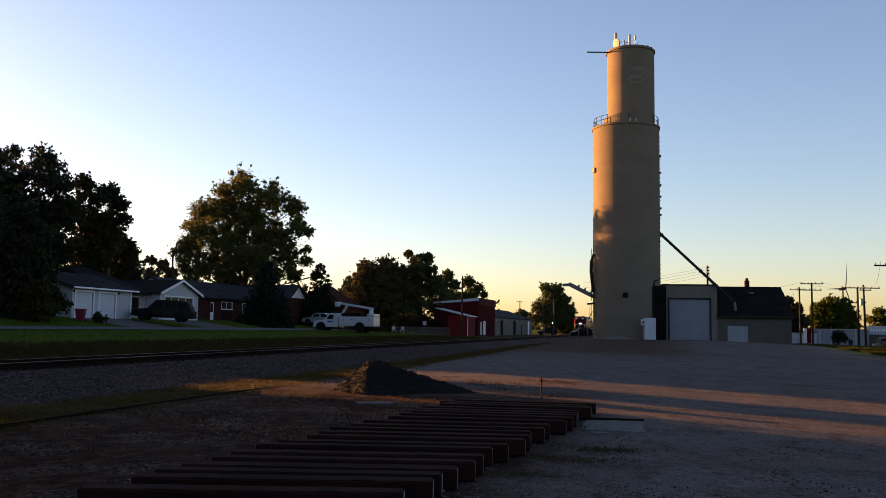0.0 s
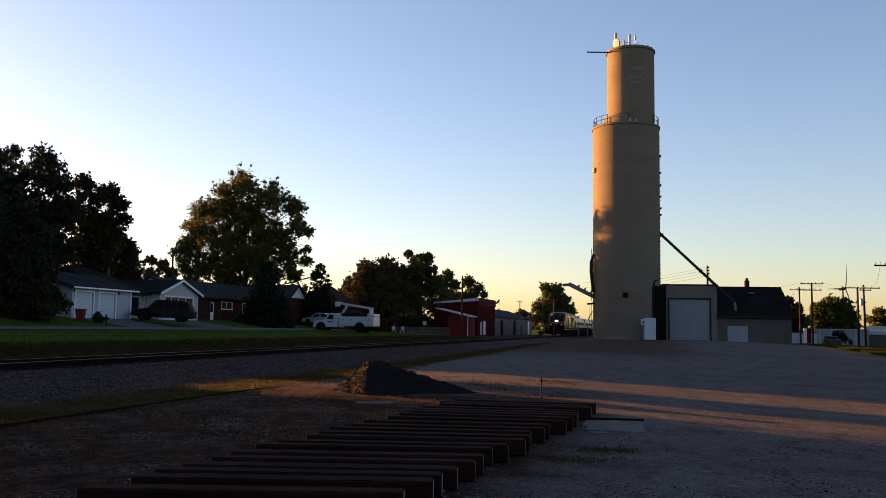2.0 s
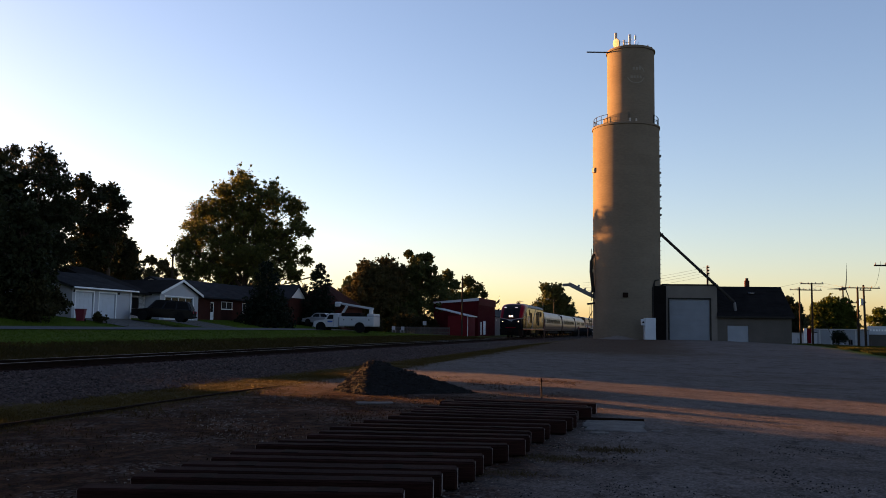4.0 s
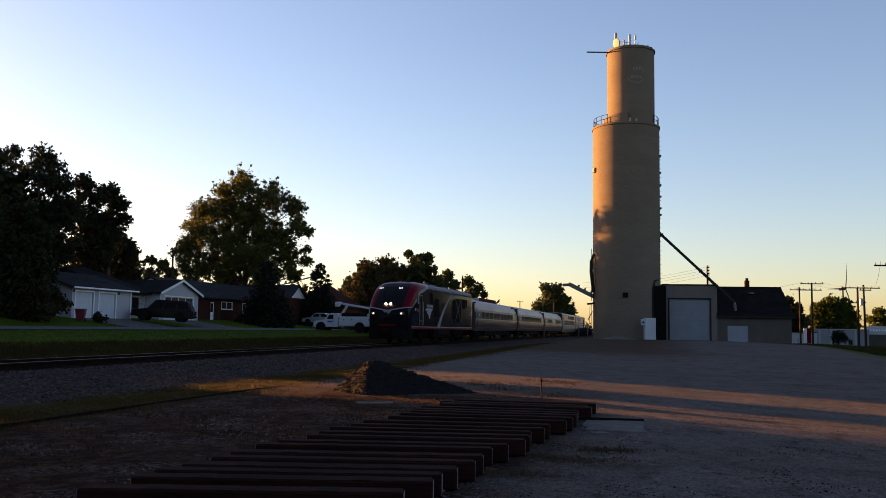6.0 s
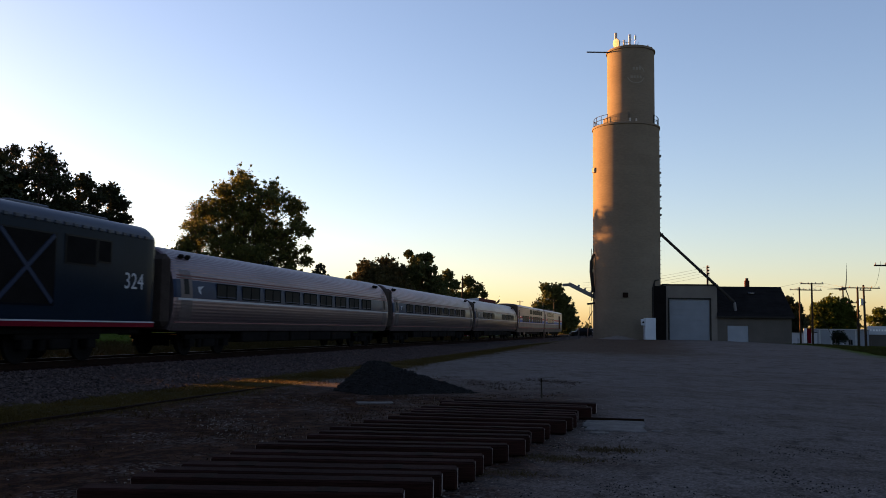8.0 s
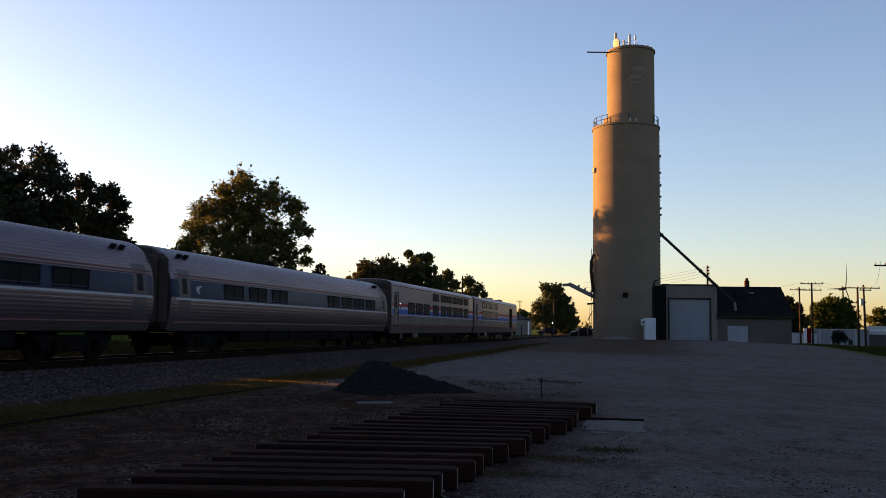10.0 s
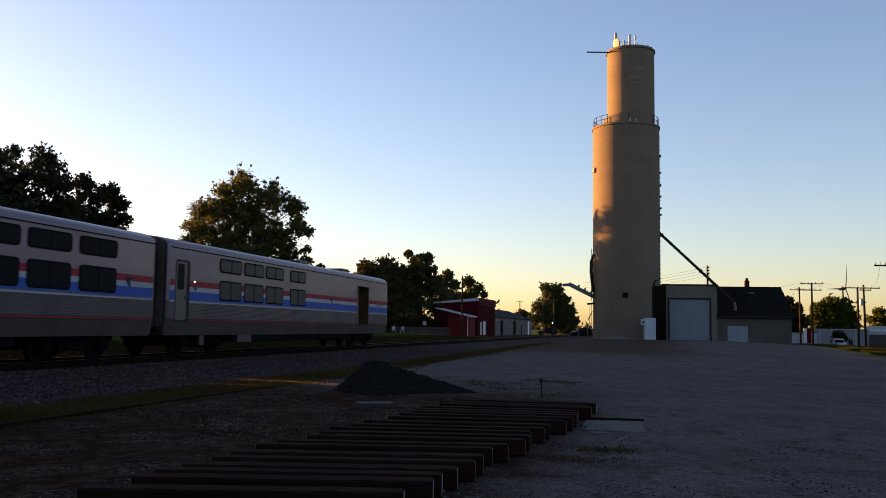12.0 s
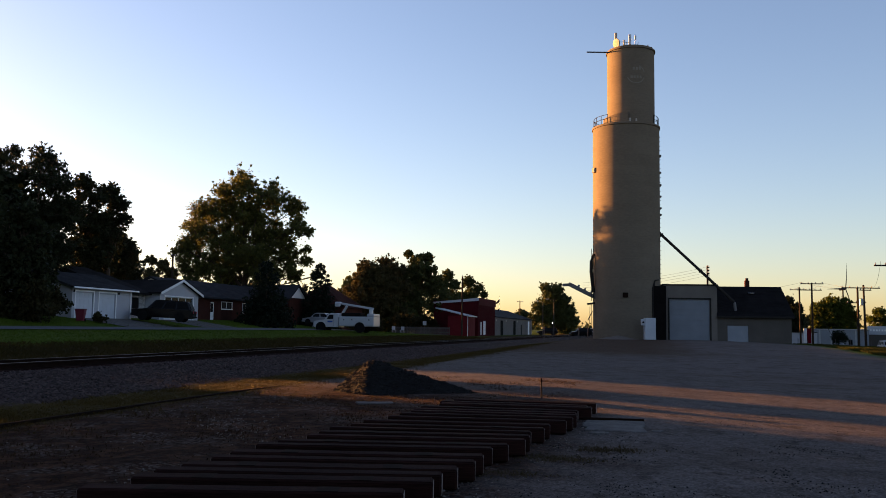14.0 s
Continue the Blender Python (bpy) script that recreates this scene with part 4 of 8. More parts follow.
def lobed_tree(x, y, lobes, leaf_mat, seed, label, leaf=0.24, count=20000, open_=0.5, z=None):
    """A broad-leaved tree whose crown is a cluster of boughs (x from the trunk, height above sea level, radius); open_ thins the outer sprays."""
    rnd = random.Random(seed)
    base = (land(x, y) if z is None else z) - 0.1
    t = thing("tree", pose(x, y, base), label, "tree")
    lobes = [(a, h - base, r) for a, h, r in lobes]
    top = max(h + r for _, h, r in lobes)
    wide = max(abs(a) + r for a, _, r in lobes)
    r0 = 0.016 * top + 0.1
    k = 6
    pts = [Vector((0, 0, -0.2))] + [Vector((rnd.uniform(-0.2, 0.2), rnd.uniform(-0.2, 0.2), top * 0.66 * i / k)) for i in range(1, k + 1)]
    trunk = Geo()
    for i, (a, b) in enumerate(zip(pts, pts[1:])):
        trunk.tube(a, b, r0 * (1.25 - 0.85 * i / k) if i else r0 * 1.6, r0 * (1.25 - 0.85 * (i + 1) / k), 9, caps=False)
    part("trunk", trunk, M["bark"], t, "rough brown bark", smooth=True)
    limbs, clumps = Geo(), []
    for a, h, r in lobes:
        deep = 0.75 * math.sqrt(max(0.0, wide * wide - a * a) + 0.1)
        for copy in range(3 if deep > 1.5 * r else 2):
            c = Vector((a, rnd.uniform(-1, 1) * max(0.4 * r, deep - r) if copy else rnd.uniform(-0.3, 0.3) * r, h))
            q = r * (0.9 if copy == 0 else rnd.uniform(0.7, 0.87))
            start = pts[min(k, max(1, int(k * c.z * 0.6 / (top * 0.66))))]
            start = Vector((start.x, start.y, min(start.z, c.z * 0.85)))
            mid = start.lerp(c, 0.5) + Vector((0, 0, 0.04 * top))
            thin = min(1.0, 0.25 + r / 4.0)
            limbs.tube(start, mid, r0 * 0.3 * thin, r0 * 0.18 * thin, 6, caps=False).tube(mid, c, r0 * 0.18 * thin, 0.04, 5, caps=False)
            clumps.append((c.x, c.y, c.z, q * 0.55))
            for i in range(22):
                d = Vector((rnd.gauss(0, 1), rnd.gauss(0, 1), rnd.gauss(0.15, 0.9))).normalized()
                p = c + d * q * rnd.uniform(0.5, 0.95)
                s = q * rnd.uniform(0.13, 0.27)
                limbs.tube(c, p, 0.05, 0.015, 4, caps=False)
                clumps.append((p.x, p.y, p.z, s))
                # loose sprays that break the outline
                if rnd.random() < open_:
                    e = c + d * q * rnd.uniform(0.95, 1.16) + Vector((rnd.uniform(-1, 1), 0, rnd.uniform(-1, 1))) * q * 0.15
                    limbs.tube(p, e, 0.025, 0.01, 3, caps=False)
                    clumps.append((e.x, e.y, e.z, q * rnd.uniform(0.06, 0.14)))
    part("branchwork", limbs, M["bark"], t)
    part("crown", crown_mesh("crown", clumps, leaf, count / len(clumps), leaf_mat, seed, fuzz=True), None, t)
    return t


def conifer(x, y, height, width, seed, label, leaf=0.2, count=7000, z=None):
    rng = np.random.default_rng(seed)
    t = thing("conifer", pose(x, y, (land(x, y) if z is None else z) - 0.1), label, "conifer tree")
    part("trunk", Geo().tube((0, 0, -0.1), (0, 0, height * 0.97), 0.02 * height, 0.02, 8), M["bark"], t)
    clumps = []
    tiers = 15
    for k in range(tiers):
        f = (k + 0.3) / tiers
        rad = width * 0.5 * (1 - f) ** 0.5
        m = max(4, int(11 * (1 - f)))
        for i in range(m):
            a = 2 * math.pi * (i + 0.5 * (k % 2)) / m + rng.uniform(-0.2, 0.2)
            q = rad * rng.uniform(0.65, 1.05)
            clumps.append((q * math.cos(a), q * math.sin(a), height * (0.04 + 0.93 * f) - 0.12 * q, max(0.22, width * 0.13 * (1 - 0.6 * f))))
            clumps.append((0.5 * q * math.cos(a), 0.5 * q * math.sin(a), height * (0.06 + 0.93 * f), max(0.22, width * 0.15 * (1 - 0.6 * f))))
    part("crown", crown_mesh("crown", clumps, leaf, count / len(clumps), LEAF["needle"], seed, 0.6), None, t)
    return t


def shrub(x, y, height, width, leaf_mat, seed, label, count=1500, leaf=0.12):
    rng = np.random.default_rng(seed)
    cl = [(rng.uniform(-0.3, 0.3) * width, rng.uniform(-0.3, 0.3) * width, rng.uniform(0.25, 0.7) * height, 0.3 * min(width, height)) for _ in range(9)]
    return solid("shrub", crown_mesh("shrub", cl, leaf, count / len(cl), leaf_mat, seed, 0.9), None, pose(x, y, land(x, y)), label, "shrub")


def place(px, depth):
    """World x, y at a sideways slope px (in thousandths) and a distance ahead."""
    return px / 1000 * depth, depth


def build_trees():
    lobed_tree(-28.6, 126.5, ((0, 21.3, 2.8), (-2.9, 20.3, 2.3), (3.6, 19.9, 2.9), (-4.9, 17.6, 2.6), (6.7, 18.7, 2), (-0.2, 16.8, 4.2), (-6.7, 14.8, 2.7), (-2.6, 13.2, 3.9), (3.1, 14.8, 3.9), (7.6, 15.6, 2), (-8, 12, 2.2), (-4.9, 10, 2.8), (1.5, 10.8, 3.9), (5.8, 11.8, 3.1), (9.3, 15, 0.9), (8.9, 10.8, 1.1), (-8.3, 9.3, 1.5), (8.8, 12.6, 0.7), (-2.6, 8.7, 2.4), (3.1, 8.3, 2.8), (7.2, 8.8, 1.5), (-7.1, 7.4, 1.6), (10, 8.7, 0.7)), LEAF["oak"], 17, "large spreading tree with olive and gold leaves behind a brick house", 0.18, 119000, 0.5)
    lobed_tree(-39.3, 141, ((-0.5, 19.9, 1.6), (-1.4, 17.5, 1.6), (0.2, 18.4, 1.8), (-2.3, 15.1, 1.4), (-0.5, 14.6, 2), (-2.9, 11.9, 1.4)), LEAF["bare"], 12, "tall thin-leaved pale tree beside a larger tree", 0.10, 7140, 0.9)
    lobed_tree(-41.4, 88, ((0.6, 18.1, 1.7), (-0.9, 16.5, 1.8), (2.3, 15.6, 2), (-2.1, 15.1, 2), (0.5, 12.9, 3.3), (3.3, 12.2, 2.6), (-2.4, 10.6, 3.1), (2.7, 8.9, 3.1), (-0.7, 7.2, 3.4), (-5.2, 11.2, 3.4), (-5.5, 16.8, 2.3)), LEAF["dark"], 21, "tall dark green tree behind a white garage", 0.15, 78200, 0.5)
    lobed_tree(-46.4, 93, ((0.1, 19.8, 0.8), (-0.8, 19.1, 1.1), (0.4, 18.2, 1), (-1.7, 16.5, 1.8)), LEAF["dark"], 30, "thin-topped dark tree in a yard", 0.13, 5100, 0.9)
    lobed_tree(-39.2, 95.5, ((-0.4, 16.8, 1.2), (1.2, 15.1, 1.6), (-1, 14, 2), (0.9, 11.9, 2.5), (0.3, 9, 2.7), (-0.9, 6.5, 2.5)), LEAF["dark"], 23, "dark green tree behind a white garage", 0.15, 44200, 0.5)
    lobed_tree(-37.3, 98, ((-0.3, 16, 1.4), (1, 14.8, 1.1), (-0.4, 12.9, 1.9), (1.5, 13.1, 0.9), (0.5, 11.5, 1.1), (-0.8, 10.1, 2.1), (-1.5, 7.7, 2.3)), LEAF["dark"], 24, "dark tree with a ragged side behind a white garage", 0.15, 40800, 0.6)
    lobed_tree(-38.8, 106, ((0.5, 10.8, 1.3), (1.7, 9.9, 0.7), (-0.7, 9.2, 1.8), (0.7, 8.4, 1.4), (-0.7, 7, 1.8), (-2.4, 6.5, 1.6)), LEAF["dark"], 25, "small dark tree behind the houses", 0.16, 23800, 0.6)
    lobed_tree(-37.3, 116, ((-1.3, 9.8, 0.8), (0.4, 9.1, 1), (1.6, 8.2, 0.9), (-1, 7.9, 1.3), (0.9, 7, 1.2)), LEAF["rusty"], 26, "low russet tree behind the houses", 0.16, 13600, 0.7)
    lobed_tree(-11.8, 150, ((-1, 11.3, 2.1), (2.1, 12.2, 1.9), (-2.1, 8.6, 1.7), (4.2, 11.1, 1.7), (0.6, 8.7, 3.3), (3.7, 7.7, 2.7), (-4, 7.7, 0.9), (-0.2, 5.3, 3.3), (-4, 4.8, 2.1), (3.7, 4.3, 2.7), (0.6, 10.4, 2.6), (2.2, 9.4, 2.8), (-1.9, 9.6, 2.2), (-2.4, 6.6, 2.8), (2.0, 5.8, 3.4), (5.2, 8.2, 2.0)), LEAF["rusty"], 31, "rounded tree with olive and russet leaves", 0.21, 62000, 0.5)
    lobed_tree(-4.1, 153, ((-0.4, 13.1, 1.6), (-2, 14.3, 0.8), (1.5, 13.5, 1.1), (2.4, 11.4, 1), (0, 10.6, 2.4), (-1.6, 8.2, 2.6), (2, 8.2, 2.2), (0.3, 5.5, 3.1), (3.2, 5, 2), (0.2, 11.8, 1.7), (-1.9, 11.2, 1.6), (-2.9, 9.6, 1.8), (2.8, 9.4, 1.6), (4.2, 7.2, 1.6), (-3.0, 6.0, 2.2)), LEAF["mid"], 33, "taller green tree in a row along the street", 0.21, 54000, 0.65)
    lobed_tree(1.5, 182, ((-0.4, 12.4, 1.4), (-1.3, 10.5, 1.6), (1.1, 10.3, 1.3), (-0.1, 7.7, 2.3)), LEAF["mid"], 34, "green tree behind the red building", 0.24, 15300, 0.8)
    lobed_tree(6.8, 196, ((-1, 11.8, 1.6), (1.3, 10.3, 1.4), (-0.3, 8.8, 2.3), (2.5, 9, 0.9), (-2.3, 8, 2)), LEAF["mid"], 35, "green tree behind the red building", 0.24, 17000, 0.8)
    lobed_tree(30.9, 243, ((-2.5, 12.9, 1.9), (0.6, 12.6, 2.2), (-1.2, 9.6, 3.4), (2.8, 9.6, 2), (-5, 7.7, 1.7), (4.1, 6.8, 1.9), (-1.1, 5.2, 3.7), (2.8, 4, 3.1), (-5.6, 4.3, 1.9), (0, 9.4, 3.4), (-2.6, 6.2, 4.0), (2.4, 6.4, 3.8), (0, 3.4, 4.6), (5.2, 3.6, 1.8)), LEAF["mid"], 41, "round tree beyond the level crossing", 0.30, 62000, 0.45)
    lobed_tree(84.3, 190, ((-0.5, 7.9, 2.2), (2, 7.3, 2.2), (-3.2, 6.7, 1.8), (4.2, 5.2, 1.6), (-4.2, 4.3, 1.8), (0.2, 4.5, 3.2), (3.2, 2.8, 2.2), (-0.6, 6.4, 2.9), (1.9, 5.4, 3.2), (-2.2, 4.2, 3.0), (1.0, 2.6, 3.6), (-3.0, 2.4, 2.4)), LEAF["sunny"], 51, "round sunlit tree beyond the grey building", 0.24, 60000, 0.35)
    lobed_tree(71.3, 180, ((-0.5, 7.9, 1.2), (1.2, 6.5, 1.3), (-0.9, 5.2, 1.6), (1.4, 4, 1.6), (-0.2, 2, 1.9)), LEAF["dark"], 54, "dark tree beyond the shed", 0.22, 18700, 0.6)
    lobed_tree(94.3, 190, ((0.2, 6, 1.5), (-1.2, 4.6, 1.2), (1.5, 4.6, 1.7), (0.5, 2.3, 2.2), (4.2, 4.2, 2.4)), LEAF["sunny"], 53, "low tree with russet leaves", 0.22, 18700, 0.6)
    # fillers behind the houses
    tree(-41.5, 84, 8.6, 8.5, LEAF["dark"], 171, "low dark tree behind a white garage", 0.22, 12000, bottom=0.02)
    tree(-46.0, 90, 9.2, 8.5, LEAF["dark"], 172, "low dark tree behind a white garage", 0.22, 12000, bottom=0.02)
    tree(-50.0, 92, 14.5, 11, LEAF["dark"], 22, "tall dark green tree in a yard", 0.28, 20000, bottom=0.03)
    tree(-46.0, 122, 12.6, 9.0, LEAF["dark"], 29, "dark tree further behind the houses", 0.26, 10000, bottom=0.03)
    # hidden trees, added to keep the sun off the far crest of the lot
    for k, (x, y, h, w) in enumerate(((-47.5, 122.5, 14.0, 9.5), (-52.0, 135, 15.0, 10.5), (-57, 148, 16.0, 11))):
        tree(x, y, h, w, LEAF["dark"], 45 + k, "tall dark tree hidden behind the houses, added to shade the lot", 0.34, 11000, bottom=0.03)
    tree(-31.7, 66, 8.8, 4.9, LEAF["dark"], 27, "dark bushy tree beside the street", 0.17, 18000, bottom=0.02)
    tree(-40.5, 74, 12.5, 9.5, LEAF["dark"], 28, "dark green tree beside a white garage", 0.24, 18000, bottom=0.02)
    # more added trees, out of sight, that shade the hedges and the lawn
    for k, (s, r, h, w) in enumerate(((120, 44, 7.0, 7.5), (127, 42, 7.0, 7.5), (135, 40, 6.5, 7.5), (144, 39, 6.0, 7.0), (151, 38, 6.5, 7.5), (158, 36, 7.0, 8.0), (166, 34, 7.0, 8.0), (175, 33, 7.0, 8.0))):
        p = ORIGIN + ALONG * s + ACROSS * r
        tree(p.x, p.y, h, w, LEAF["dark"], 160 + k, "dark hidden tree added behind the street to shade lawn and hedges", 0.32, 8000, bottom=0.02)
    tree(-8.8, 152, 8.5, 8.0, LEAF["mid"], 32, "green tree in a row along the street", 0.32, 9000, bottom=0.04)
    tree(-17.8, 170, 10.0, 6.0, LEAF["mid"], 36, "small tree behind the houses", 0.3, 4500, bottom=0.1)
    tree(23.6, 262, 6.2, 8.0, LEAF["mid"], 42, "low tree beyond the metal building", 0.36, 4000, bottom=0.05)
    tree(36.3, 262, 8.0, 8.0, LEAF["mid"], 43, "low dark tree beyond the level crossing", 0.36, 4000, bottom=0.05)
    tree(73.6, 185, 7.8, 7.2, LEAF["rusty"], 52, "tree beyond the shed", 0.26, 18000, bottom=0.04, z=-1.0)
    conifer(-20.6, 103, 7.9, 6.3, 61, "dense dark conifer at the edge of a lawn", 0.17, 9000)
    conifer(-17.3, 124, 9.3, 5.6, 62, "dark pointed conifer behind a brick house", 0.2, 6000)


# ================= the train =================
SPEED, NOSE_AT = 26.0675, 17.84               # metres a second; nose place on the track at 7.5 s
TRAIN = []


def car_pose(t, offset):
    """Where a vehicle whose front lies offset metres behind the train's nose stands at t seconds."""
    s = NOSE_AT - SPEED * (t - 7.5) + offset
    p = ORIGIN + ALONG * s
    return pose(p.x, p.y, RAIL_TOP, 0, 0, TURN)


def panel(x0, x1, z0, z1, y, depth=0.01, b=0.0):
    return Geo().box(x0, x1, y - depth, y, z0, z1, b)


def lettering(name, words, size, mat, parent, m, label="", thick=0.003):
    """Raised letters as a mesh, standing in the x, z plane of m."""
    cu = bpy.data.curves.new(name, "FONT")
    cu.body, cu.size, cu.extrude, cu.resolution_u = words, size, thick, 3
    tmp = bpy.data.objects.new(name, cu)
    me = bpy.data.meshes.new_from_object(tmp)
    bpy.data.objects.remove(tmp)
    me.materials.append(mat)
    return part(name, me, None, parent, label, m=m @ pose(0, 0, 0, 90, 0, 0))


def wheel_mesh(radius, width=0.13):
    prof = [(0.12, -width * 0.5), (radius * 0.55, -width * 0.35), (radius * 0.82, -width * 0.5), (radius, -width * 0.5), (radius, width * 0.35), (radius + 0.028, width * 0.42), (radius + 0.028, width * 0.6), (0.12, width * 0.5)]
    return Geo().lathe(prof, 24, pose(0, 0, 0, 90, 0, 0))


def bogie(vehicle, x, axles, radius, frame_z, wheels):
    """A truck with its side frames, springs and wheels."""
    half = axles / 2
    g = Geo()
    for y in (-1.05, 1.05):
        g.box(x - half - 0.45, x + half + 0.45, y - 0.09, y + 0.09, frame_z, frame_z + 0.2, 0.03)
        g.box(x - 0.45, x + 0.45, y - 0.12, y + 0.12, frame_z - 0.28, frame_z + 0.02, 0.04)
        for a in (-half, half):
            g.box(x + a - 0.2, x + a + 0.2, y - 0.13, y + 0.13, radius - 0.16, frame_z + 0.02, 0.03)
        for a in (-half * 0.5, half * 0.5):
            g.tube((x + a, y, frame_z - 0.3), (x + a, y, frame_z), 0.11, n=10)
    g.box(x - 0.3, x + 0.3, -1.05, 1.05, frame_z - 0.05, frame_z + 0.15)
    b = part("bogie", g, M["under"], vehicle, "dark cast-steel bogie")
    for a in (-half, half):
        for y, turn in ((-0.78, 0), (0.78, 180)):
            part("wheel", wheels, None, b, "dark steel wheel with a worn bright tread", m=pose(x + a, y, radius, 0, 0, turn))


def grid_split(rings, rule, fields=()):
    """Faces between rings, cut along the zero lines of fields and sorted into several meshes by rule(centre)."""
    out = {}
    n = len(rings[0])
    for k in range(len(rings) - 1):
        for i in range(n - 1):
            polys = [[tuple(rings[k][i]), tuple(rings[k][i + 1]), tuple(rings[k + 1][i + 1]), tuple(rings[k + 1][i])]]
            for field in fields:
                cut = []
                for poly in polys:
                    val = [field(p) for p in poly]
                    if min(val) >= -1e-6 or max(val) <= 1e-6:
                        cut.append(poly)
                        continue
                    up, down = [], []
                    for j, p in enumerate(poly):
                        q, v, w = poly[(j + 1) % len(poly)], val[j], val[(j + 1) % len(poly)]
                        if v >= 0:
                            up.append(p)
                        if v <= 0:
                            down.append(p)
                        if v * w < 0:
                            f = v / (v - w)
                            x = tuple(p[a] + f * (q[a] - p[a]) for a in range(3))
                            up.append(x)
                            down.append(x)
                    cut += [c for c in (up, down) if len(c) > 2]
                polys = cut
            for poly in polys:
                c = [sum(p[a] for p in poly) / len(poly) for a in range(3)]
                g, index = out.setdefault(rule(c), (Geo(), {}))
                face = []
                for p in poly:
                    key = (round(p[0], 4), round(p[1], 4), round(p[2], 4))
                    if key not in index:
                        index[key] = len(g.v)
                        g.v.append(p)
                    if index[key] not in face:
                        face.append(index[key])
                if len(face) > 2:
                    g.f.append(tuple(face))
    return {k: v[0] for k, v in out.items()}


def loco_ring(p, sides=24, arc=30):
    """The cross-section of the locomotive, p metres behind its nose."""
    P = (0.0, 0.05, 0.14, 0.32, 0.6, 0.95, 1.4, 1.9, 2.4, 3.0, 3.7, 20.9, 21.2, 21.3)
    W = (0.98, 1.13, 1.24, 1.34, 1.40, 1.44, 1.465, 1.485, 1.5, 1.5, 1.5, 1.5, 1.46, 1.40)
    Z = (2.28, 2.42, 2.54, 2.72, 2.96, 3.27, 3.63, 3.95, 4.17, 4.31, 4.36, 4.36, 4.25, 4.12)
    hw, zt = float(np.interp(p, P, W)), float(np.interp(p, P, Z))
    zb = float(np.interp(p, (0, 0.15, 0.4), (1.2, 1.05, 1.0)))
    rise = float(np.interp(p, (0, 1.0, 3.7, 21), (0.35, 0.42, 0.52, 0.52)))
    zs = max(zb + 0.3, zt - rise)
    ring = [(p, -hw - 0.02 * math.sin(math.pi * i / sides), zb + (zs - zb) * i / sides) for i in range(sides)]
    e = 0.62
    for i in range(arc * 2 + 1):
        a = math.pi * i / (2 * arc)
        c, q = math.cos(a), math.sin(a)
        y = -hw * math.copysign(abs(c) ** e, c)
        ring.append((p, y, zs + (zt - zs) * abs(q) ** 0.75))
    ring += [(p, hw + 0.02 * math.sin(math.pi * i / sides), zb + (zs - zb) * i / sides) for i in range(sides - 1, -1, -1)]
    return ring


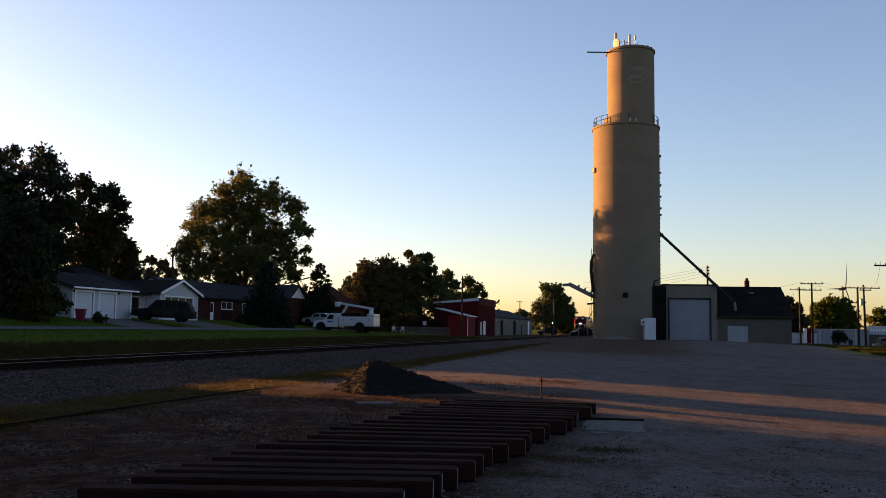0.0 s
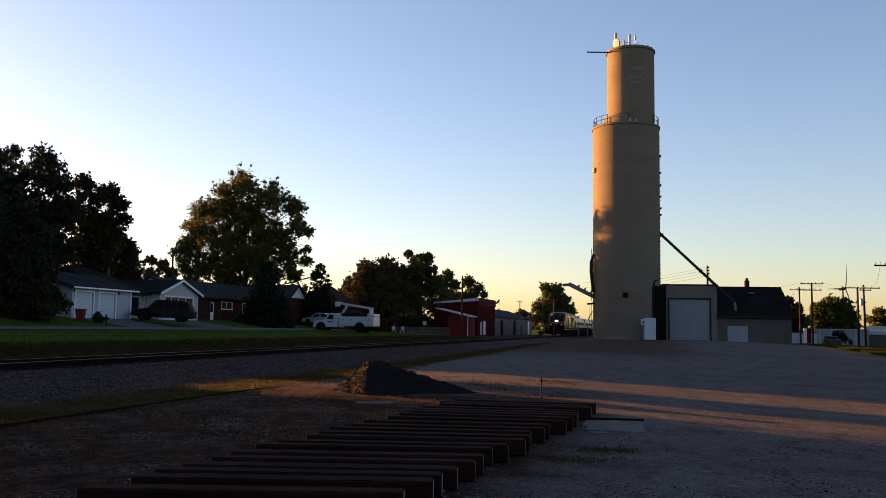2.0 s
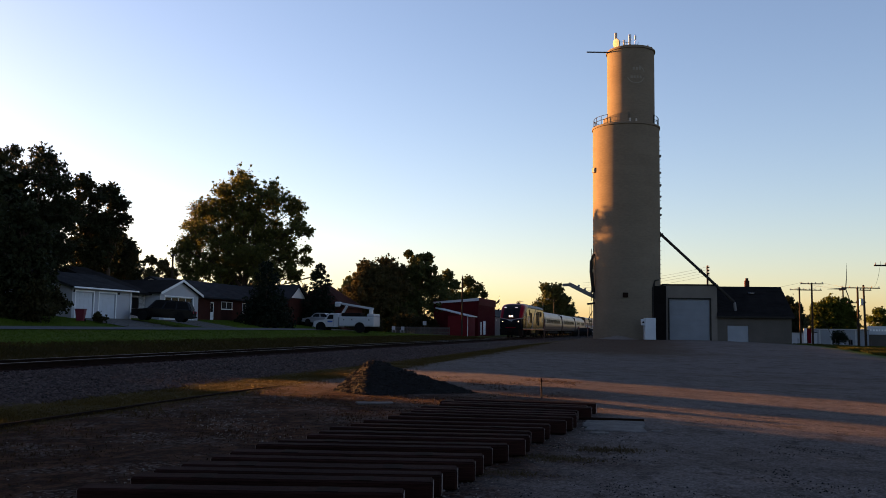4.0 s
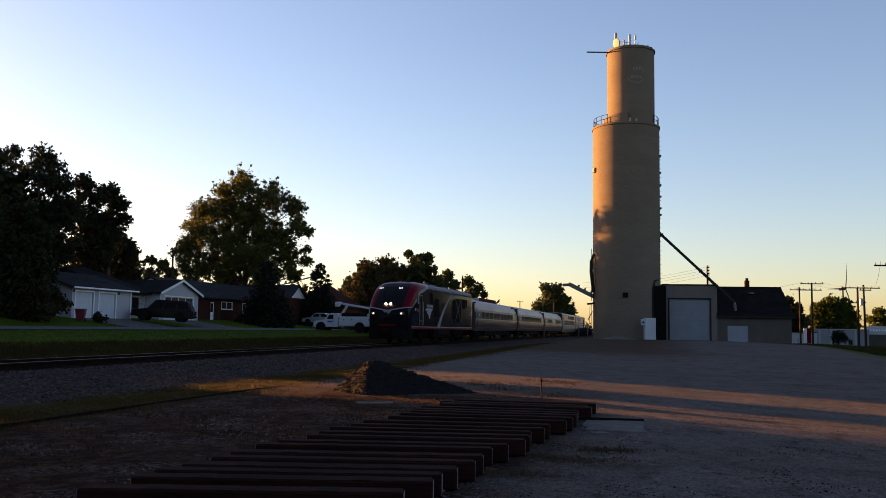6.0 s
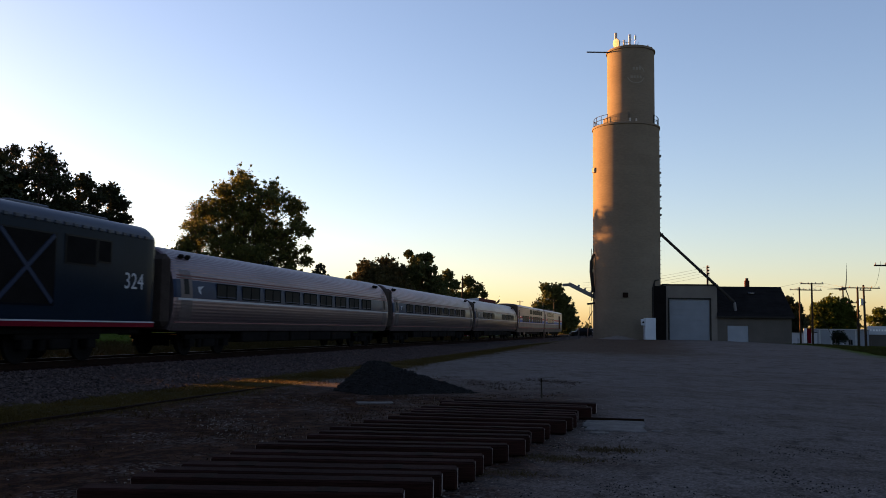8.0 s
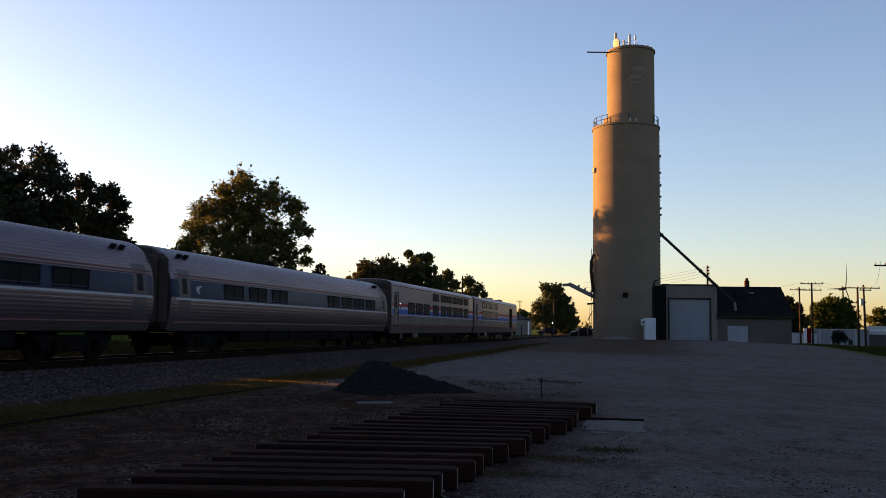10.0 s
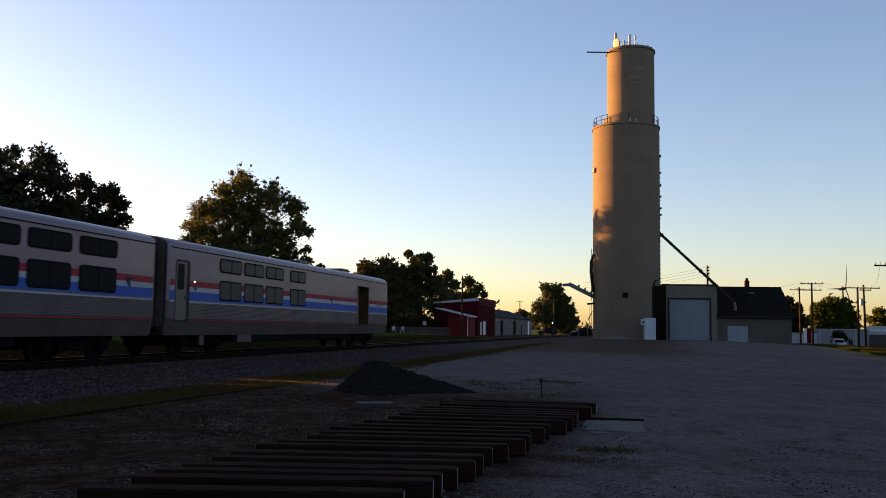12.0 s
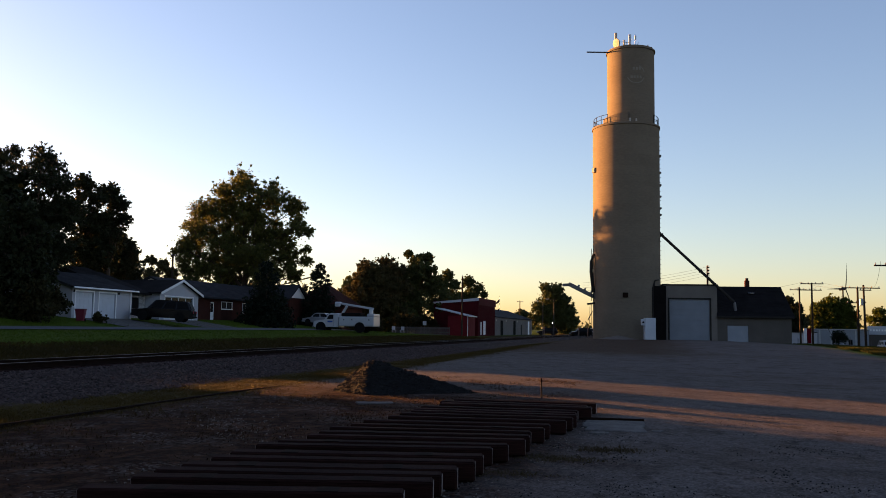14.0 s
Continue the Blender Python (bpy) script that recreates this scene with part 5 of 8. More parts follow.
def build_loco():
    loco = thing("diesel_locomotive", car_pose(0, 0), "dark blue passenger diesel locomotive with a red cab and silver curves", "locomotive")
    ps = [0.0, 0.025, 0.05, 0.08, 0.11, 0.14, 0.18, 0.22, 0.27, 0.32] + [0.35 + 0.09 * i for i in range(66)] + [6.5] + [7.0 + 0.5 * i for i in range(14)] + [17.0, 20.6, 20.9, 21.05, 21.2, 21.3]
    full = [loco_ring(p) for p in ps]
    first = full[0]
    cap = []
    for k, f in enumerate((0.02, 0.35, 0.65, 0.85, 0.96)):
        cap.append([(-0.07 * (1 - f * f), y * f, 1.75 + (z - 1.75) * f) for _, y, z in first])
    rings = cap + full

    def red(p, y):
        """The lower edge of the red hood."""
        if p < 0.95:
            return 2.26 + 0.23 * min(1.0, abs(y) / 1.3)
        return ramp(p, ((0.95, 2.49), (1.17, 2.57), (2.02, 3.15), (2.28, 3.42), (2.84, 3.68), (3.43, 3.82), (4.38, 3.95), (5.0, 3.97)))

    def low(p, y):
        """The lower edge of the silver stripe ahead of the side window."""
        return red(p, y) - 0.07 if p < 1.1 else ramp(p, ((1.1, 2.48), (2.08, 2.92)))

    def inner(p):
        """The lower edge of the silver arch over the door."""
        return ramp(p, ((2.62, 3.28), (2.7, 3.38), (2.85, 3.46), (3.45, 3.54), (4.39, 3.76), (5.1, 3.97)))

    fields = (lambda c: c[2] - red(c[0], c[1]), lambda c: c[2] - low(c[0], c[1]) if c[0] < 2.2 else 1.0, lambda c: c[0] - 2.08, lambda c: c[0] - 2.37, lambda c: c[0] - 2.62, lambda c: c[2] - 2.75,
              lambda c: c[2] - inner(c[0]) if c[0] > 2.5 else -1.0, lambda c: c[0] - 4.38 - (c[2] - 3.93), lambda c: c[0] - 5.1 - 1.6 * (c[2] - 3.93), lambda c: abs(c[1]) - 1.02, lambda c: c[2] - 3.86,
              lambda c: c[0] - 2.55, lambda c: c[2] - red(c[0], c[1]) - 0.06)

    def swoosh_at(z):
        """Where the silver curve on the side crosses a height."""
        f = (z - 1.18) / (3.83 - 1.18)
        return 8.05 + (12.55 - 8.05) * (0.55 * f + 0.45 * f * f) + 0.1

    fields += (lambda c: c[0] - swoosh_at(c[2]) if c[0] > 6.0 else -1.0,)

    def rule(c):
        p, y, z = c
        top = z > 3.86
        if p > 6.2:
            return "roof" if top else ("rear" if p > swoosh_at(z) else "body")
        rd = red(p, y)
        if p < 2.55 and abs(y) < 1.02 and z > rd + 0.06:
            return "windshield"
        if z > rd and p < 4.38 + (z - 3.93):
            return "cab"
        if p < 2.08:
            return "chevron" if z > low(p, y) else "nose"
        if p < 2.37:
            return "pane" if z > 2.75 else "body"
        if p < 2.62:
            return "chevron" if z > 2.75 else "body"
        if z > inner(p) and p < 5.1 + 1.6 * (z - 3.93):
            return "chevron"
        return "roof" if top else "body"

    pieces = grid_split(rings, rule, fields)
    look_of = {"roof": ("roof", "blue_roof", "slate blue ribbed roof"), "body": ("body", "blue_paint", "glossy midnight blue side"), "rear": ("rear_body", "teal_paint", "deep teal blue rear side"), "windshield": ("windshield", "tint", "wide black windscreen"), "pane": ("side_pane", "tint", "dark cab side window"),
               "chevron": ("chevron_stripe", "silver_stripe", "silver stripe round the nose"), "cab": ("cab_hood", "red_paint", "bright red cab hood"), "nose": ("nose", "blue_paint", "dark blue rounded nose")}
    for key, g in pieces.items():
        nm, mt, lab = look_of[key]
        part(nm, g, M[mt], loco, lab, smooth=True)
    end = Geo().add([tuple(p) for p in rings[-1]], [tuple(range(len(rings[-1])))])
    part("end_wall", end, M["under"], loco, "dark end wall with a gangway")
    part("gangway", Geo().box(21.3, 21.72, -0.62, 0.62, 1.15, 3.5, 0.05), M["diaphragm"], loco, "dark rubber gangway")
    Y = -1.524
    # sill stripes, both sides
    for y0, y1 in ((-1.512, -1.47), (1.47, 1.512)):
        part("red_sill_stripe", Geo().box(0.75, 21.25, y0, y1, 0.99, 1.13), M["red_paint"], loco, "red sill stripe")
        part("white_sill_stripe", Geo().box(0.75, 21.25, y0 - 0.006, y1 + 0.006, 1.133, 1.175), M["white_paint"], loco, "thin white sill stripe")
    # silver swoosh
    def swoosh(y, d):
        pts = []
        k = 18
        for i in range(k + 1):
            f = i / k
            x = 8.05 + (12.55 - 8.05) * (0.55 * f + 0.45 * f * f)
            z = 1.18 + (3.83 - 1.18) * f
            pts.append((x, z, 0.78 - 0.38 * f))
        g = Geo()
        vs = [(x, y, z) for x, z, w in pts] + [(x + w, y, z) for x, z, w in pts]
        vs += [(a, y + d, c) for a, b, c in vs]
        n = k + 1
        fs = []
        for i in range(k):
            fs += [(i, n + i, n + i + 1, i + 1), (2 * n + i, 2 * n + i + 1, 3 * n + i + 1, 3 * n + i), (i, i + 1, 2 * n + i + 1, 2 * n + i), (n + i + 1, n + i, 3 * n + i, 3 * n + i + 1)]
        return g.add(vs, fs)
    part("silver_swoosh", swoosh(Y - 0.005, 0.02), M["silver_stripe"], loco, "curved silver stripe on the side")
    # fan-shaped emblem and a row of plain blocks above it
    fan = Geo()
    for f0, f1, c0, c1 in ((0.0, 0.30, 0.0, 0.42), (0.37, 0.66, 0.5, 0.72), (0.73, 1.0, 0.78, 1.0)):
        rows = []
        for f, c in ((f0, c0), (f1, c1)):
            a, e = Vector((4.30 + 1.32 * f, 2.45 - 0.70 * f ** 1.15)), Vector((6.45 - 0.10 * c, 2.50 - 0.09 * c))
            bend = a.lerp(e, 0.45) + Vector((-0.05, 0.05 + 0.17 * f))
            rows.append([a * (1 - q) ** 2 + bend * 2 * q * (1 - q) + e * q * q for q in (i / 8 for i in range(9))])
        fan.prism([(p.x, p.y) for p in rows[0] + rows[1][::-1]], 0.02, Matrix.Translation((0, Y - 0.006, 0)))
    part("fan_emblem", fan, M["white_paint"], loco, "white fan-shaped emblem")
    blocks = Geo()
    for i in range(6):
        blocks.box(4.72 + 0.31 * i, 4.72 + 0.31 * i + 0.23, Y - 0.006, Y + 0.02, 2.58, 2.78)
    part("name_block", blocks, M["silver_stripe"], loco, "row of pale blocks in place of a name")
    lettering("road_number", "324", 0.72, M["white_paint"], loco, pose(19.45, Y - 0.004, 2.2), "white road number 324")
    lettering("road_number", "324", 0.26, M["white_paint"], loco, pose(1.5, Y + 0.005, 2.27), "small white road number 324")
    part("flag_panel", panel(2.12, 2.48, 2.2, 2.42, Y), M["stripe_red"], loco, "small red and white flag panel")
    # openings on the side
    for nm, x0, x1, z0, z1, mt, lab in (("side_window", 5.85, 6.45, 2.93, 3.62, "under", "dark equipment-room window"),
                                       ("intake_grille", 6.95, 8.4, 1.9, 3.26, "under", "dark recessed intake grille"), ("intake_grille", 12.95, 13.68, 1.88, 3.38, "under", "dark recessed grille"),
                                       ("intake_grille", 13.95, 16.15, 1.6, 3.52, "under", "dark radiator opening with a crossed frame"), ("side_window", 16.62, 17.97, 2.8, 3.55, "under", "dark louvred opening"), ("side_window", 18.1, 18.7, 2.94, 3.55, "under", "dark louvred opening")):
        w = part(nm, panel(x0, x1, z0, z1, Y + 0.016, 0.02, 0.004), M[mt], loco, lab)
        part("frame", Geo().box(x0 - 0.05, x0, Y - 0.012, Y + 0.01, z0 - 0.05, z1 + 0.05).box(x1, x1 + 0.05, Y - 0.012, Y + 0.01, z0 - 0.05, z1 + 0.05).box(x0, x1, Y - 0.012, Y + 0.01, z1, z1 + 0.05).box(x0, x1, Y - 0.012, Y + 0.01, z0 - 0.05, z0), M["blue_paint"], w)
        if nm != "side_window" or x0 > 16:
            sl = Geo()
            k = int((z1 - z0) / 0.12)
            for i in range(k):
                sl.box(x0 + 0.02, x1 - 0.02, Y - 0.01, Y + 0.0, z0 + 0.12 * i + 0.03, z0 + 0.12 * i + 0.075)
            part("louvres", sl, M["under"], w)
    cross = Geo()
    for a, b in (((14.0, 3.5), (16.1, 1.65)), ((16.1, 3.5), (14.0, 1.65))):
        d = Vector((b[0] - a[0], 0, b[1] - a[1])).normalized()
        nn = Vector((-d.z, 0, d.x)) * 0.06
        A, B = Vector((a[0], Y - 0.03, a[1])), Vector((b[0], Y - 0.03, b[1]))
        cross.add([A + nn, A - nn, B - nn, B + nn, A + nn + Vector((0, 0.02, 0)), A - nn + Vector((0, 0.02, 0)), B - nn + Vector((0, 0.02, 0)), B + nn + Vector((0, 0.02, 0))], [(0, 3, 2, 1), (4, 5, 6, 7), (0, 1, 5, 4), (2, 3, 7, 6), (1, 2, 6, 5), (3, 0, 4, 7)])
    part("crossed_frame", cross, M["band_blue"], loco, "crossed frame bars")
    dr = part("cab_door", panel(2.72, 3.42, 1.2, 3.32, Y + 0.006, 0.016, 0.004), M["blue_paint"], loco, "dark cab door with a tall window")
    part("door_window", panel(2.98, 3.34, 2.5, 3.2, Y - 0.011, 0.006), M["under"], dr)
    part("door_frame", Geo().box(2.66, 2.72, Y - 0.02, Y, 1.2, 3.4).box(3.42, 3.48, Y - 0.02, Y, 1.2, 3.4).box(2.72, 3.42, Y - 0.02, Y, 3.33, 3.39).box(2.72, 3.42, Y - 0.014, Y, 1.55, 1.62), M["brown_grey"], dr, "dull door frame")
    part("grab_rail", Geo().tube((2.62, Y - 0.06, 1.3), (2.62, Y - 0.06, 2.9), 0.016, n=6).tube((3.53, Y - 0.06, 1.3), (3.53, Y - 0.06, 2.9), 0.016, n=6), M["steel"], dr)
    # roof edge vents and hatches
    bracket = Geo().box(0, 0.17, -1.545, -1.44, 3.83, 3.93, 0.01).mesh("roof_edge_bracket", M["band_dark"])
    for i in range(39):
        part("roof_edge_bracket", bracket, None, loco, "small dark bracket on the roof edge", m=pose(5.3 + 0.4 * i, 0, 0))
    for x in (6.2, 8.6, 12.6, 15.2, 18.0):
        part("roof_hatch", Geo().box(x, x + 1.6, -0.75, 0.75, 4.3, 4.43, 0.03), M["blue_roof"], loco, "low roof hatch")
    part("horn", Geo().tube((4.3, -0.4, 4.5), (3.8, -0.4, 4.5), 0.03, 0.08, 8).tube((4.3, -0.2, 4.5), (3.85, -0.2, 4.5), 0.03, 0.07, 8).box(4.2, 4.4, -0.5, -0.1, 4.3, 4.46), M["dark_steel"], loco)
    # front: lamps, lit numbers, pilot
    for y in (-0.16, 0.16):
        part("headlight", Geo().tube((0.3, y, 2.70), (0.17, y, 2.67), 0.065, n=14), M["lamp"], loco, "lit warm headlight")
    part("headlight_box", Geo().box(0.22, 0.6, -0.34, 0.34, 2.56, 2.80, 0.04), M["under"], loco, "dark headlight housing")
    for y in (-0.98, 0.98):
        part("ditch_light", Geo().tube((0.12, y, 2.03), (-0.01, y, 2.03), 0.06, n=14), M["ditch_lamp"], loco, "dim warm ditch light")
        part("lamp_housing", Geo().box(0.02, 0.45, y - 0.2, y + 0.2, 1.92, 2.14, 0.05), M["blue_roof"], loco, "slanted lamp housing")
    for y in (-0.78, 0.62):
        lettering("lit_number", "324", 0.2, M["number_lamp"], loco, pose(1.40, y + 0.42, 3.76, 0, 0, -90) @ pose(0, 0, 0, -38, 0, 0), "lit road number behind the windscreen")
    for y in (-0.45, 0.45):
        part("wiper", Geo().tube((0.42, y, 2.86), (1.25, y + 0.18, 3.58), 0.014, n=5), M["black"], loco)
    part("nose_emblem", Geo().prism([(-0.34, 0.1), (0.34, 0.1), (0.1, -0.14), (0.0, 0.02), (-0.12, -0.05)], 0.02, pose(-0.085, 0, 2.12, 0, 0, -90)), M["silver_stripe"], loco, "pale wing-shaped emblem")
    pil = Geo().loft([[(0.05, -1.0, 0.3), (0.05, 1.0, 0.3), (-0.02, 1.0, 1.2), (-0.02, -1.0, 1.2)], [(0.5, -1.42, 0.28), (0.5, 1.42, 0.28), (0.5, 1.42, 1.05), (0.5, -1.42, 1.05)], [(1.3, -1.45, 0.3), (1.3, 1.45, 0.3), (1.3, 1.45, 1.02), (1.3, -1.45, 1.02)]])
    part("pilot", pil, M["under"], loco, "black pilot under the nose")
    part("nose_undercover", Geo().box(-0.045, 0.6, -1.12, 1.12, 1.1, 1.66, 0.06), M["under"], loco, "black lower nose cover")
    part("pilot_stripe", Geo().box(-0.075, -0.03, -0.62, 0.62, 1.2, 1.32, 0.01), M["red_paint"], loco, "red bar over the pilot")
    part("coupler", Geo().box(-0.45, 0.1, -0.12, 0.12, 0.72, 0.98, 0.04).box(-0.62, -0.4, -0.17, 0.17, 0.68, 1.0, 0.05), M["rust"], loco, "rusty coupler")
    for k in (-1, 1):
        part("air_hose", Geo().path([(-0.02, k * 0.5, 0.85), (-0.2, k * 0.48, 0.6), (-0.12, k * 0.4, 0.4)], 0.025), M["black"], loco)
    part("underframe", Geo().box(1.2, 20.9, -1.2, 1.2, 0.78, 1.0, 0.02), M["under"], loco)
    part("fuel_tank", Geo().box(7.6, 13.2, -1.38, 1.38, 0.3, 0.99, 0.12), M["under"], loco, "dark fuel tank")
    part("side_skirt", Geo().box(8.4, 12.4, -1.46, -1.39, 0.55, 0.99, 0.03), M["blue_paint"], loco)
    part("steps", Geo().box(2.75, 3.4, -1.46, -1.2, 0.35, 0.4).box(2.75, 3.4, -1.46, -1.2, 0.65, 0.7).box(2.72, 2.76, -1.46, -1.2, 0.33, 1.0).box(3.4, 3.44, -1.46, -1.2, 0.33, 1.0), M["under"], loco)
    w = wheel_mesh(0.51).mesh("wheel", M["under"])
    bogie(loco, 4.6, 2.8, 0.51, 0.62, w)
    bogie(loco, 17.1, 2.8, 0.51, 0.62, w)
    TRAIN.append((loco, 0.0))
    return loco


def window(vehicle, x0, x1, z0, z1, y, mullion=True, frame_mat="black"):
    w = part("window", panel(x0, x1, z0, z1, y + 0.004, 0.012, 0.003), M["tint"], vehicle, "dark tinted window")
    t = 0.045
    g = Geo().box(x0 - t, x0, y - 0.02, y, z0 - t, z1 + t).box(x1, x1 + t, y - 0.02, y, z0 - t, z1 + t).box(x0, x1, y - 0.02, y, z1, z1 + t).box(x0, x1, y - 0.02, y, z0 - t, z0)
    if mullion:
        m = (x0 + x1) / 2
        g.box(m - 0.03, m + 0.03, y - 0.018, y - 0.01, z0, z1)
    part("frame", g, M[frame_mat], w)
    return w


def rounded_outline(x0, x1, z0, z1, r, k=5):
    pts = []
    for cx, cz, a0 in ((x0 + r, z0 + r, 180), (x1 - r, z0 + r, 270), (x1 - r, z1 - r, 0), (x0 + r, z1 - r, 90)):
        for i in range(k + 1):
            a = radians(a0 + 90 * i / k)
            pts.append((cx + r * math.cos(a), cz + r * math.sin(a)))
    return pts


def rounded_window(vehicle, x0, x1, z0, z1, y, pane):
    """A window of two panes in a round-cornered black rubber gasket."""
    t = 0.055
    gasket = part("window", Geo().prism(rounded_outline(x0 - t, x1 + t, z0 - t, z1 + t, 0.14), 0.02, Matrix.Translation((0, y - 0.008, 0))), M["black"], vehicle, "window in a black rubber gasket")
    mid = (x0 + x1) / 2
    for a, b in ((x0, mid - 0.035), (mid + 0.035, x1)):
        part("pane", Geo().prism(rounded_outline(a, b, z0, z1, 0.09, 4), 0.006, Matrix.Translation((0, y - 0.013, 0))), M[pane], gasket)


def tube_section(half, zb, zt, flute):
    """The round-sided coach section from sill over the roof to the other sill, with ribs of depth flute."""
    pts = []
    k = 260
    for i in range(k + 1):
        a = i / k
        # y, z on a rounded barrel
        ang = -0.62 + (math.pi + 1.24) * a
        c, q = math.cos(ang), math.sin(ang)
        y = -half * math.copysign(abs(c) ** 0.72, c)
        z = 1.92 + ((zt - 1.92) if q > 0 else (1.92 - zb) / math.sin(0.62)) * (abs(q) ** 0.86 if q > 0 else abs(q)) * (1 if q > 0 else -1)
        rib = (flute if z > 2.9 else 0.3 * flute) if (i % 4 < 2) and not (2.02 < z < 2.66) else 0.0
        pts.append((y * (1 + rib / half), z + rib * max(0, q)))
    return pts


def curved_panel(sec, x0, x1, z0, z1, off):
    """A thin panel that lies on the near side of a coach section."""
    near = [(y * (1 + off / 1.6), z) for y, z in sec if y < -0.6 and z0 <= z <= z1]
    near = near[::2] if len(near) > 8 else near
    g = Geo()
    vs = [(x0, y, z) for y, z in near] + [(x1, y, z) for y, z in near]
    n = len(near)
    return g.add(vs, [(i, n + i, n + i + 1, i + 1) for i in range(n - 1)])


def build_coach(offset, windows, label):
    """A round-sided stainless coach; windows are distances from its front end."""
    car = thing("passenger_coach", car_pose(0, offset), label, "passenger coach", "coaches of the train")
    L0, L1 = 0.55, 25.45
    sec = tube_section(1.6, 0.88, 3.84, 0.008)

    def ring(x, k):
        return [(x, y * k, 1.9 + (z - 1.9) * k) for y, z in sec]
    rings = [ring(L0, 0.965), ring(L0 + 0.06, 0.992), ring(L0 + 0.18, 1.0), ring(9, 1.0), ring(17, 1.0), ring(L1 - 0.18, 1.0), ring(L1 - 0.06, 0.992), ring(L1, 0.965)]

    def rule(c):
        _, y, z = c
        if 2.03 < z < 2.655 and abs(y) > 1.4:
            return "band"
        return "skirt" if z < 1.16 else "shell"
    pieces = grid_split(rings, rule)
    part("shell", pieces["shell"], M["coach_steel"], car, "fluted stainless steel shell")
    part("window_band", pieces["band"], M["band_blue"], car, "dull blue band along the windows", smooth=True)
    part("skirt", pieces["skirt"], M["brown_grey"], car, "lower skirt, darkened by colour like mirrored ground")
    for r in (rings[0], rings[-1]):
        part("end_wall", Geo().add(r, [tuple(range(len(r)))]), M["brown_grey"], car)
    for x0, x1 in ((-0.02, 0.6), (25.4, 26.02)):
        part("gangway", Geo().box(x0, x1, -0.72, 0.72, 1.0, 3.72, 0.04), M["diaphragm"], car, "dark rubber gangway")
    for x0, x1 in ((0.12, 0.55), (25.45, 25.88)):
        part("end_collar", Geo().box(x0, x1, -1.5, 1.5, 1.0, 3.5, 0.25), M["diaphragm"], car, "brown-grey end collar")

    def side_y(z):
        best = min(sec, key=lambda q: abs(q[1] - z) + (0 if q[0] < 0 else 9))
        return best[0]
    for nm, z0, z1, mt, lab in (("red_pinstripe", 2.70, 2.74, "pinstripe", "thin red stripe"), ("red_pinstripe", 2.79, 2.84, "pinstripe", "thin red stripe"), ("white_stripe", 1.95, 2.02, "white_paint", "white stripe under the windows"), ("red_sill_stripe", 1.15, 1.2, "pinstripe", "thin red sill stripe")):
        y = min(side_y(z0), side_y(z1)) - 0.012
        part(nm, Geo().box(L0 + 0.2, L1 - 0.2, y, y + 0.03, z0, z1), M[mt], car, lab)
        part(nm, Geo().box(L0 + 0.2, L1 - 0.2, -y - 0.03, -y, z0, z1), M[mt], car, lab)
    yb = side_y(2.35) - 0.004
    for x in windows:
        window(car, x, x + 1.52, 2.13, 2.6, yb)
    for x0 in (0.95, 24.2):
        d = part("side_door", curved_panel(sec, x0, x0 + 0.78, 1.05, 3.05, 0.006), M["brown_grey"], car, "end side door", smooth=True)
        part("door_window", curved_panel(sec, x0 + 0.22, x0 + 0.56, 2.15, 2.75, 0.012), M["tint"], d, smooth=True)
    part("wing_emblem", Geo().prism([(0, 0.12), (0.42, 0.16), (0.2, 0.02), (0.26, -0.16), (0.06, -0.05)], 0.012, pose(2.1, yb - 0.012, 2.33)), M["white_paint"], car, "small pale wing emblem")
    for x in (1.5, 1.95, 23.6, 24.05):
        part("roof_vent", Geo().box(-0.13, 0.13, -0.05, 0.05, -0.14, 0.14, 0.02, Matrix.Translation((x, -1.16, 3.46)) @ pose(0, 0, 0, 42, 0, 0)), M["under"], car, "small dark roof vent")
    for x, wdt in ((6.3, 2.4), (8.9, 2.1), (11.2, 2.2), (13.5, 2.8), (16.5, 2.9)):
        part("equipment_box", Geo().box(x, x + wdt, -1.32, 1.32, 0.42, 0.86, 0.05), M["under"], car, "dark underfloor box")
    part("underframe", Geo().box(1.0, 25.0, -1.2, 1.2, 0.82, 1.0), M["under"], car)
    w = bpy.data.meshes.get("coach_wheel") or wheel_mesh(0.457).mesh("coach_wheel", M["under"])
    bogie(car, 3.9, 2.6, 0.457, 0.56, w)
    bogie(car, 22.1, 2.6, 0.457, 0.56, w)
    part("coupler", Geo().box(-0.2, 1.0, -0.1, 0.1, 0.72, 0.95, 0.03).box(25.0, 26.15, -0.1, 0.1, 0.72, 0.95, 0.03), M["under"], car)
    TRAIN.append((car, offset))
    return car


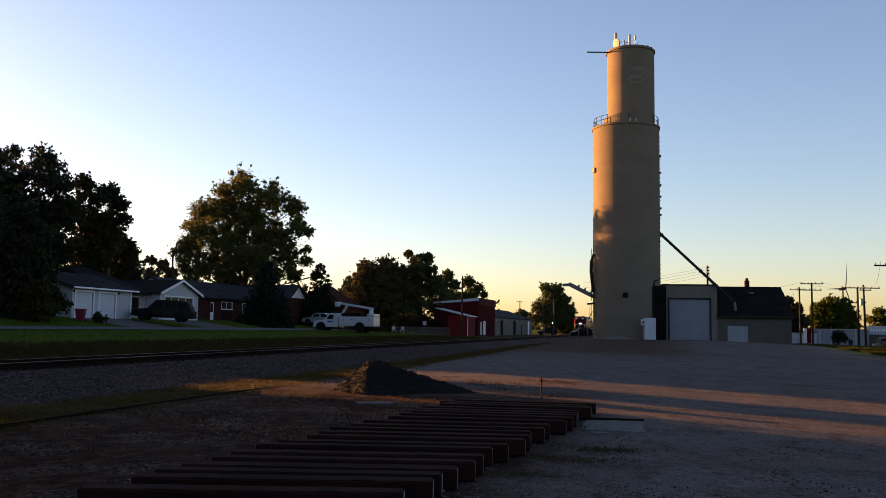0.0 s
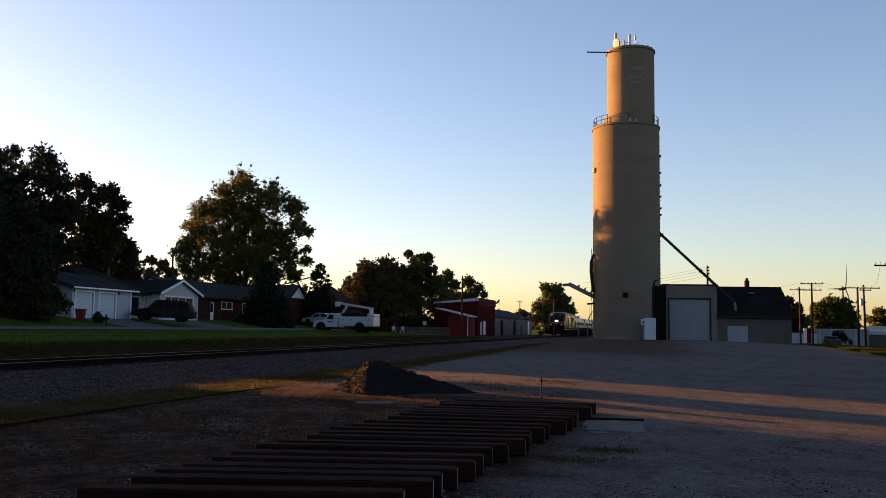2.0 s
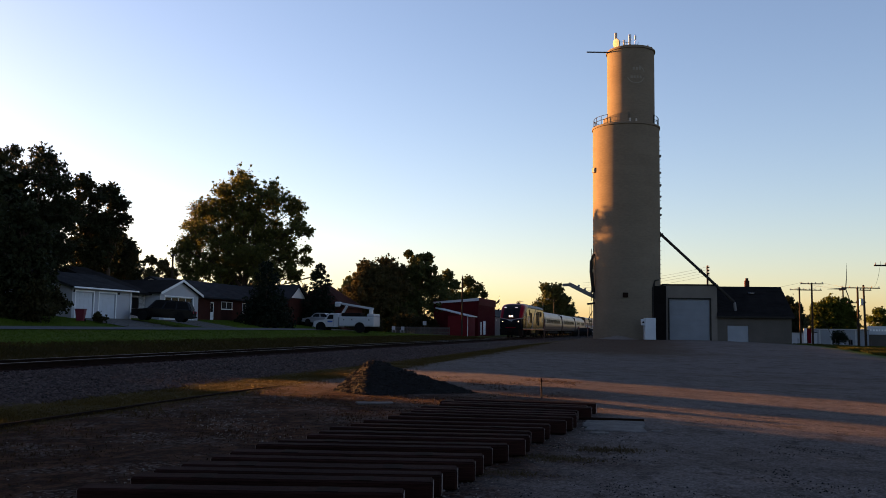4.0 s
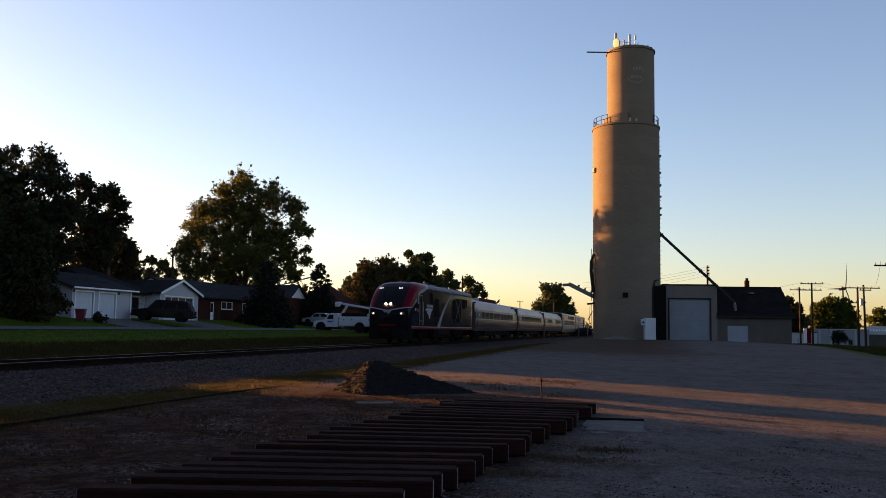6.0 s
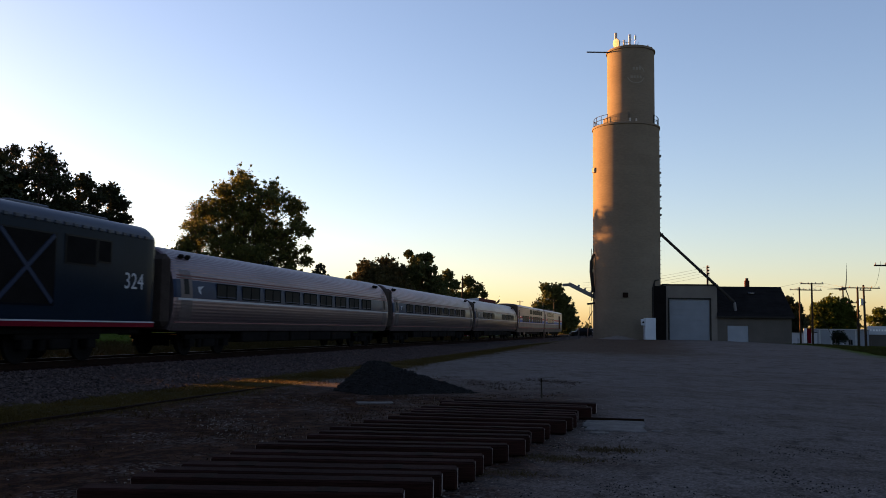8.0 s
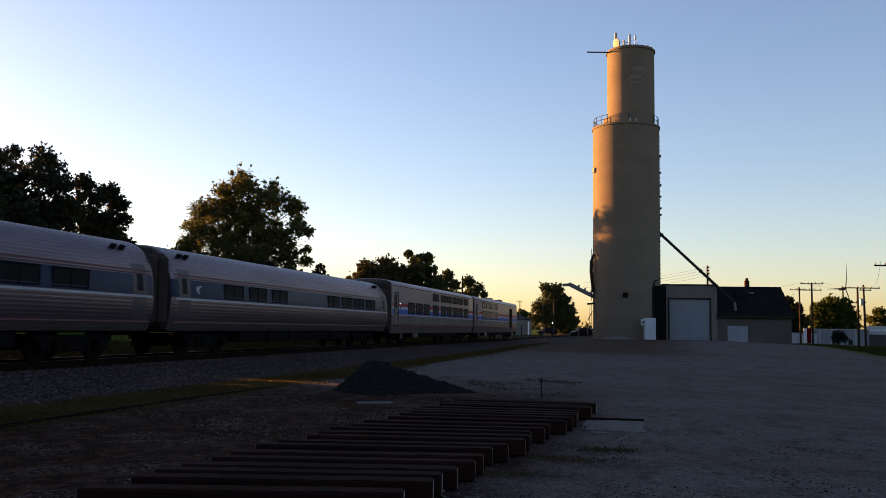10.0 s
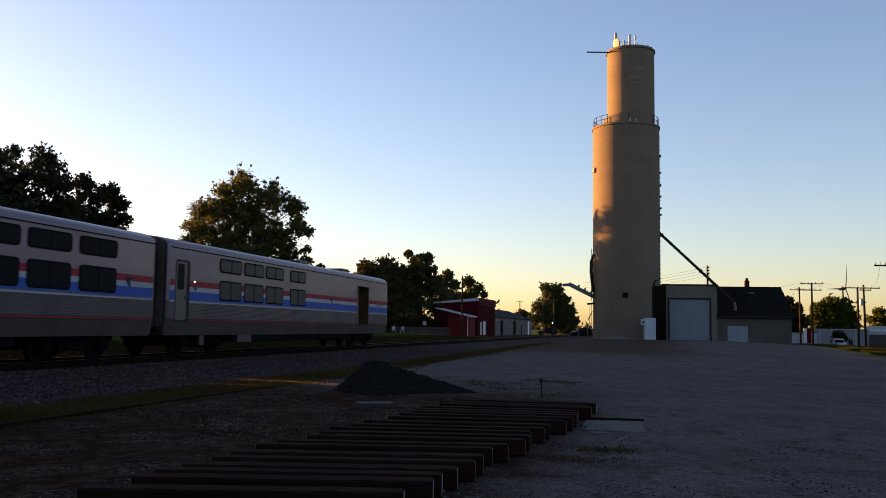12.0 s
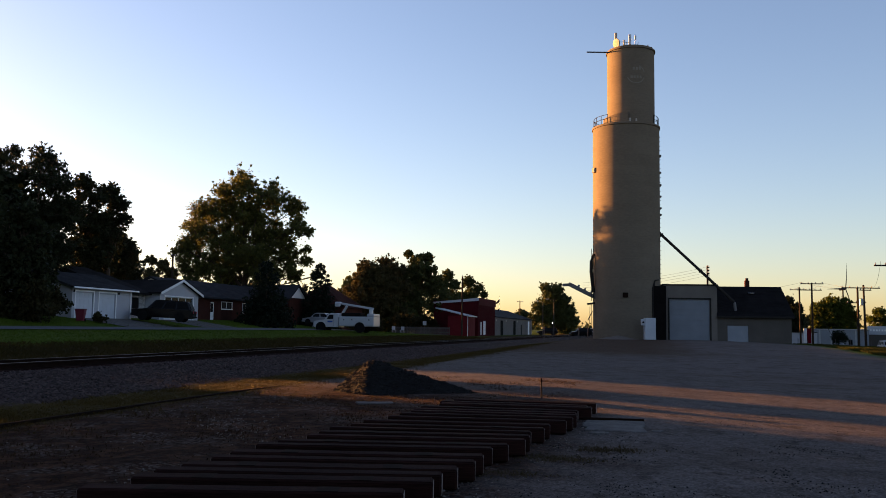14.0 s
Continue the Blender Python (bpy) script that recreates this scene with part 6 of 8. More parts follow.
def build_sleeper(offset, low, high, label, last=False):
    """A tall slab-sided sleeping car with one or two rows of windows."""
    car = thing("sleeping_car", car_pose(0, offset), label, "sleeping car", "sleeping cars of the train")
    half, zb, zs, zt = 1.58, 0.72, 3.72, 4.16
    half_ring = [(-half + 0.10, zb), (-half + 0.02, zb + 0.5), (-half, 1.3)] + [(-half - (0.003 if i % 2 else 0), 1.3 + 0.55 * i / 22) for i in range(1, 22)] + [(-half, 1.9), (-half, 2.7), (-half + 0.01, zs)]
    arc = [(-half + 0.01 + (half - 0.01) * (1 - math.cos(math.pi / 2 * i / 12) ** 0.8), zs + (zt - zs) * math.sin(math.pi / 2 * i / 12) ** 0.7) for i in range(1, 13)]
    sec = half_ring + arc
    sec = sec + [(-y, z) for y, z in reversed(sec[:-1])]
    L0, L1 = 0.35, 25.6

    def ring(x, k):
        return [(x, y * k, 2.0 + (z - 2.0) * (0.5 + 0.5 * k)) for y, z in sec]
    xs = [L0, L0 + 0.05, L0 + 0.15, 6, 13, 19.0, 23.0, L1 - 0.15, L1 - 0.05, L1]
    if last:
        xs = [L0, L0 + 0.05, L0 + 0.15, 6, 13, 19.85, 21.85, 23.0, L1 - 0.3, L1 - 0.1, L1]
    ks = [0.97, 0.99] + [1.0] * (len(xs) - 4) + [0.985, 0.95]

    def rule(c):
        x, y, z = c
        if last and 19.85 < x < 21.85 and y < -1.4 and 1.25 < z < 3.36:
            return "hole"
        return "roof" if z > zs else ("skirt" if z < 1.9 else "shell")
    if last:
        # rows of the section at the sill and head of the open door
        sec2 = []
        for p, q in zip(sec, sec[1:]):
            sec2.append(p)
            if p[0] < -1 and q[0] < -1:
                for zz in (1.25, 3.36):
                    if min(p[1], q[1]) < zz < max(p[1], q[1]):
                        f = (zz - p[1]) / (q[1] - p[1])
                        sec2.append((p[0] + f * (q[0] - p[0]), zz))
        sec2.append(sec[-1])
        sec = sec2
    pieces = grid_split([ring(x, k) for x, k in zip(xs, ks)], rule)
    part("shell", pieces["shell"], M["stainless"], car, "smooth stainless steel side", smooth=True)
    part("skirt", pieces["skirt"], M["brown_grey"], car, "fluted lower side, darkened by colour like mirrored ground")
    part("roof", pieces["roof"], M["stainless"], car, "rounded stainless roof", smooth=True)
    part("gutter", Geo().box(L0 + 0.15, L1 - 0.15, -half - 0.015, -half + 0.02, zs + 0.0, zs + 0.03), M["under"], car, "dark gutter line")
    for r in (ring(L0, 0.97), ring(L1, 0.95)):
        part("end_wall", Geo().add(r, [tuple(range(len(r)))]), M["brown_grey"], car)
    part("gangway", Geo().box(-0.05, 0.4, -0.85, 0.85, 1.0, 3.75, 0.04), M["diaphragm"], car, "dark rubber gangway")
    part("gangway", Geo().box(25.55, 25.95, -0.75, 0.75, 1.0, 3.5, 0.04), M["diaphragm"], car, "dark rubber gangway")
    if not last:
        part("end_collar", Geo().box(25.6, 25.95, -1.4, 1.4, 0.9, 3.8, 0.1), M["diaphragm"], car, "dark end collar")
    part("front_collar", Geo().box(0.0, 0.35, -1.5, 1.5, 0.9, 3.95, 0.12), M["diaphragm"], car, "dark end collar")
    Y = -half - 0.012
    spans = [(L0 + 0.16, 0.78), (1.8, 19.8), (21.9, L1 - 0.16)] if last else [(L0 + 0.16, 0.78), (1.8, L1 - 0.16)]
    for nm, z0, z1, mt, lab in (("red_stripe", 2.43, 2.64, "stripe_red", "broad faded red stripe"), ("white_stripe", 2.262, 2.428, "white_paint", "broad white stripe"), ("blue_stripe", 1.95, 2.26, "stripe_blue", "broad blue stripe"), ("white_line", 1.87, 1.915, "white_paint", "thin white line"), ("red_sill_line", 1.235, 1.275, "stripe_red", "thin red line")):
        for k, (x0, x1) in enumerate(spans):
            part(nm, Geo().box(x0, x1, Y, Y + 0.03, z0, z1), M[mt], car, lab)
        part(nm, Geo().box(L0 + 0.16, L1 - 0.16, -Y - 0.03, -Y, z0, z1), M[mt], car, lab)
    for x in low:
        rounded_window(car, x, x + 1.7, 2.07, 2.72, Y - 0.002, "grey_pane" if last else "tint")
    for x in high:
        rounded_window(car, x, x + 1.7, 3.13, 3.56, Y - 0.002, "grey_pane" if last else "tint")
    # flat dark plate round the door stands in for the shade of a recess
    part("recess_shade_plate", Geo().prism(rounded_outline(0.84, 1.78, 1.2, 3.34, 0.16), 0.02, Matrix.Translation((0, Y - 0.002, 0))), M["diaphragm"], car, "flat dark rounded plate for the shaded door recess")
    d = part("side_door", Geo().prism(rounded_outline(0.86, 1.56, 1.24, 3.28, 0.1), 0.012, Matrix.Translation((0, Y - 0.008, 0))), M["door_cream"], car, "beige entrance door on a dark recess plate")
    part("door_window", Geo().prism(rounded_outline(0.94, 1.4, 2.3, 3.2, 0.1), 0.008, Matrix.Translation((0, Y - 0.012, 0))), M["tint"], d)
    part("door_handle", Geo().box(1.42, 1.48, Y - 0.03, Y - 0.008, 1.95, 2.1, 0.008), M["diaphragm"], d, "dark door handle")
    part("marker_lamp", Geo().tube((2.1, Y - 0.03, 2.62), (2.1, Y, 2.62), 0.026, n=10), M["tail_lamp"], car, "small lit marker lamp")
    part("round_plate", Geo().tube((2.18, Y - 0.02, 2.4), (2.18, Y, 2.4), 0.1, n=14), M["brown_grey"], car, "small round plate")
    if last:
        # open baggage door with a dim vestibule behind it
        dim = material("dim_brown_vestibule", (0.12, 0.06, 0.03), 0.7, scale=2, fine=14)
        part("vestibule_back", Geo().box(19.75, 21.95, -0.32, -0.28, 1.15, 3.45), dim, car, "dim brown vestibule wall")
        part("vestibule_side", Geo().box(19.75, 19.8, -1.56, -0.32, 1.15, 3.45), dim, car, "dim brown vestibule wall")
        part("vestibule_side", Geo().box(21.9, 21.95, -1.56, -0.32, 1.15, 3.45), dim, car, "dim brown vestibule wall")
        part("vestibule_floor", Geo().box(19.8, 21.9, -1.56, -0.32, 1.18, 1.24), dim, car)
        part("vestibule_ceiling", Geo().box(19.8, 21.9, -1.56, -0.32, 3.37, 3.42), dim, car)
        lf = part("open_door", Geo().box(0, 0.82, -0.03, 0.03, 1.26, 3.35, 0.01), M["door_cream"], car, "half-open beige door leaf", m=pose(19.87, -1.5, 0, 0, 0, 10))
        part("door_window", Geo().box(0.16, 0.6, -0.04, -0.031, 2.3, 3.2), M["tint"], lf)
        part("door_edge", Geo().box(19.8, 19.86, Y - 0.01, Y + 0.04, 1.2, 3.42).box(21.84, 21.9, Y - 0.01, Y + 0.04, 1.2, 3.42).box(19.86, 21.84, Y - 0.01, Y + 0.04, 3.36, 3.42), M["stainless"], car, "door surround")
        for x in (14.1, 20.2):
            part("roof_box", Geo().box(x, x + 1.1, -0.55, 0.55, 4.05, 4.36, 0.04), M["brown_grey"], car, "low roof box")
        part("rear_hoses", Geo().path([(25.7, -0.4, 0.9), (26.0, -0.4, 0.6), (25.9, -0.3, 0.45)], 0.03), M["black"], car)
        plate = Geo()
        for i in range(7):
            plate.box(23.2 + 0.16 * i, 23.31 + 0.16 * i, Y - 0.006, Y, 2.32, 2.385)
        part("name_bars", plate, M["brown_grey"], car, "small dark bars in place of a car name")
    part("wing_emblem", Geo().prism([(0, 0.14), (0.5, 0.18), (0.24, 0.02), (0.3, -0.2), (0.08, -0.06)], 0.012, pose(15.7 if last else 23.9, Y - 0.01, 2.4)), M["band_blue"], car, "small blue wing emblem")
    part("underfloor_box", Geo().box(5.6, 19.4, -1.42, 1.42, 0.43, 0.78, 0.05), M["under"], car, "dark underfloor boxes")
    part("bright_box", Geo().box(5.9, 7.1, -1.45, -1.40, 0.42, 0.8, 0.02), M["brown_grey"], car, "bare steel box under the floor")
    part("bright_box", Geo().box(2.9, 3.2, -1.45, -1.35, 0.35, 0.75, 0.02), M["brown_grey"], car, "bare steel box under the floor")
    part("underframe", Geo().box(0.8, 25.3, -1.2, 1.2, 0.7, 0.95), M["under"], car)
    w = bpy.data.meshes.get("coach_wheel") or wheel_mesh(0.457).mesh("coach_wheel", M["under"])
    bogie(car, 3.6, 2.6, 0.457, 0.56, w)
    bogie(car, 22.3, 2.6, 0.457, 0.56, w)
    part("coupler", Geo().box(-0.2, 1.0, -0.1, 0.1, 0.72, 0.95, 0.03).box(25.0, 26.1, -0.1, 0.1, 0.72, 0.95, 0.03), M["under"], car)
    TRAIN.append((car, offset))
    return car


def build_train():
    build_loco()
    nine = [3.55 + 2.105 * i for i in range(9)]
    build_coach(21.8, nine, "round-sided stainless steel coach with a blue window band")
    build_coach(47.8, nine, "round-sided stainless steel coach with a blue window band")
    build_coach(73.8, [4.3, 6.45, 8.62, 15.28, 17.3, 19.25, 21.3], "stainless steel cafe coach with a long blank window band")
    rows = [4.03, 6.07, 8.1, 10.8, 13.32, 15.36, 17.42, 19.5, 21.66]
    build_sleeper(99.8, rows, rows[3:], "tall stainless dining car with red, white and blue stripes")
    build_sleeper(125.8, rows[:3] + [10.65], rows[:3] + [10.65], "tall stainless baggage dormitory car with an open side door", last=True)


# ================= houses across the street =================
def wall_with_openings(g, length, height, thick, openings, z0=-0.8):
    """A wall along x at y 0..thick with openings (x0, x1, z0, z1)."""
    x = 0.0
    for a, b, lo, hi in sorted(openings):
        g.box(x, a, 0, thick, z0, height)
        if lo > z0:
            g.box(a, b, 0, thick, z0, lo)
        g.box(a, b, 0, thick, hi, height)
        x = b
    g.box(x, length, 0, thick, z0, height)
    return g


def siding(parent, length, height, z0, openings, mat):
    """Lap boards on a front wall."""
    g = Geo()
    z = z0
    while z < height - 0.05:
        cuts = [(a - 0.06, b + 0.06) for a, b, lo, hi in sorted(openings) if lo < z + 0.1 < hi]
        x = 0.0
        for a, b in cuts + [(length, length)]:
            if a > x + 0.02:
                g.add([(x, -0.022, z), (a, -0.022, z), (a, -0.004, z + 0.18), (x, -0.004, z + 0.18), (x, 0, z), (a, 0, z)], [(0, 1, 2, 3), (4, 5, 1, 0)])
            x = b
        z += 0.18
    return part("lap_siding", g, mat, parent)


def gable_roof(L, D, eave, ridge, over, axis="x", thick=0.16):
    g = Geo()
    if axis == "x":
        for side in (0, 1):
            y0, y1 = (-over, D / 2) if side == 0 else (D + over, D / 2)
            zlo = eave - over * (ridge - eave) / (D / 2)
            a, b, c, d = (-over, y0, zlo), (L + over, y0, zlo), (L + over, y1, ridge), (-over, y1, ridge)
            vs = [a, b, c, d] + [(p[0], p[1], p[2] + thick) for p in (a, b, c, d)]
            g.add(vs, [(0, 1, 2, 3), (7, 6, 5, 4), (0, 4, 5, 1), (1, 5, 6, 2), (2, 6, 7, 3), (3, 7, 4, 0)])
    else:
        for side in (0, 1):
            x0, x1 = (-over, L / 2) if side == 0 else (L + over, L / 2)
            zlo = eave - over * (ridge - eave) / (L / 2)
            a, b, c, d = (x0, -over, zlo), (x0, D + over, zlo), (x1, D + over, ridge), (x1, -over, ridge)
            vs = [a, b, c, d] + [(p[0], p[1], p[2] + thick) for p in (a, b, c, d)]
            g.add(vs, [(0, 1, 2, 3), (7, 6, 5, 4), (0, 4, 5, 1), (1, 5, 6, 2), (2, 6, 7, 3), (3, 7, 4, 0)])
    return g


def gable_fill(L, D, eave, ridge, axis, t=0.2):
    """The two triangles of wall under a gable roof."""
    out = []
    if axis == "x":
        for x in (0, L - t):
            out.append(Geo().add([(x, 0, eave), (x, D, eave), (x, D / 2, ridge), (x + t, 0, eave), (x + t, D, eave), (x + t, D / 2, ridge)], [(0, 2, 1), (3, 4, 5), (0, 1, 4, 3), (1, 2, 5, 4), (2, 0, 3, 5)]))
    else:
        for y in (0, D - t):
            out.append(Geo().add([(0, y, eave), (L, y, eave), (L / 2, y, ridge), (0, y + t, eave), (L, y + t, eave), (L / 2, y + t, ridge)], [(0, 1, 2), (3, 5, 4), (0, 3, 4, 1), (1, 4, 5, 2), (2, 5, 3, 0)]))
    return out


def courses(parent, L, D, eave, ridge, over, mat, step_len=0.3):
    """Shingle courses on the street-side slope of a roof with its ridge along x."""
    g = Geo()
    rise = (ridge - eave) / (D / 2)
    n = int((D / 2 + over) / step_len)
    rnd = random.Random(int(L * 10))
    for i in range(n):
        ya, yb = -over + i * step_len, -over + (i + 1) * step_len
        za, zb = eave + ya * rise + 0.165, eave + yb * rise + 0.165
        x = -over
        while x < L + over:
            e = min(L + over, x + rnd.uniform(0.8, 1.3))
            t = 0.02 + rnd.uniform(0, 0.012)
            g.add([(x + 0.004, ya, za + t), (e - 0.004, ya, za + t), (e - 0.004, yb, zb + 0.004), (x + 0.004, yb, zb + 0.004), (x + 0.004, ya, za - 0.01), (e - 0.004, ya, za - 0.01)], [(0, 1, 2, 3), (4, 5, 1, 0)])
            x = e
    return tagged(part("shingles", g, mat, parent), kind="stuff")


def garage_door(house, x0, x1, h, glazed=False):
    d = part("garage_door", Geo().box(x0 + 0.003, x1 - 0.003, 0.10, 0.14, -0.3, h - 0.003), M["white_door"], house, "white panelled garage door, closed")
    rows, cols = 4, 4
    for i in range(rows):
        for j in range(cols):
            w, k = (x1 - x0) / cols, h / rows
            top = glazed and i == rows - 1
            part("pane" if top else "panel", Geo().box(x0 + j * w + 0.07, x0 + (j + 1) * w - 0.07, 0.085, 0.098, i * k + 0.07, (i + 1) * k - 0.07, 0.006), M["glass" if top else "white_door"], d)
    part("frame", Geo().box(x0 - 0.12, x0, -0.05, -0.01, -0.3, h + 0.12).box(x1, x1 + 0.12, -0.05, -0.01, -0.3, h + 0.12).box(x0, x1, -0.05, -0.01, h, h + 0.12), M["trim"], d, "white door trim")
    return d


def house_window(house, x0, x1, z0, z1):
    w = part("window", Geo().box(x0, x1, 0.08, 0.1, z0, z1), M["tint"], house, "dark window with a white frame")
    part("frame", Geo().box(x0 - 0.07, x0, -0.04, 0.07, z0 - 0.07, z1 + 0.07).box(x1, x1 + 0.07, -0.04, 0.07, z0 - 0.07, z1 + 0.07).box(x0, x1, -0.04, 0.07, z1, z1 + 0.07).box((x0 + x1) / 2 - 0.025, (x0 + x1) / 2 + 0.025, 0.04, 0.075, z0, z1), M["trim"], w, "white frame")
    part("sill", Geo().box(x0 - 0.1, x1 + 0.1, -0.08, 0.07, z0 - 0.12, z0 - 0.003), M["trim"], w)


def street_front(z0):
    """Poses for houses whose front runs along the street."""
    def at(s, r):
        p = ORIGIN + ALONG * s + ACROSS * r
        return pose(p.x, p.y, z0, 0, 0, TURN)
    return at


def build_houses():
    at = street_front(2.05)
    # white two-door garage
    L, D, E, R = 8.7, 8.6, 2.5, 3.85
    g = thing("garage", at(64.5, 30.0), "white sided garage with two closed doors and a grey roof", "garage")
    doors = [(0.45, 2.89, -0.8, 2.13), (3.7, 6.14, -0.8, 2.13)]
    part("front_wall", wall_with_openings(Geo(), L, E, 0.2, doors), M["white_wall"], g, "white sided wall")
    siding(g, L, E, 0.05, doors, M["white_wall"])
    part("side_walls", Geo().box(0, 0.2, 0.2, D, -0.8, E).box(L - 0.2, L, 0.2, D, -0.8, E).box(0.2, L - 0.2, D - 0.2, D, -0.8, E), M["white_wall"], g)
    for fill in gable_fill(L, D, E, R, "x"):
        part("gable_end", fill, M["white_wall"], g)
    rf = part("roof", gable_roof(L, D, E, R, 0.4), M["roof_grey"], g, "grey shingle roof")
    courses(rf, L, D, E, R, 0.4, M["roof_grey"])
    part("gutter", Geo().box(-0.4, L + 0.4, -0.52, -0.4, E - 0.14, E + 0.0, 0.02), M["trim"], g, "white gutter")
    part("downpipe", Geo().box(8.35, 8.45, -0.12, -0.03, -0.1, E - 0.1, 0.02), M["trim"], g)
    for a, b, _, h in doors:
        garage_door(g, a, b, h)
    part("wall_lamp", Geo().box(0.1, 0.22, -0.15, -0.02, 2.05, 2.25, 0.02), M["dark_steel"], g)
    part("wall_lamp", Geo().box(6.45, 6.57, -0.15, -0.02, 2.05, 2.25, 0.02), M["dark_steel"], g)
    # linked house with a gabled garage
    h = thing("house", at(73.3, 30.0), "white house with a gabled garage and dark roof", "house")
    part("link_wall", wall_with_openings(Geo(), 4.6, 2.45, 0.2, [(0.6, 1.5, 0, 2.05), (2.2, 3.6, 0.9, 2.0)]).mesh("link_wall", material("patchy_stone_wall", (0.5, 0.48, 0.46), 0.9, dark=(0.10, 0.08, 0.075), scale=2.5, fine=9, bump=0.3)), None, h, "patchy pale stone wall", m=pose(0, 1.6, 0))
    part("link_door", Geo().box(0.61, 1.49, 1.7, 1.75, 0, 2.04), M["trim"], h, "white door")
    part("link_window", Geo().box(2.21, 3.59, 1.68, 1.7, 0.91, 1.99), M["tint"], h)
    part("link_roof", Geo().add([(-0.3, 0.9, 2.45), (5.0, 0.9, 2.45), (5.0, 7.0, 4.6), (-0.3, 7.0, 4.6), (-0.3, 0.9, 2.3), (5.0, 0.9, 2.3), (5.0, 7.0, 4.4), (-0.3, 7.0, 4.4)], [(0, 1, 2, 3), (4, 7, 6, 5), (0, 4, 5, 1), (1, 5, 6, 2), (3, 2, 6, 7), (0, 3, 7, 4)]), M["shingle"], h, "dark shingle roof")
    part("back_roof", Geo().add([(0.2, 3.4, 3.1), (5, 3.4, 3.1), (4.2, 8.0, 5.0), (1.2, 8.0, 5.0), (0.2, 13, 3.1), (5, 13, 3.1)], [(0, 1, 2, 3), (3, 2, 5, 4), (1, 5, 2), (0, 3, 4)]), M["shingle"], h, "dark roof behind")
    part("back_walls", Geo().box(0.5, 4.6, 3.9, 12.6, -0.8, 3.2), M["white_wall"], h)
    L2, D2, E2, R2 = 7.5, 9.0, 2.55, 3.85
    gm = pose(4.7, 0, 0)
    op = [(0.9, 6.4, -0.8, 2.2)]
    gw = wall_with_openings(Geo(), L2, E2, 0.2, op)
    part("gable_wall", gw, M["white_wall"], h, "grey-white sided gable wall", m=gm)
    for x in (0, L2 - 0.2):
        part("gable_side", Geo().box(x, x + 0.2, 0.2, D2, -0.8, E2), M["white_wall"], h, m=gm)
    for fill in gable_fill(L2, D2, E2, R2, "y"):
        part("gable_top", fill, M["white_wall"], h, m=gm)
    part("gable_roof", gable_roof(L2, D2, E2, R2, 0.35, "y"), M["shingle"], h, "dark roof", m=gm)
    rake = Geo()
    for x0, x1 in ((-0.4, L2 / 2), (L2 + 0.4, L2 / 2)):
        z0 = E2 - 0.4 * (R2 - E2) / (L2 / 2)
        rake.add([(x0, -0.42, z0 - 0.06), (x1, -0.42, R2 - 0.06), (x1, -0.42, R2 + 0.18), (x0, -0.42, z0 + 0.18), (x0, -0.36, z0 - 0.06), (x1, -0.36, R2 - 0.06), (x1, -0.36, R2 + 0.18), (x0, -0.36, z0 + 0.18)], [(0, 1, 2, 3), (7, 6, 5, 4), (0, 4, 5, 1), (3, 2, 6, 7)])
    part("rake_board", rake, M["trim"], h, "white rake boards", m=gm)
    garage_door(h, 5.6, 11.1, 2.2, True)
    # brick ranch house
    b = thing("house", at(86.2, 31.6), "long low brick house with a grey roof and white door", "house")
    L3, D3, E3, R3 = 25.0, 9.0, 2.6, 4.5
    ops = [(5.0, 5.95, -0.2, 2.05), (7.6, 10.2, 1.35, 2.1), (13, 15, 1.0, 2.1)]
    part("front_wall", wall_with_openings(Geo(), L3, E3, 0.25, ops), M["brick"], b, "red-brown brick wall")
    part("side_walls", Geo().box(0, 0.25, 0.25, D3, -0.8, E3).box(L3 - 0.25, L3, 0.25, D3, -0.8, E3).box(0.25, L3 - 0.25, D3 - 0.25, D3, -0.8, E3), M["brick"], b)
    for fill in gable_fill(L3, D3, E3, R3, "x"):
        part("gable_end", fill, M["trim"], b)
    rf = part("roof", gable_roof(L3, D3, E3, R3, 0.5), M["roof_grey"], b, "grey shingle roof")
    courses(rf, L3, D3, E3, R3, 0.5, M["roof_grey"], 0.4)
    d = part("front_door", Geo().box(5.003, 5.947, 0.1, 0.15, -0.2, 2.047), M["trim"], b, "white storm door")
    part("door_pane", Geo().box(5.2, 5.75, 0.08, 0.098, 0.9, 1.9), M["tint"], d)
    for x0, x1, z0, z1 in ops[1:]:
        house_window(b, x0, x1, z0, z1)
    # brick house with a white gable further on
    w = thing("house", street_front(1.75)(111.8, 30.9), "brick house with a white gable", "house")
    part("wall_shell", Geo().box(0, 5.6, 0, 8, -0.8, 3.6), M["brick"], w, "brick walls")
    for fill in gable_fill(5.6, 8, 3.6, 5.3, "y"):
        part("gable_top", fill, M["trim"], w, "white gable")
    part("roof", gable_roof(5.6, 8, 3.6, 5.3, 0.3, "y"), M["roof_grey"], w, "grey roof")
    # brown-roofed house
    w = thing("house", street_front(1.0)(127.5, 29.0), "house with a brown hipped roof half hidden by trees", "house")
    part("wall_shell", Geo().box(0, 9.5, 0, 9, -0.8, 3.4), M["brick"], w)
    part("roof", Geo().add([(-0.5, -0.5, 3.4), (10, -0.5, 3.4), (10, 9.5, 3.4), (-0.5, 9.5, 3.4), (3.5, 4.5, 7.2), (6, 4.5, 7.2)], [(0, 1, 5, 4), (1, 2, 5), (2, 3, 4, 5), (3, 0, 4), (0, 3, 2, 1)]), M["roof_brown"], w, "brown hipped roof")
    # street and drives
    st = Geo()
    ss = [-80 + 6 * i for i in range(36)]
    vs = []
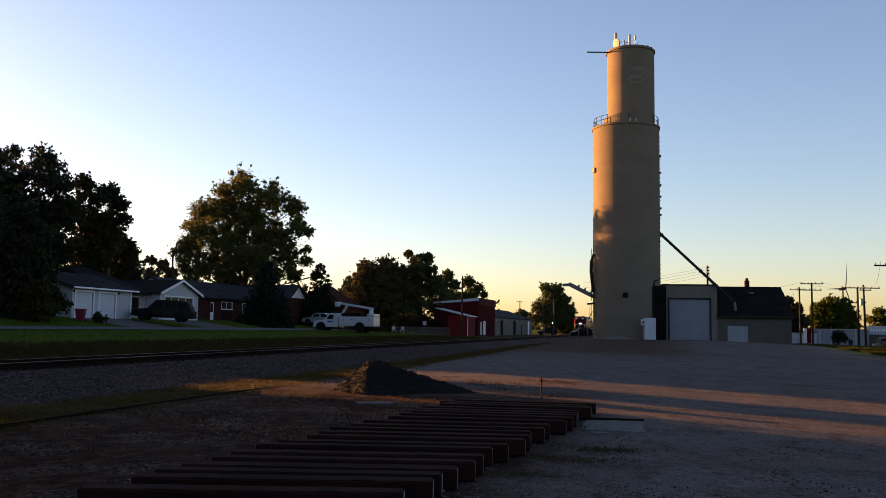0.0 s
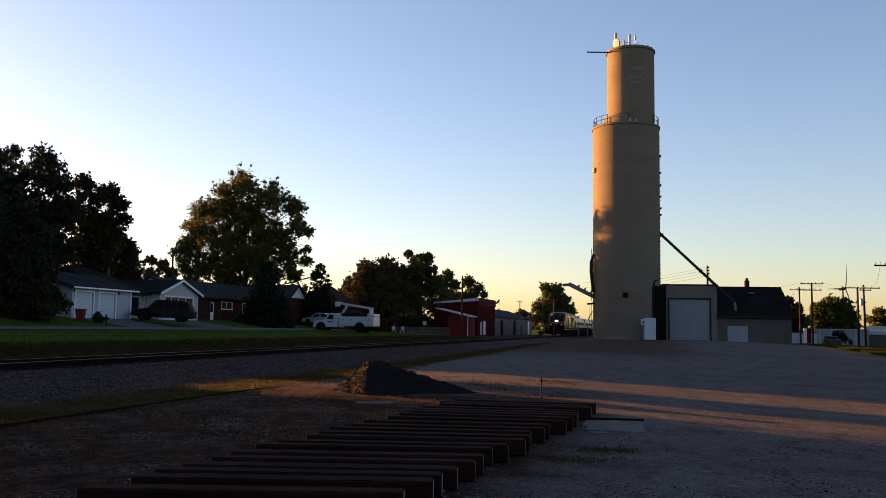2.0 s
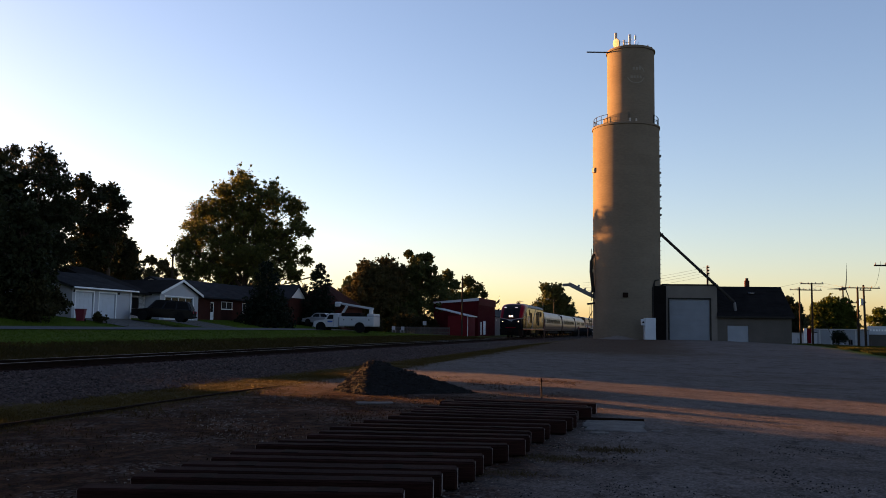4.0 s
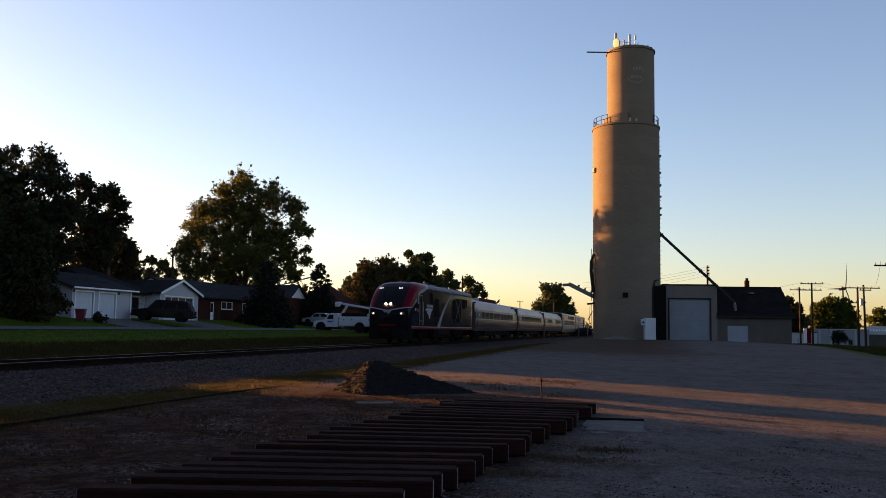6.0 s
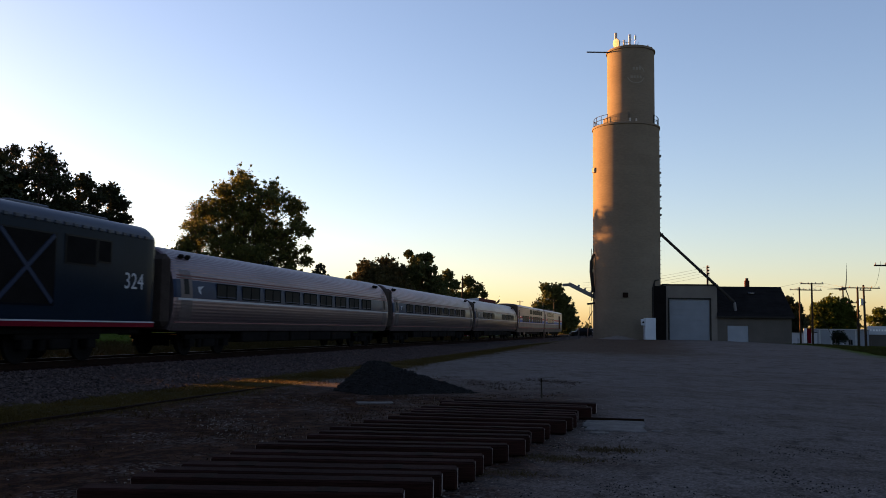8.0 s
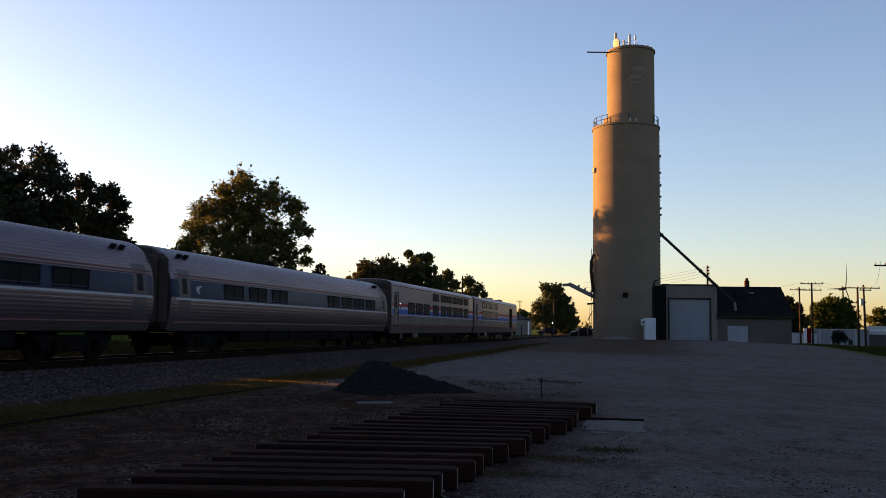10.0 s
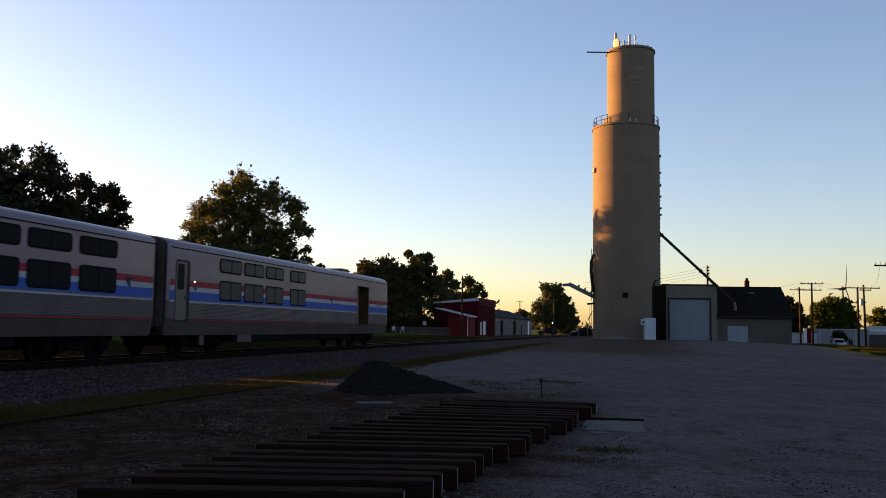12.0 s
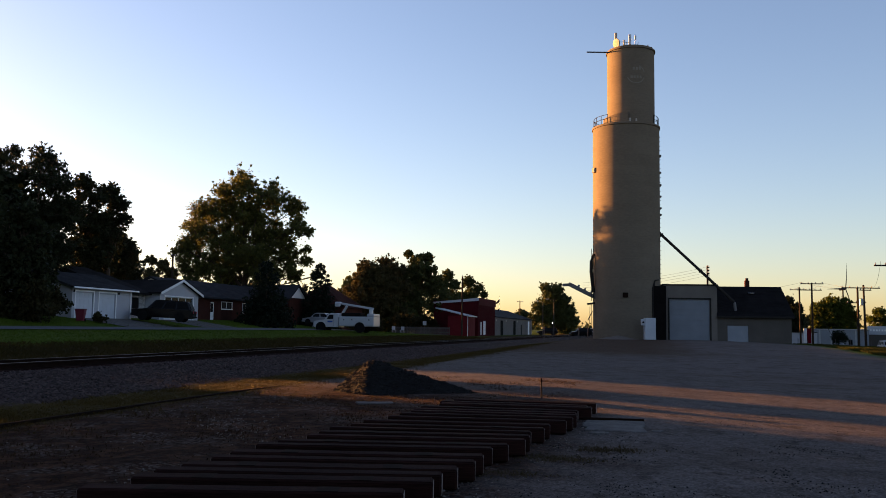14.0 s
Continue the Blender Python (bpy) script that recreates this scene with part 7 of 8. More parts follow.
    for s in ss:
        for r in (19.0, 22.0, 25.0):
            vs.append((s, r, ground_height(s, r) + 0.03 + (0.04 if r == 22.0 else 0.0)))
    n = 3
    st.add(vs, [(i * n + j, (i + 1) * n + j, (i + 1) * n + j + 1, i * n + j + 1) for i in range(len(ss) - 1) for j in range(2)])
    st.add([(s, r, ground_height(s, r) - 0.1) for s in ss for r in (18.95, 25.05)], [(2 * i, 2 * i + 1, 2 * i + 3, 2 * i + 2) for i in range(len(ss) - 1)])
    solid("road", st, M["asphalt"], TRACK, "narrow grey asphalt street in front of the houses", "road", kind="structure")
    for s0, s1 in ((65.0, 72.5), (78.0, 85.0)):
        dv = Geo()
        rs = [25.03, 27, 29, 31, 31.9]
        rs = [r if r < 29.95 else 29.95 for r in rs]
        vs = [(s, r, ground_height(s, r) + 0.035) for r in (25.03, 26.5, 28, 29.2, 29.95) for s in (s0, s1)]
        dv.add(vs, [(2 * i, 2 * i + 1, 2 * i + 3, 2 * i + 2) for i in range(4)])
        solid("pavement_drive", dv, M["slab"], TRACK, "pale concrete drive up to a garage", "drive", kind="structure")
    # red sheet-metal building and its low annex
    at = street_front(0.6)
    rb = thing("commercial_building", at(147.2, 11.7), "dark red sheet-metal building with a pale parapet roof", "building")
    part("wall_shell", Geo().box(0, 16, 0, 7.8, -0.8, 5.6), M["red_metal"], rb, "dark red ribbed walls")
    ribs = Geo()
    for i in range(40):
        ribs.box(0.1 + 0.4 * i, 0.16 + 0.4 * i, -0.03, 0.0, -0.5, 5.6)
    for i in range(19):
        ribs.box(-0.03, 0.0, 0.1 + 0.4 * i, 0.16 + 0.4 * i, -0.5, 5.3)
    tagged(part("wall_ribs", ribs, M["red_metal"], rb), kind="stuff")
    part("roof", Geo().add([(-0.2, -0.1, 6.1), (16.2, -0.1, 6.1), (16.2, 8.0, 5.35), (-0.2, 8.0, 5.35), (-0.2, -0.1, 5.6), (16.2, -0.1, 5.6), (16.2, 8.0, 5.05), (-0.2, 8.0, 5.05)], [(0, 1, 2, 3), (7, 6, 5, 4), (0, 4, 5, 1), (2, 6, 7, 3), (3, 7, 4, 0), (1, 5, 6, 2)]), M["pale_roof"], rb, "pale sloping metal roof")
    part("parapet", Geo().box(-0.1, 16.1, -0.14, -0.11, 4.9, 6.15), M["red_metal"], rb, "dark red parapet")
    part("door", Geo().box(2.0, 2.95, -0.03, -0.005, -0.2, 2.0).box(4.4, 6.6, -0.03, -0.005, -0.2, 2.2), M["trim"], rb, "white door")
    sh = thing("shed", at(138.6, 11.7), "low red shed with a pale sloping roof", "shed")
    part("wall_shell", Geo().box(0, 6.0, 0, 3.3, -0.8, 2.9), material("bright_red_sheet_metal", (0.13, 0.015, 0.018), 0.7, scale=0.7, fine=12, amount=0.3), sh, "red walls")
    part("roof", Geo().add([(-0.2, -0.3, 2.9), (6.2, -0.3, 2.9), (6.2, 5.4, 4.2), (-0.2, 5.4, 4.2), (-0.2, -0.3, 2.75), (6.2, -0.3, 2.75), (6.2, 5.4, 4.05), (-0.2, 5.4, 4.05)], [(0, 1, 2, 3), (7, 6, 5, 4), (0, 4, 5, 1), (2, 6, 7, 3), (3, 7, 4, 0), (1, 5, 6, 2)]), M["pale_roof"], sh, "pale metal roof")
    part("corner_trim", Geo().box(-0.04, 0.05, -0.04, 0.05, -0.5, 2.85), M["trim"], sh)
    # long grey metal building
    gb = thing("warehouse", street_front(0.35)(165, 12.0), "long grey-tan metal warehouse with a low grey roof", "warehouse")
    part("wall_shell", Geo().box(0, 51, 0, 12, -0.8, 3.4), M["tan_metal"], gb, "grey-tan ribbed wall")
    ribs = Geo()
    for i in range(84):
        ribs.box(0.1 + 0.6 * i, 0.18 + 0.6 * i, -0.04, 0.0, -0.4, 3.4)
    tagged(part("wall_ribs", ribs, M["tan_metal"], gb), kind="stuff")
    part("roof", gable_roof(51, 12, 3.4, 5.4, 0.3), M["roof_grey"], gb, "low grey metal roof")
    for x, w_, h_ in ((6, 3, 2.8), (22, 3.2, 2.9), (33, 1.1, 2.1)):
        part("door", Geo().box(x, x + w_, -0.06, -0.042, -0.3, h_), M["under"], gb, "dark door")
    part("white_door", Geo().box(44, 46.5, -0.06, -0.042, -0.3, 3.0), M["trim"], gb, "white door")
    for x in (0.6, 12.0, 27.0):
        part("wall_lamp", Geo().box(x, x + 0.5, -0.2, -0.045, 2.6, 3.0), M["antenna"], gb, "pale wall lamp")
    # yard things by the white garage
    bn = thing("wheelie_bin", on(63.0, 28.0, 20), "red plastic wheeled bin", "bin")
    part("bin_body", Geo().loft([[(-0.25, -0.25, 0.06), (0.25, -0.25, 0.06), (0.25, 0.25, 0.06), (-0.25, 0.25, 0.06)], [(-0.36, -0.36, 0.95), (0.36, -0.36, 0.95), (0.36, 0.36, 0.95), (-0.36, 0.36, 0.95)]]), M["red_bin"], bn)
    part("lid", Geo().box(-0.4, 0.4, -0.4, 0.42, 0.955, 1.03, 0.03), M["red_bin"], bn)
    for y in (-0.3, 0.3):
        part("wheel", Geo().tube((0.25, y - 0.03, 0.1), (0.25, y + 0.03, 0.1), 0.1, n=12), M["black"], bn)
    x, y = (ORIGIN + ALONG * 64.6 + ACROSS * 27.3).to_2d()
    shrub(x, y, 0.95, 1.5, LEAF["shrub"], 71, "round clipped shrub beside the drive", 1500, 0.09)
    x, y = (ORIGIN + ALONG * 60.0 + ACROSS * 28.6).to_2d()
    shrub(x, y, 3.0, 2.3, LEAF["shrub"], 72, "large dark bush at the garage corner", 4500, 0.14)
    x, y = (ORIGIN + ALONG * 57.0 + ACROSS * 28.0).to_2d()
    shrub(x, y, 3.2, 4.5, LEAF["shrub"], 73, "large dark bush beside the street", 4500, 0.14)
    for k, (s, r, hh, ww) in enumerate(((131, 25, 2.6, 5.0), (136, 22, 3.2, 5.5), (141, 20, 3.0, 5.0), (146, 20.5, 3.4, 5.5), (124, 26, 2.6, 4.5))):
        x, y = (ORIGIN + ALONG * s + ACROSS * r).to_2d()
        shrub(x, y, hh, ww, LEAF["shrub"], 80 + k, "dark hedge bush under the street trees", 3500, 0.17)


def build_yard_things():
    """A picket fence, two chairs and a small sign beside the red shed, and posts at the crossing."""
    x0, x1, y = -7.6, 1.2, 136.0
    z = land(-3.0, y) - 0.05
    f = thing("picket_fence", pose(0, y, z), "weathered grey picket fence beside a red shed", "fence")
    for h in (0.3, 0.95):
        part("rail", Geo().box(x0, x1, 0.012, 0.06, h, h + 0.09), M["fence_wood"], f)
    picket = Geo().prism([(-0.045, -0.1), (0.045, -0.1), (0.045, 1.12), (0, 1.2), (-0.045, 1.12)], 0.02, pose(0, -0.011, 0)).mesh("picket", M["fence_wood"])
    post = Geo().box(-0.05, 0.05, 0.062, 0.16, -0.2, 1.25, 0.01).mesh("post", M["fence_wood"])
    n = 58
    for i in range(n):
        part("picket", picket, None, f, m=pose(x0 + (x1 - x0) * (i + 0.5) / n, 0, 0))
    for i in range(5):
        part("post", post, None, f, m=pose(x0 + 0.05 + (x1 - x0 - 0.1) * i / 4, 0, 0))
    for cx, turn in ((-7.1, 20), (-5.9, -15)):
        cy = 131.0
        c = thing("garden_chair", pose(cx, cy, land(cx, cy), 0, 0, turn), "white garden chair on the lawn", "chair")
        part("seat", Geo().box(-0.26, 0.26, -0.26, 0.26, 0.4, 0.44, 0.015), M["white_wall"], c)
        part("backrest", Geo().box(-0.26, 0.26, 0.24, 0.28, 0.46, 0.95, 0.015), M["white_wall"], c)
        for a in (-0.23, 0.23):
            for b in (-0.23, 0.23):
                part("leg", Geo().box(a - 0.025, a + 0.025, b - 0.025, b + 0.025, -0.05, 0.4), M["white_wall"], c)
    s = thing("yard_sign", pose(-2.6, 132.0, land(-2.6, 132.0)), "small pale sign on a thin post in the yard", "sign")
    part("post", Geo().tube((0, 0, -0.2), (0, 0, 1.9), 0.03, n=6), M["slab"], s)
    part("sign_panel", Geo().box(-0.27, 0.27, -0.06, -0.035, 1.35, 1.95, 0.01), M["white_wall"], s)
    for px, d, h in ((18.3, 160.0, 6.2), (20.3, 160.0, 6.6)):
        u = thing("lamp_post", pose(px, d, 0.3), "thin pale lamp post beyond the warehouse", "lamp post")
        part("shaft", Geo().tube((0, 0, -0.3), (0, 0, h), 0.07, 0.05, 8), M["slab"], u)
        part("lamp_arm", Geo().tube((0, 0, h - 0.1), (-1.0, 0, h + 0.1), 0.04, 0.03, 6), M["slab"], u)
        part("lamp_head", Geo().box(-1.5, -0.9, -0.12, 0.12, h + 0.04, h + 0.18, 0.03), M["antenna"], u, "pale lamp head")
    w = thing("yard_light", pose(20.55, 164.0, 0.3), "lit yard light on a short post beside the warehouse", "yard light")
    part("shaft", Geo().tube((0, 0, -0.3), (0, 0, 2.3), 0.05, n=8), M["dark_steel"], w)
    part("globe", Geo().lathe([(0.02, 2.3), (0.08, 2.34), (0.1, 2.42), (0.08, 2.5), (0.02, 2.54)], 12), M["yard_glow"], w, "small lit globe", smooth=True)


# ================= vehicles =================
def wheel_part(vehicle, x, y, r, w=0.24):
    t = part("wheel", Geo().lathe([(r * 0.62, -w / 2), (r * 0.93, -w / 2), (r, -w * 0.32), (r, w * 0.32), (r * 0.93, w / 2), (r * 0.62, w / 2)], 20, Matrix.Translation((x, y, r)) @ pose(0, 0, 0, 90, 0, 0)), M["black"], vehicle, "black tyre")
    part("rim", Geo().lathe([(0.03, -w * 0.42), (r * 0.3, -w * 0.42), (r * 0.61, -w * 0.3), (r * 0.61, w * 0.3), (r * 0.3, w * 0.42), (0.03, w * 0.42)], 14, Matrix.Translation((x, y, r)) @ pose(0, 0, 0, 90, 0, 0)), M["steel"], t)


def body_from_side(outline, half, tuck=0.0):
    """A car body from its side outline (x, z), rounded towards the sides; tuck narrows the top."""
    zs = [z for _, z in outline]
    lo, hi = min(zs), max(zs)
    rings = []
    for y, k in ((-half, 0.955), (-half + 0.03, 0.985), (-half + 0.1, 1.0), (half - 0.1, 1.0), (half - 0.03, 0.985), (half, 0.955)):
        cx, cz = sum(x for x, _ in outline) / len(outline), sum(zs) / len(zs)
        rings.append([(cx + (x - cx) * k, y * (1 - tuck * (z - lo) / (hi - lo)), cz + (z - cz) * k) for x, z in outline])
    return Geo().loft(rings)


def car(name, m, paint, label, length=4.7, height=1.5, style="sedan", category="car", lights=None):
    """A road vehicle with its nose towards -x."""
    c = thing(name, m, label, category)
    L, H, hw = length, height, 0.9 if style != "pickup" else 1.0
    r = 0.33 if style == "sedan" else 0.38
    belt = 0.62 * H if style == "sedan" else 0.58 * H
    body = [(0.0, 0.38), (0.05, belt * 0.82), (0.25 * L, belt), (0.93 * L, belt), (L, belt * 0.9), (L - 0.03, 0.36), (0.9 * L, 0.26), (0.1 * L, 0.26)]
    if style == "pickup":
        body = [(0.0, 0.42), (0.05, belt * 0.9), (0.1, belt * 0.97), (0.27 * L, belt), (L, belt), (L, 0.48), (0.9 * L, 0.36), (0.1 * L, 0.34)]
    part("body", body_from_side(body, hw), paint, c, smooth=True)
    if style == "sedan":
        cab = [(0.25 * L, belt - 0.02), (0.40 * L, H - 0.05), (0.48 * L, H), (0.70 * L, H - 0.03), (0.90 * L, belt - 0.02)]
    elif style == "suv":
        cab = [(0.25 * L, belt - 0.02), (0.37 * L, H - 0.06), (0.45 * L, H), (0.90 * L, H - 0.04), (0.97 * L, belt - 0.02)]
    else:
        cab = [(0.27 * L, belt - 0.02), (0.37 * L, H - 0.05), (0.43 * L, H), (0.60 * L, H - 0.02), (0.64 * L, belt - 0.02)]
    shell = part("cabin", body_from_side(cab, hw - 0.05, 0.16), paint, c, smooth=True)

    def side(z):
        return (hw - 0.05) * (1 - 0.16 * (z - belt + 0.02) / (H - belt + 0.02)) + 0.006

    def along(p, q, z):
        return p[0] + (q[0] - p[0]) * (z - p[1]) / (q[1] - p[1])
    za, zb = belt + 0.04, H - 0.13
    n = 3 if style == "suv" else 2
    for y in (-1, 1):
        for k in range(n):
            xs = [along(cab[0], cab[1], z) + 0.1 + (along(cab[-1], cab[-2], z) - along(cab[0], cab[1], z) - 0.2) * f for z in (za, zb) for f in ((k + 0.06) / n, (k + 0.94) / n)]
            part("side_window", Geo().add([(xs[0], y * side(za), za), (xs[1], y * side(za), za), (xs[3], y * side(zb), zb), (xs[2], y * side(zb), zb)], [(0, 1, 2, 3)]), M["tint"], shell, "dark tinted side window")
    for nm, p, q, d in (("windscreen", cab[0], cab[1], -0.02), ("rear_window", cab[-1], cab[-2], 0.02)):
        part(nm, Geo().add([(along(p, q, za) + d, -side(za) + 0.1, za), (along(p, q, za) + d, side(za) - 0.1, za), (along(p, q, zb) + d, side(zb) - 0.1, zb), (along(p, q, zb) + d, -side(zb) + 0.1, zb)], [(0, 1, 2, 3)]), M["tint"], shell, "dark tinted glass")
    top = [(x, z + 0.02) for x, z in cab[1:-1]]
    part("roof_panel", body_from_side(top + [(x, z - 0.07) for x, z in reversed(top)], hw - 0.16, 0.0), paint, c)
    for x in (0.19 * L, 0.79 * L):
        for y in (-hw + 0.1, hw - 0.1):
            wheel_part(c, x, y, r)
            part("wheel_arch", Geo().tube((x, y - 0.118 if y < 0 else y + 0.118, r), (x, y, r), r * 1.18, n=20), M["black"], c)
    for y in (-hw + 0.25, hw - 0.25):
        part("headlight", Geo().box(-0.02, 0.08, y - 0.15, y + 0.15, belt * 0.68, belt * 0.82, 0.03), lights[0] if lights else M["chrome"], c)
        part("tail_light", Geo().box(L - 0.06, L + 0.02, y - 0.12, y + 0.12, belt * 0.72, belt * 0.9, 0.02), M["stripe_red"], c)
    part("bumper", Geo().box(-0.06, 0.15, -hw + 0.05, hw - 0.05, 0.34, 0.52, 0.05), paint, c)
    part("bumper", Geo().box(L - 0.12, L + 0.06, -hw + 0.05, hw - 0.05, 0.36, 0.54, 0.05), M["chrome"] if style == "pickup" else paint, c)
    for y in (-hw - 0.08, hw + 0.08):
        part("mirror", Geo().box(0.33 * L, 0.33 * L + 0.12, y - 0.08, y + 0.08, belt, belt + 0.16, 0.03), paint, c)
    return c


def build_bucket_truck():
    m = on(95.4, 13.1, 90)
    m.translation.z = 0.92
    # nose towards the street, rear towards the track: x runs from nose to tail after turning
    m = m @ pose(7.3, 0, 0, 0, 0, 180)
    t = thing("bucket_truck", m, "white utility truck with a folded bucket boom", "truck")
    part("hood", body_from_side([(0.05, 0.55), (0.02, 1.05), (0.2, 1.22), (1.35, 1.36), (1.35, 0.5), (0.3, 0.45)], 0.98), M["truck_white"], t, "white hood", smooth=True)
    part("cab", body_from_side([(1.3, 0.5), (1.3, 1.36), (1.85, 2.0), (2.1, 2.08), (2.95, 2.08), (3.05, 1.9), (3.05, 0.5)], 1.0, 0.08), M["truck_white"], t, "white cab", smooth=True)
    for y in (-1.0, 1.0):
        part("side_window", Geo().add([(1.62, y * 0.985, 1.42), (2.42, y * 0.985, 1.42), (2.42, y * 0.95, 1.92), (1.95, y * 0.95, 1.92)], [(0, 1, 2, 3)]), M["tint"], t, "dark side window")
        part("door_seam", Geo().box(2.5, 2.52, y * 1.0 - 0.004, y * 1.0 + 0.004, 0.6, 1.9), M["under"], t)
    part("windscreen", Geo().add([(1.34, -0.88, 1.4), (1.34, 0.88, 1.4), (1.84, 0.82, 1.97), (1.84, -0.82, 1.97)], [(0, 1, 2, 3)]), M["tint"], t)
    body = part("service_body", Geo().box(3.15, 7.3, -1.15, 1.15, 0.62, 1.72, 0.04), M["truck_white"], t, "white service body with lockers")
    for x0, x1 in ((3.25, 4.3), (4.36, 5.1), (6.3, 7.2)):
        for y in (-1.17, 1.17):
            part("locker_door", Geo().box(x0, x1, y - 0.012, y + 0.012, 0.75, 1.62, 0.008), M["truck_white"], body)
            part("latch", Geo().box((x0 + x1) / 2 - 0.06, (x0 + x1) / 2 + 0.06, y - 0.03, y + 0.03, 1.3, 1.42), M["under"], body)
    part("locker_door", Geo().box(5.16, 6.24, -1.18, -1.155, 1.2, 1.62, 0.008), M["truck_white"], body)
    part("deck_load", Geo().box(3.3, 5.6, -0.8, 0.8, 1.73, 2.15, 0.08), M["under"], t, "dark tools on the deck")
    part("rear_box", Geo().box(6.5, 7.3, -1.1, 1.1, 1.725, 2.05, 0.05), M["truck_white"], t)
    part("boom_turret", Geo().tube((6.6, 0, 1.72), (6.6, 0, 2.6), 0.28, 0.24, 12), M["truck_white"], t, "white boom turret")
    part("lower_boom", Geo().box(-3.9, 0.2, -0.13, 0.13, -0.12, 0.12, 0.03, Matrix.Translation((6.7, 0, 2.65)) @ pose(0, 0, 0, 0, 8.5, 0)), M["truck_white"], t, "white lower boom")
    part("upper_boom", Geo().box(-1.1, 0.1, -0.13, 0.13, -0.12, 0.12, 0.03, Matrix.Translation((3.6, 0.1, 2.85)) @ pose(0, 0, 0, 0, -60, 0)), M["truck_white"], t, "short boom strut")
    part("bucket", Geo().box(2.3, 3.0, -0.35, 0.35, 2.85, 3.4, 0.1, None), M["truck_white"], t, "white work bucket")
    part("boom_pivot", Geo().tube((3.05, -0.25, 2.95), (3.05, 0.25, 2.95), 0.18, n=12), M["under"], t)
    for x in (0.95, 5.65):
        for y in (-0.9, 0.9):
            wheel_part(t, x, y * (1.0 if x < 2 else 1.18), 0.46, 0.3)
    for x, y0, y1 in ((0.95, -1.03, -0.8), (0.95, 0.8, 1.03), (5.65, -1.19, -0.9), (5.65, 0.9, 1.19)):
        part("wheel_arch", Geo().tube((x, y0, 0.5), (x, y1, 0.5), 0.6, n=22), M["black"], t, "black wheel arch")
    part("bumper", Geo().box(-0.1, 0.12, -0.98, 0.98, 0.45, 0.72, 0.04), M["chrome"], t)
    part("logo_patch", Geo().box(1.75, 2.35, -1.012, -1.0, 1.05, 1.22), M["stripe_blue"], t, "small blue patch on the door")
    for y in (-0.75, 0.75):
        part("headlight", Geo().box(0.0, 0.08, y - 0.16, y + 0.16, 0.85, 1.08, 0.03), M["chrome"], t)


MOVERS = {}


def build_vehicles():
    build_bucket_truck()
    # black crew-cab pickup on the drive, nose to the house
    p = ORIGIN + ALONG * 72.4 + ACROSS * 29.3
    q = ORIGIN + ALONG * 74.2 + ACROSS * 23.7
    ang = math.degrees(math.atan2(q.y - p.y, q.x - p.x))
    car("sport_utility", pose(p.x, p.y, 1.95, 0, 2.5, ang), M["suv_dark"], "black full-size sport utility vehicle parked on a drive", 5.6, 1.88, "suv", "car")
    p = ORIGIN + ALONG * 109.0 + ACROSS * 27.5
    car("car", pose(p.x, p.y, 1.75, 0, 0, TURN - 90), M["silver"], "silver car parked beside a house", 4.4, 1.5, "sedan")
    # cars beyond the crossing
    for x, y, z, ang, paint, lab, st in ((26.5, 182, 0.3, 5, M["suv_dark"], "dark car parked beyond the level crossing", "suv"), (29.3, 190, 0.3, 8, M["truck_white"], "white car parked beyond the level crossing", "sedan"), (21.2, 196, 0.3, 0, M["suv_dark"], "dark car parked in a street", "suv")):
        car("car", pose(x, y, z, 0, 0, ang), paint, lab, 4.5, 1.6, st)
    MOVERS["pickup"] = car("pickup_truck", pose(57, 115, -0.85), M["car_red"], "dark red pickup driving past with a load", 5.8, 1.9, "pickup", "truck", (M["ditch_lamp"],))
    part("cargo", Geo().box(3.9, 5.6, -0.85, 0.85, 1.12, 1.45, 0.06), M["slab"], MOVERS["pickup"], "pale load on the bed")
    MOVERS["car"] = car("car", pose(68, 165, -0.85), M["truck_white"], "white hatchback driving past", 4.2, 1.5, "suv")


# ================= poles, wires, turbine =================
def utility_pole(x, y, z, height, label, arms=((0.3, 2.6, 0.0),), turn=0.0, lean=0.0, transformer=False):
    """A wooden pole; arms are (distance below the top, length, sideways shift)."""
    t = thing("utility_pole", pose(x, y, z, 0, lean, turn), label, "utility pole")
    part("pole", Geo().tube((0, 0, -0.4), (0, 0, height), 0.16, 0.11, 10), M["wood_pole"], t, smooth=True)
    for drop, ln, shift in arms:
        a = part("crossarm", Geo().box(shift - ln / 2, shift + ln / 2, -0.16, -0.05, height - drop - 0.06, height - drop + 0.06, 0.015), M["wood_pole"], t, "timber crossarm")
        k = max(2, int(ln / 0.8) + 1)
        for i in range(k):
            xx = shift - ln / 2 + 0.12 + (ln - 0.24) * i / (k - 1)
            part("insulator", Geo().lathe([(0.02, 0), (0.05, 0.02), (0.06, 0.06), (0.04, 0.1), (0.05, 0.14), (0.02, 0.18)], 8, Matrix.Translation((xx, -0.1, height - drop + 0.06))), M["insulator"], a)
    if transformer:
        part("transformer", Geo().lathe([(0.05, 0), (0.22, 0.02), (0.22, 0.75), (0.15, 0.82), (0.05, 0.85)], 12, Matrix.Translation((0.3, -0.25, height - 2.2))), M["steel"], t, "grey transformer can")
    return t


def wire(a, b, sag, radius=0.012):
    a, b = Vector(a), Vector(b)
    pts = []
    for i in range(13):
        f = i / 12
        p = a.lerp(b, f)
        p.z -= sag * 4 * f * (1 - f)
        pts.append(p)
    g = Geo()
    for p, q in zip(pts, pts[1:]):
        g.tube(p, q, radius, radius, 5, caps=False)
    return solid("overhead_wire", g, M["wire"], Matrix.Identity(4), "thin dark sagging overhead wire", "wire")


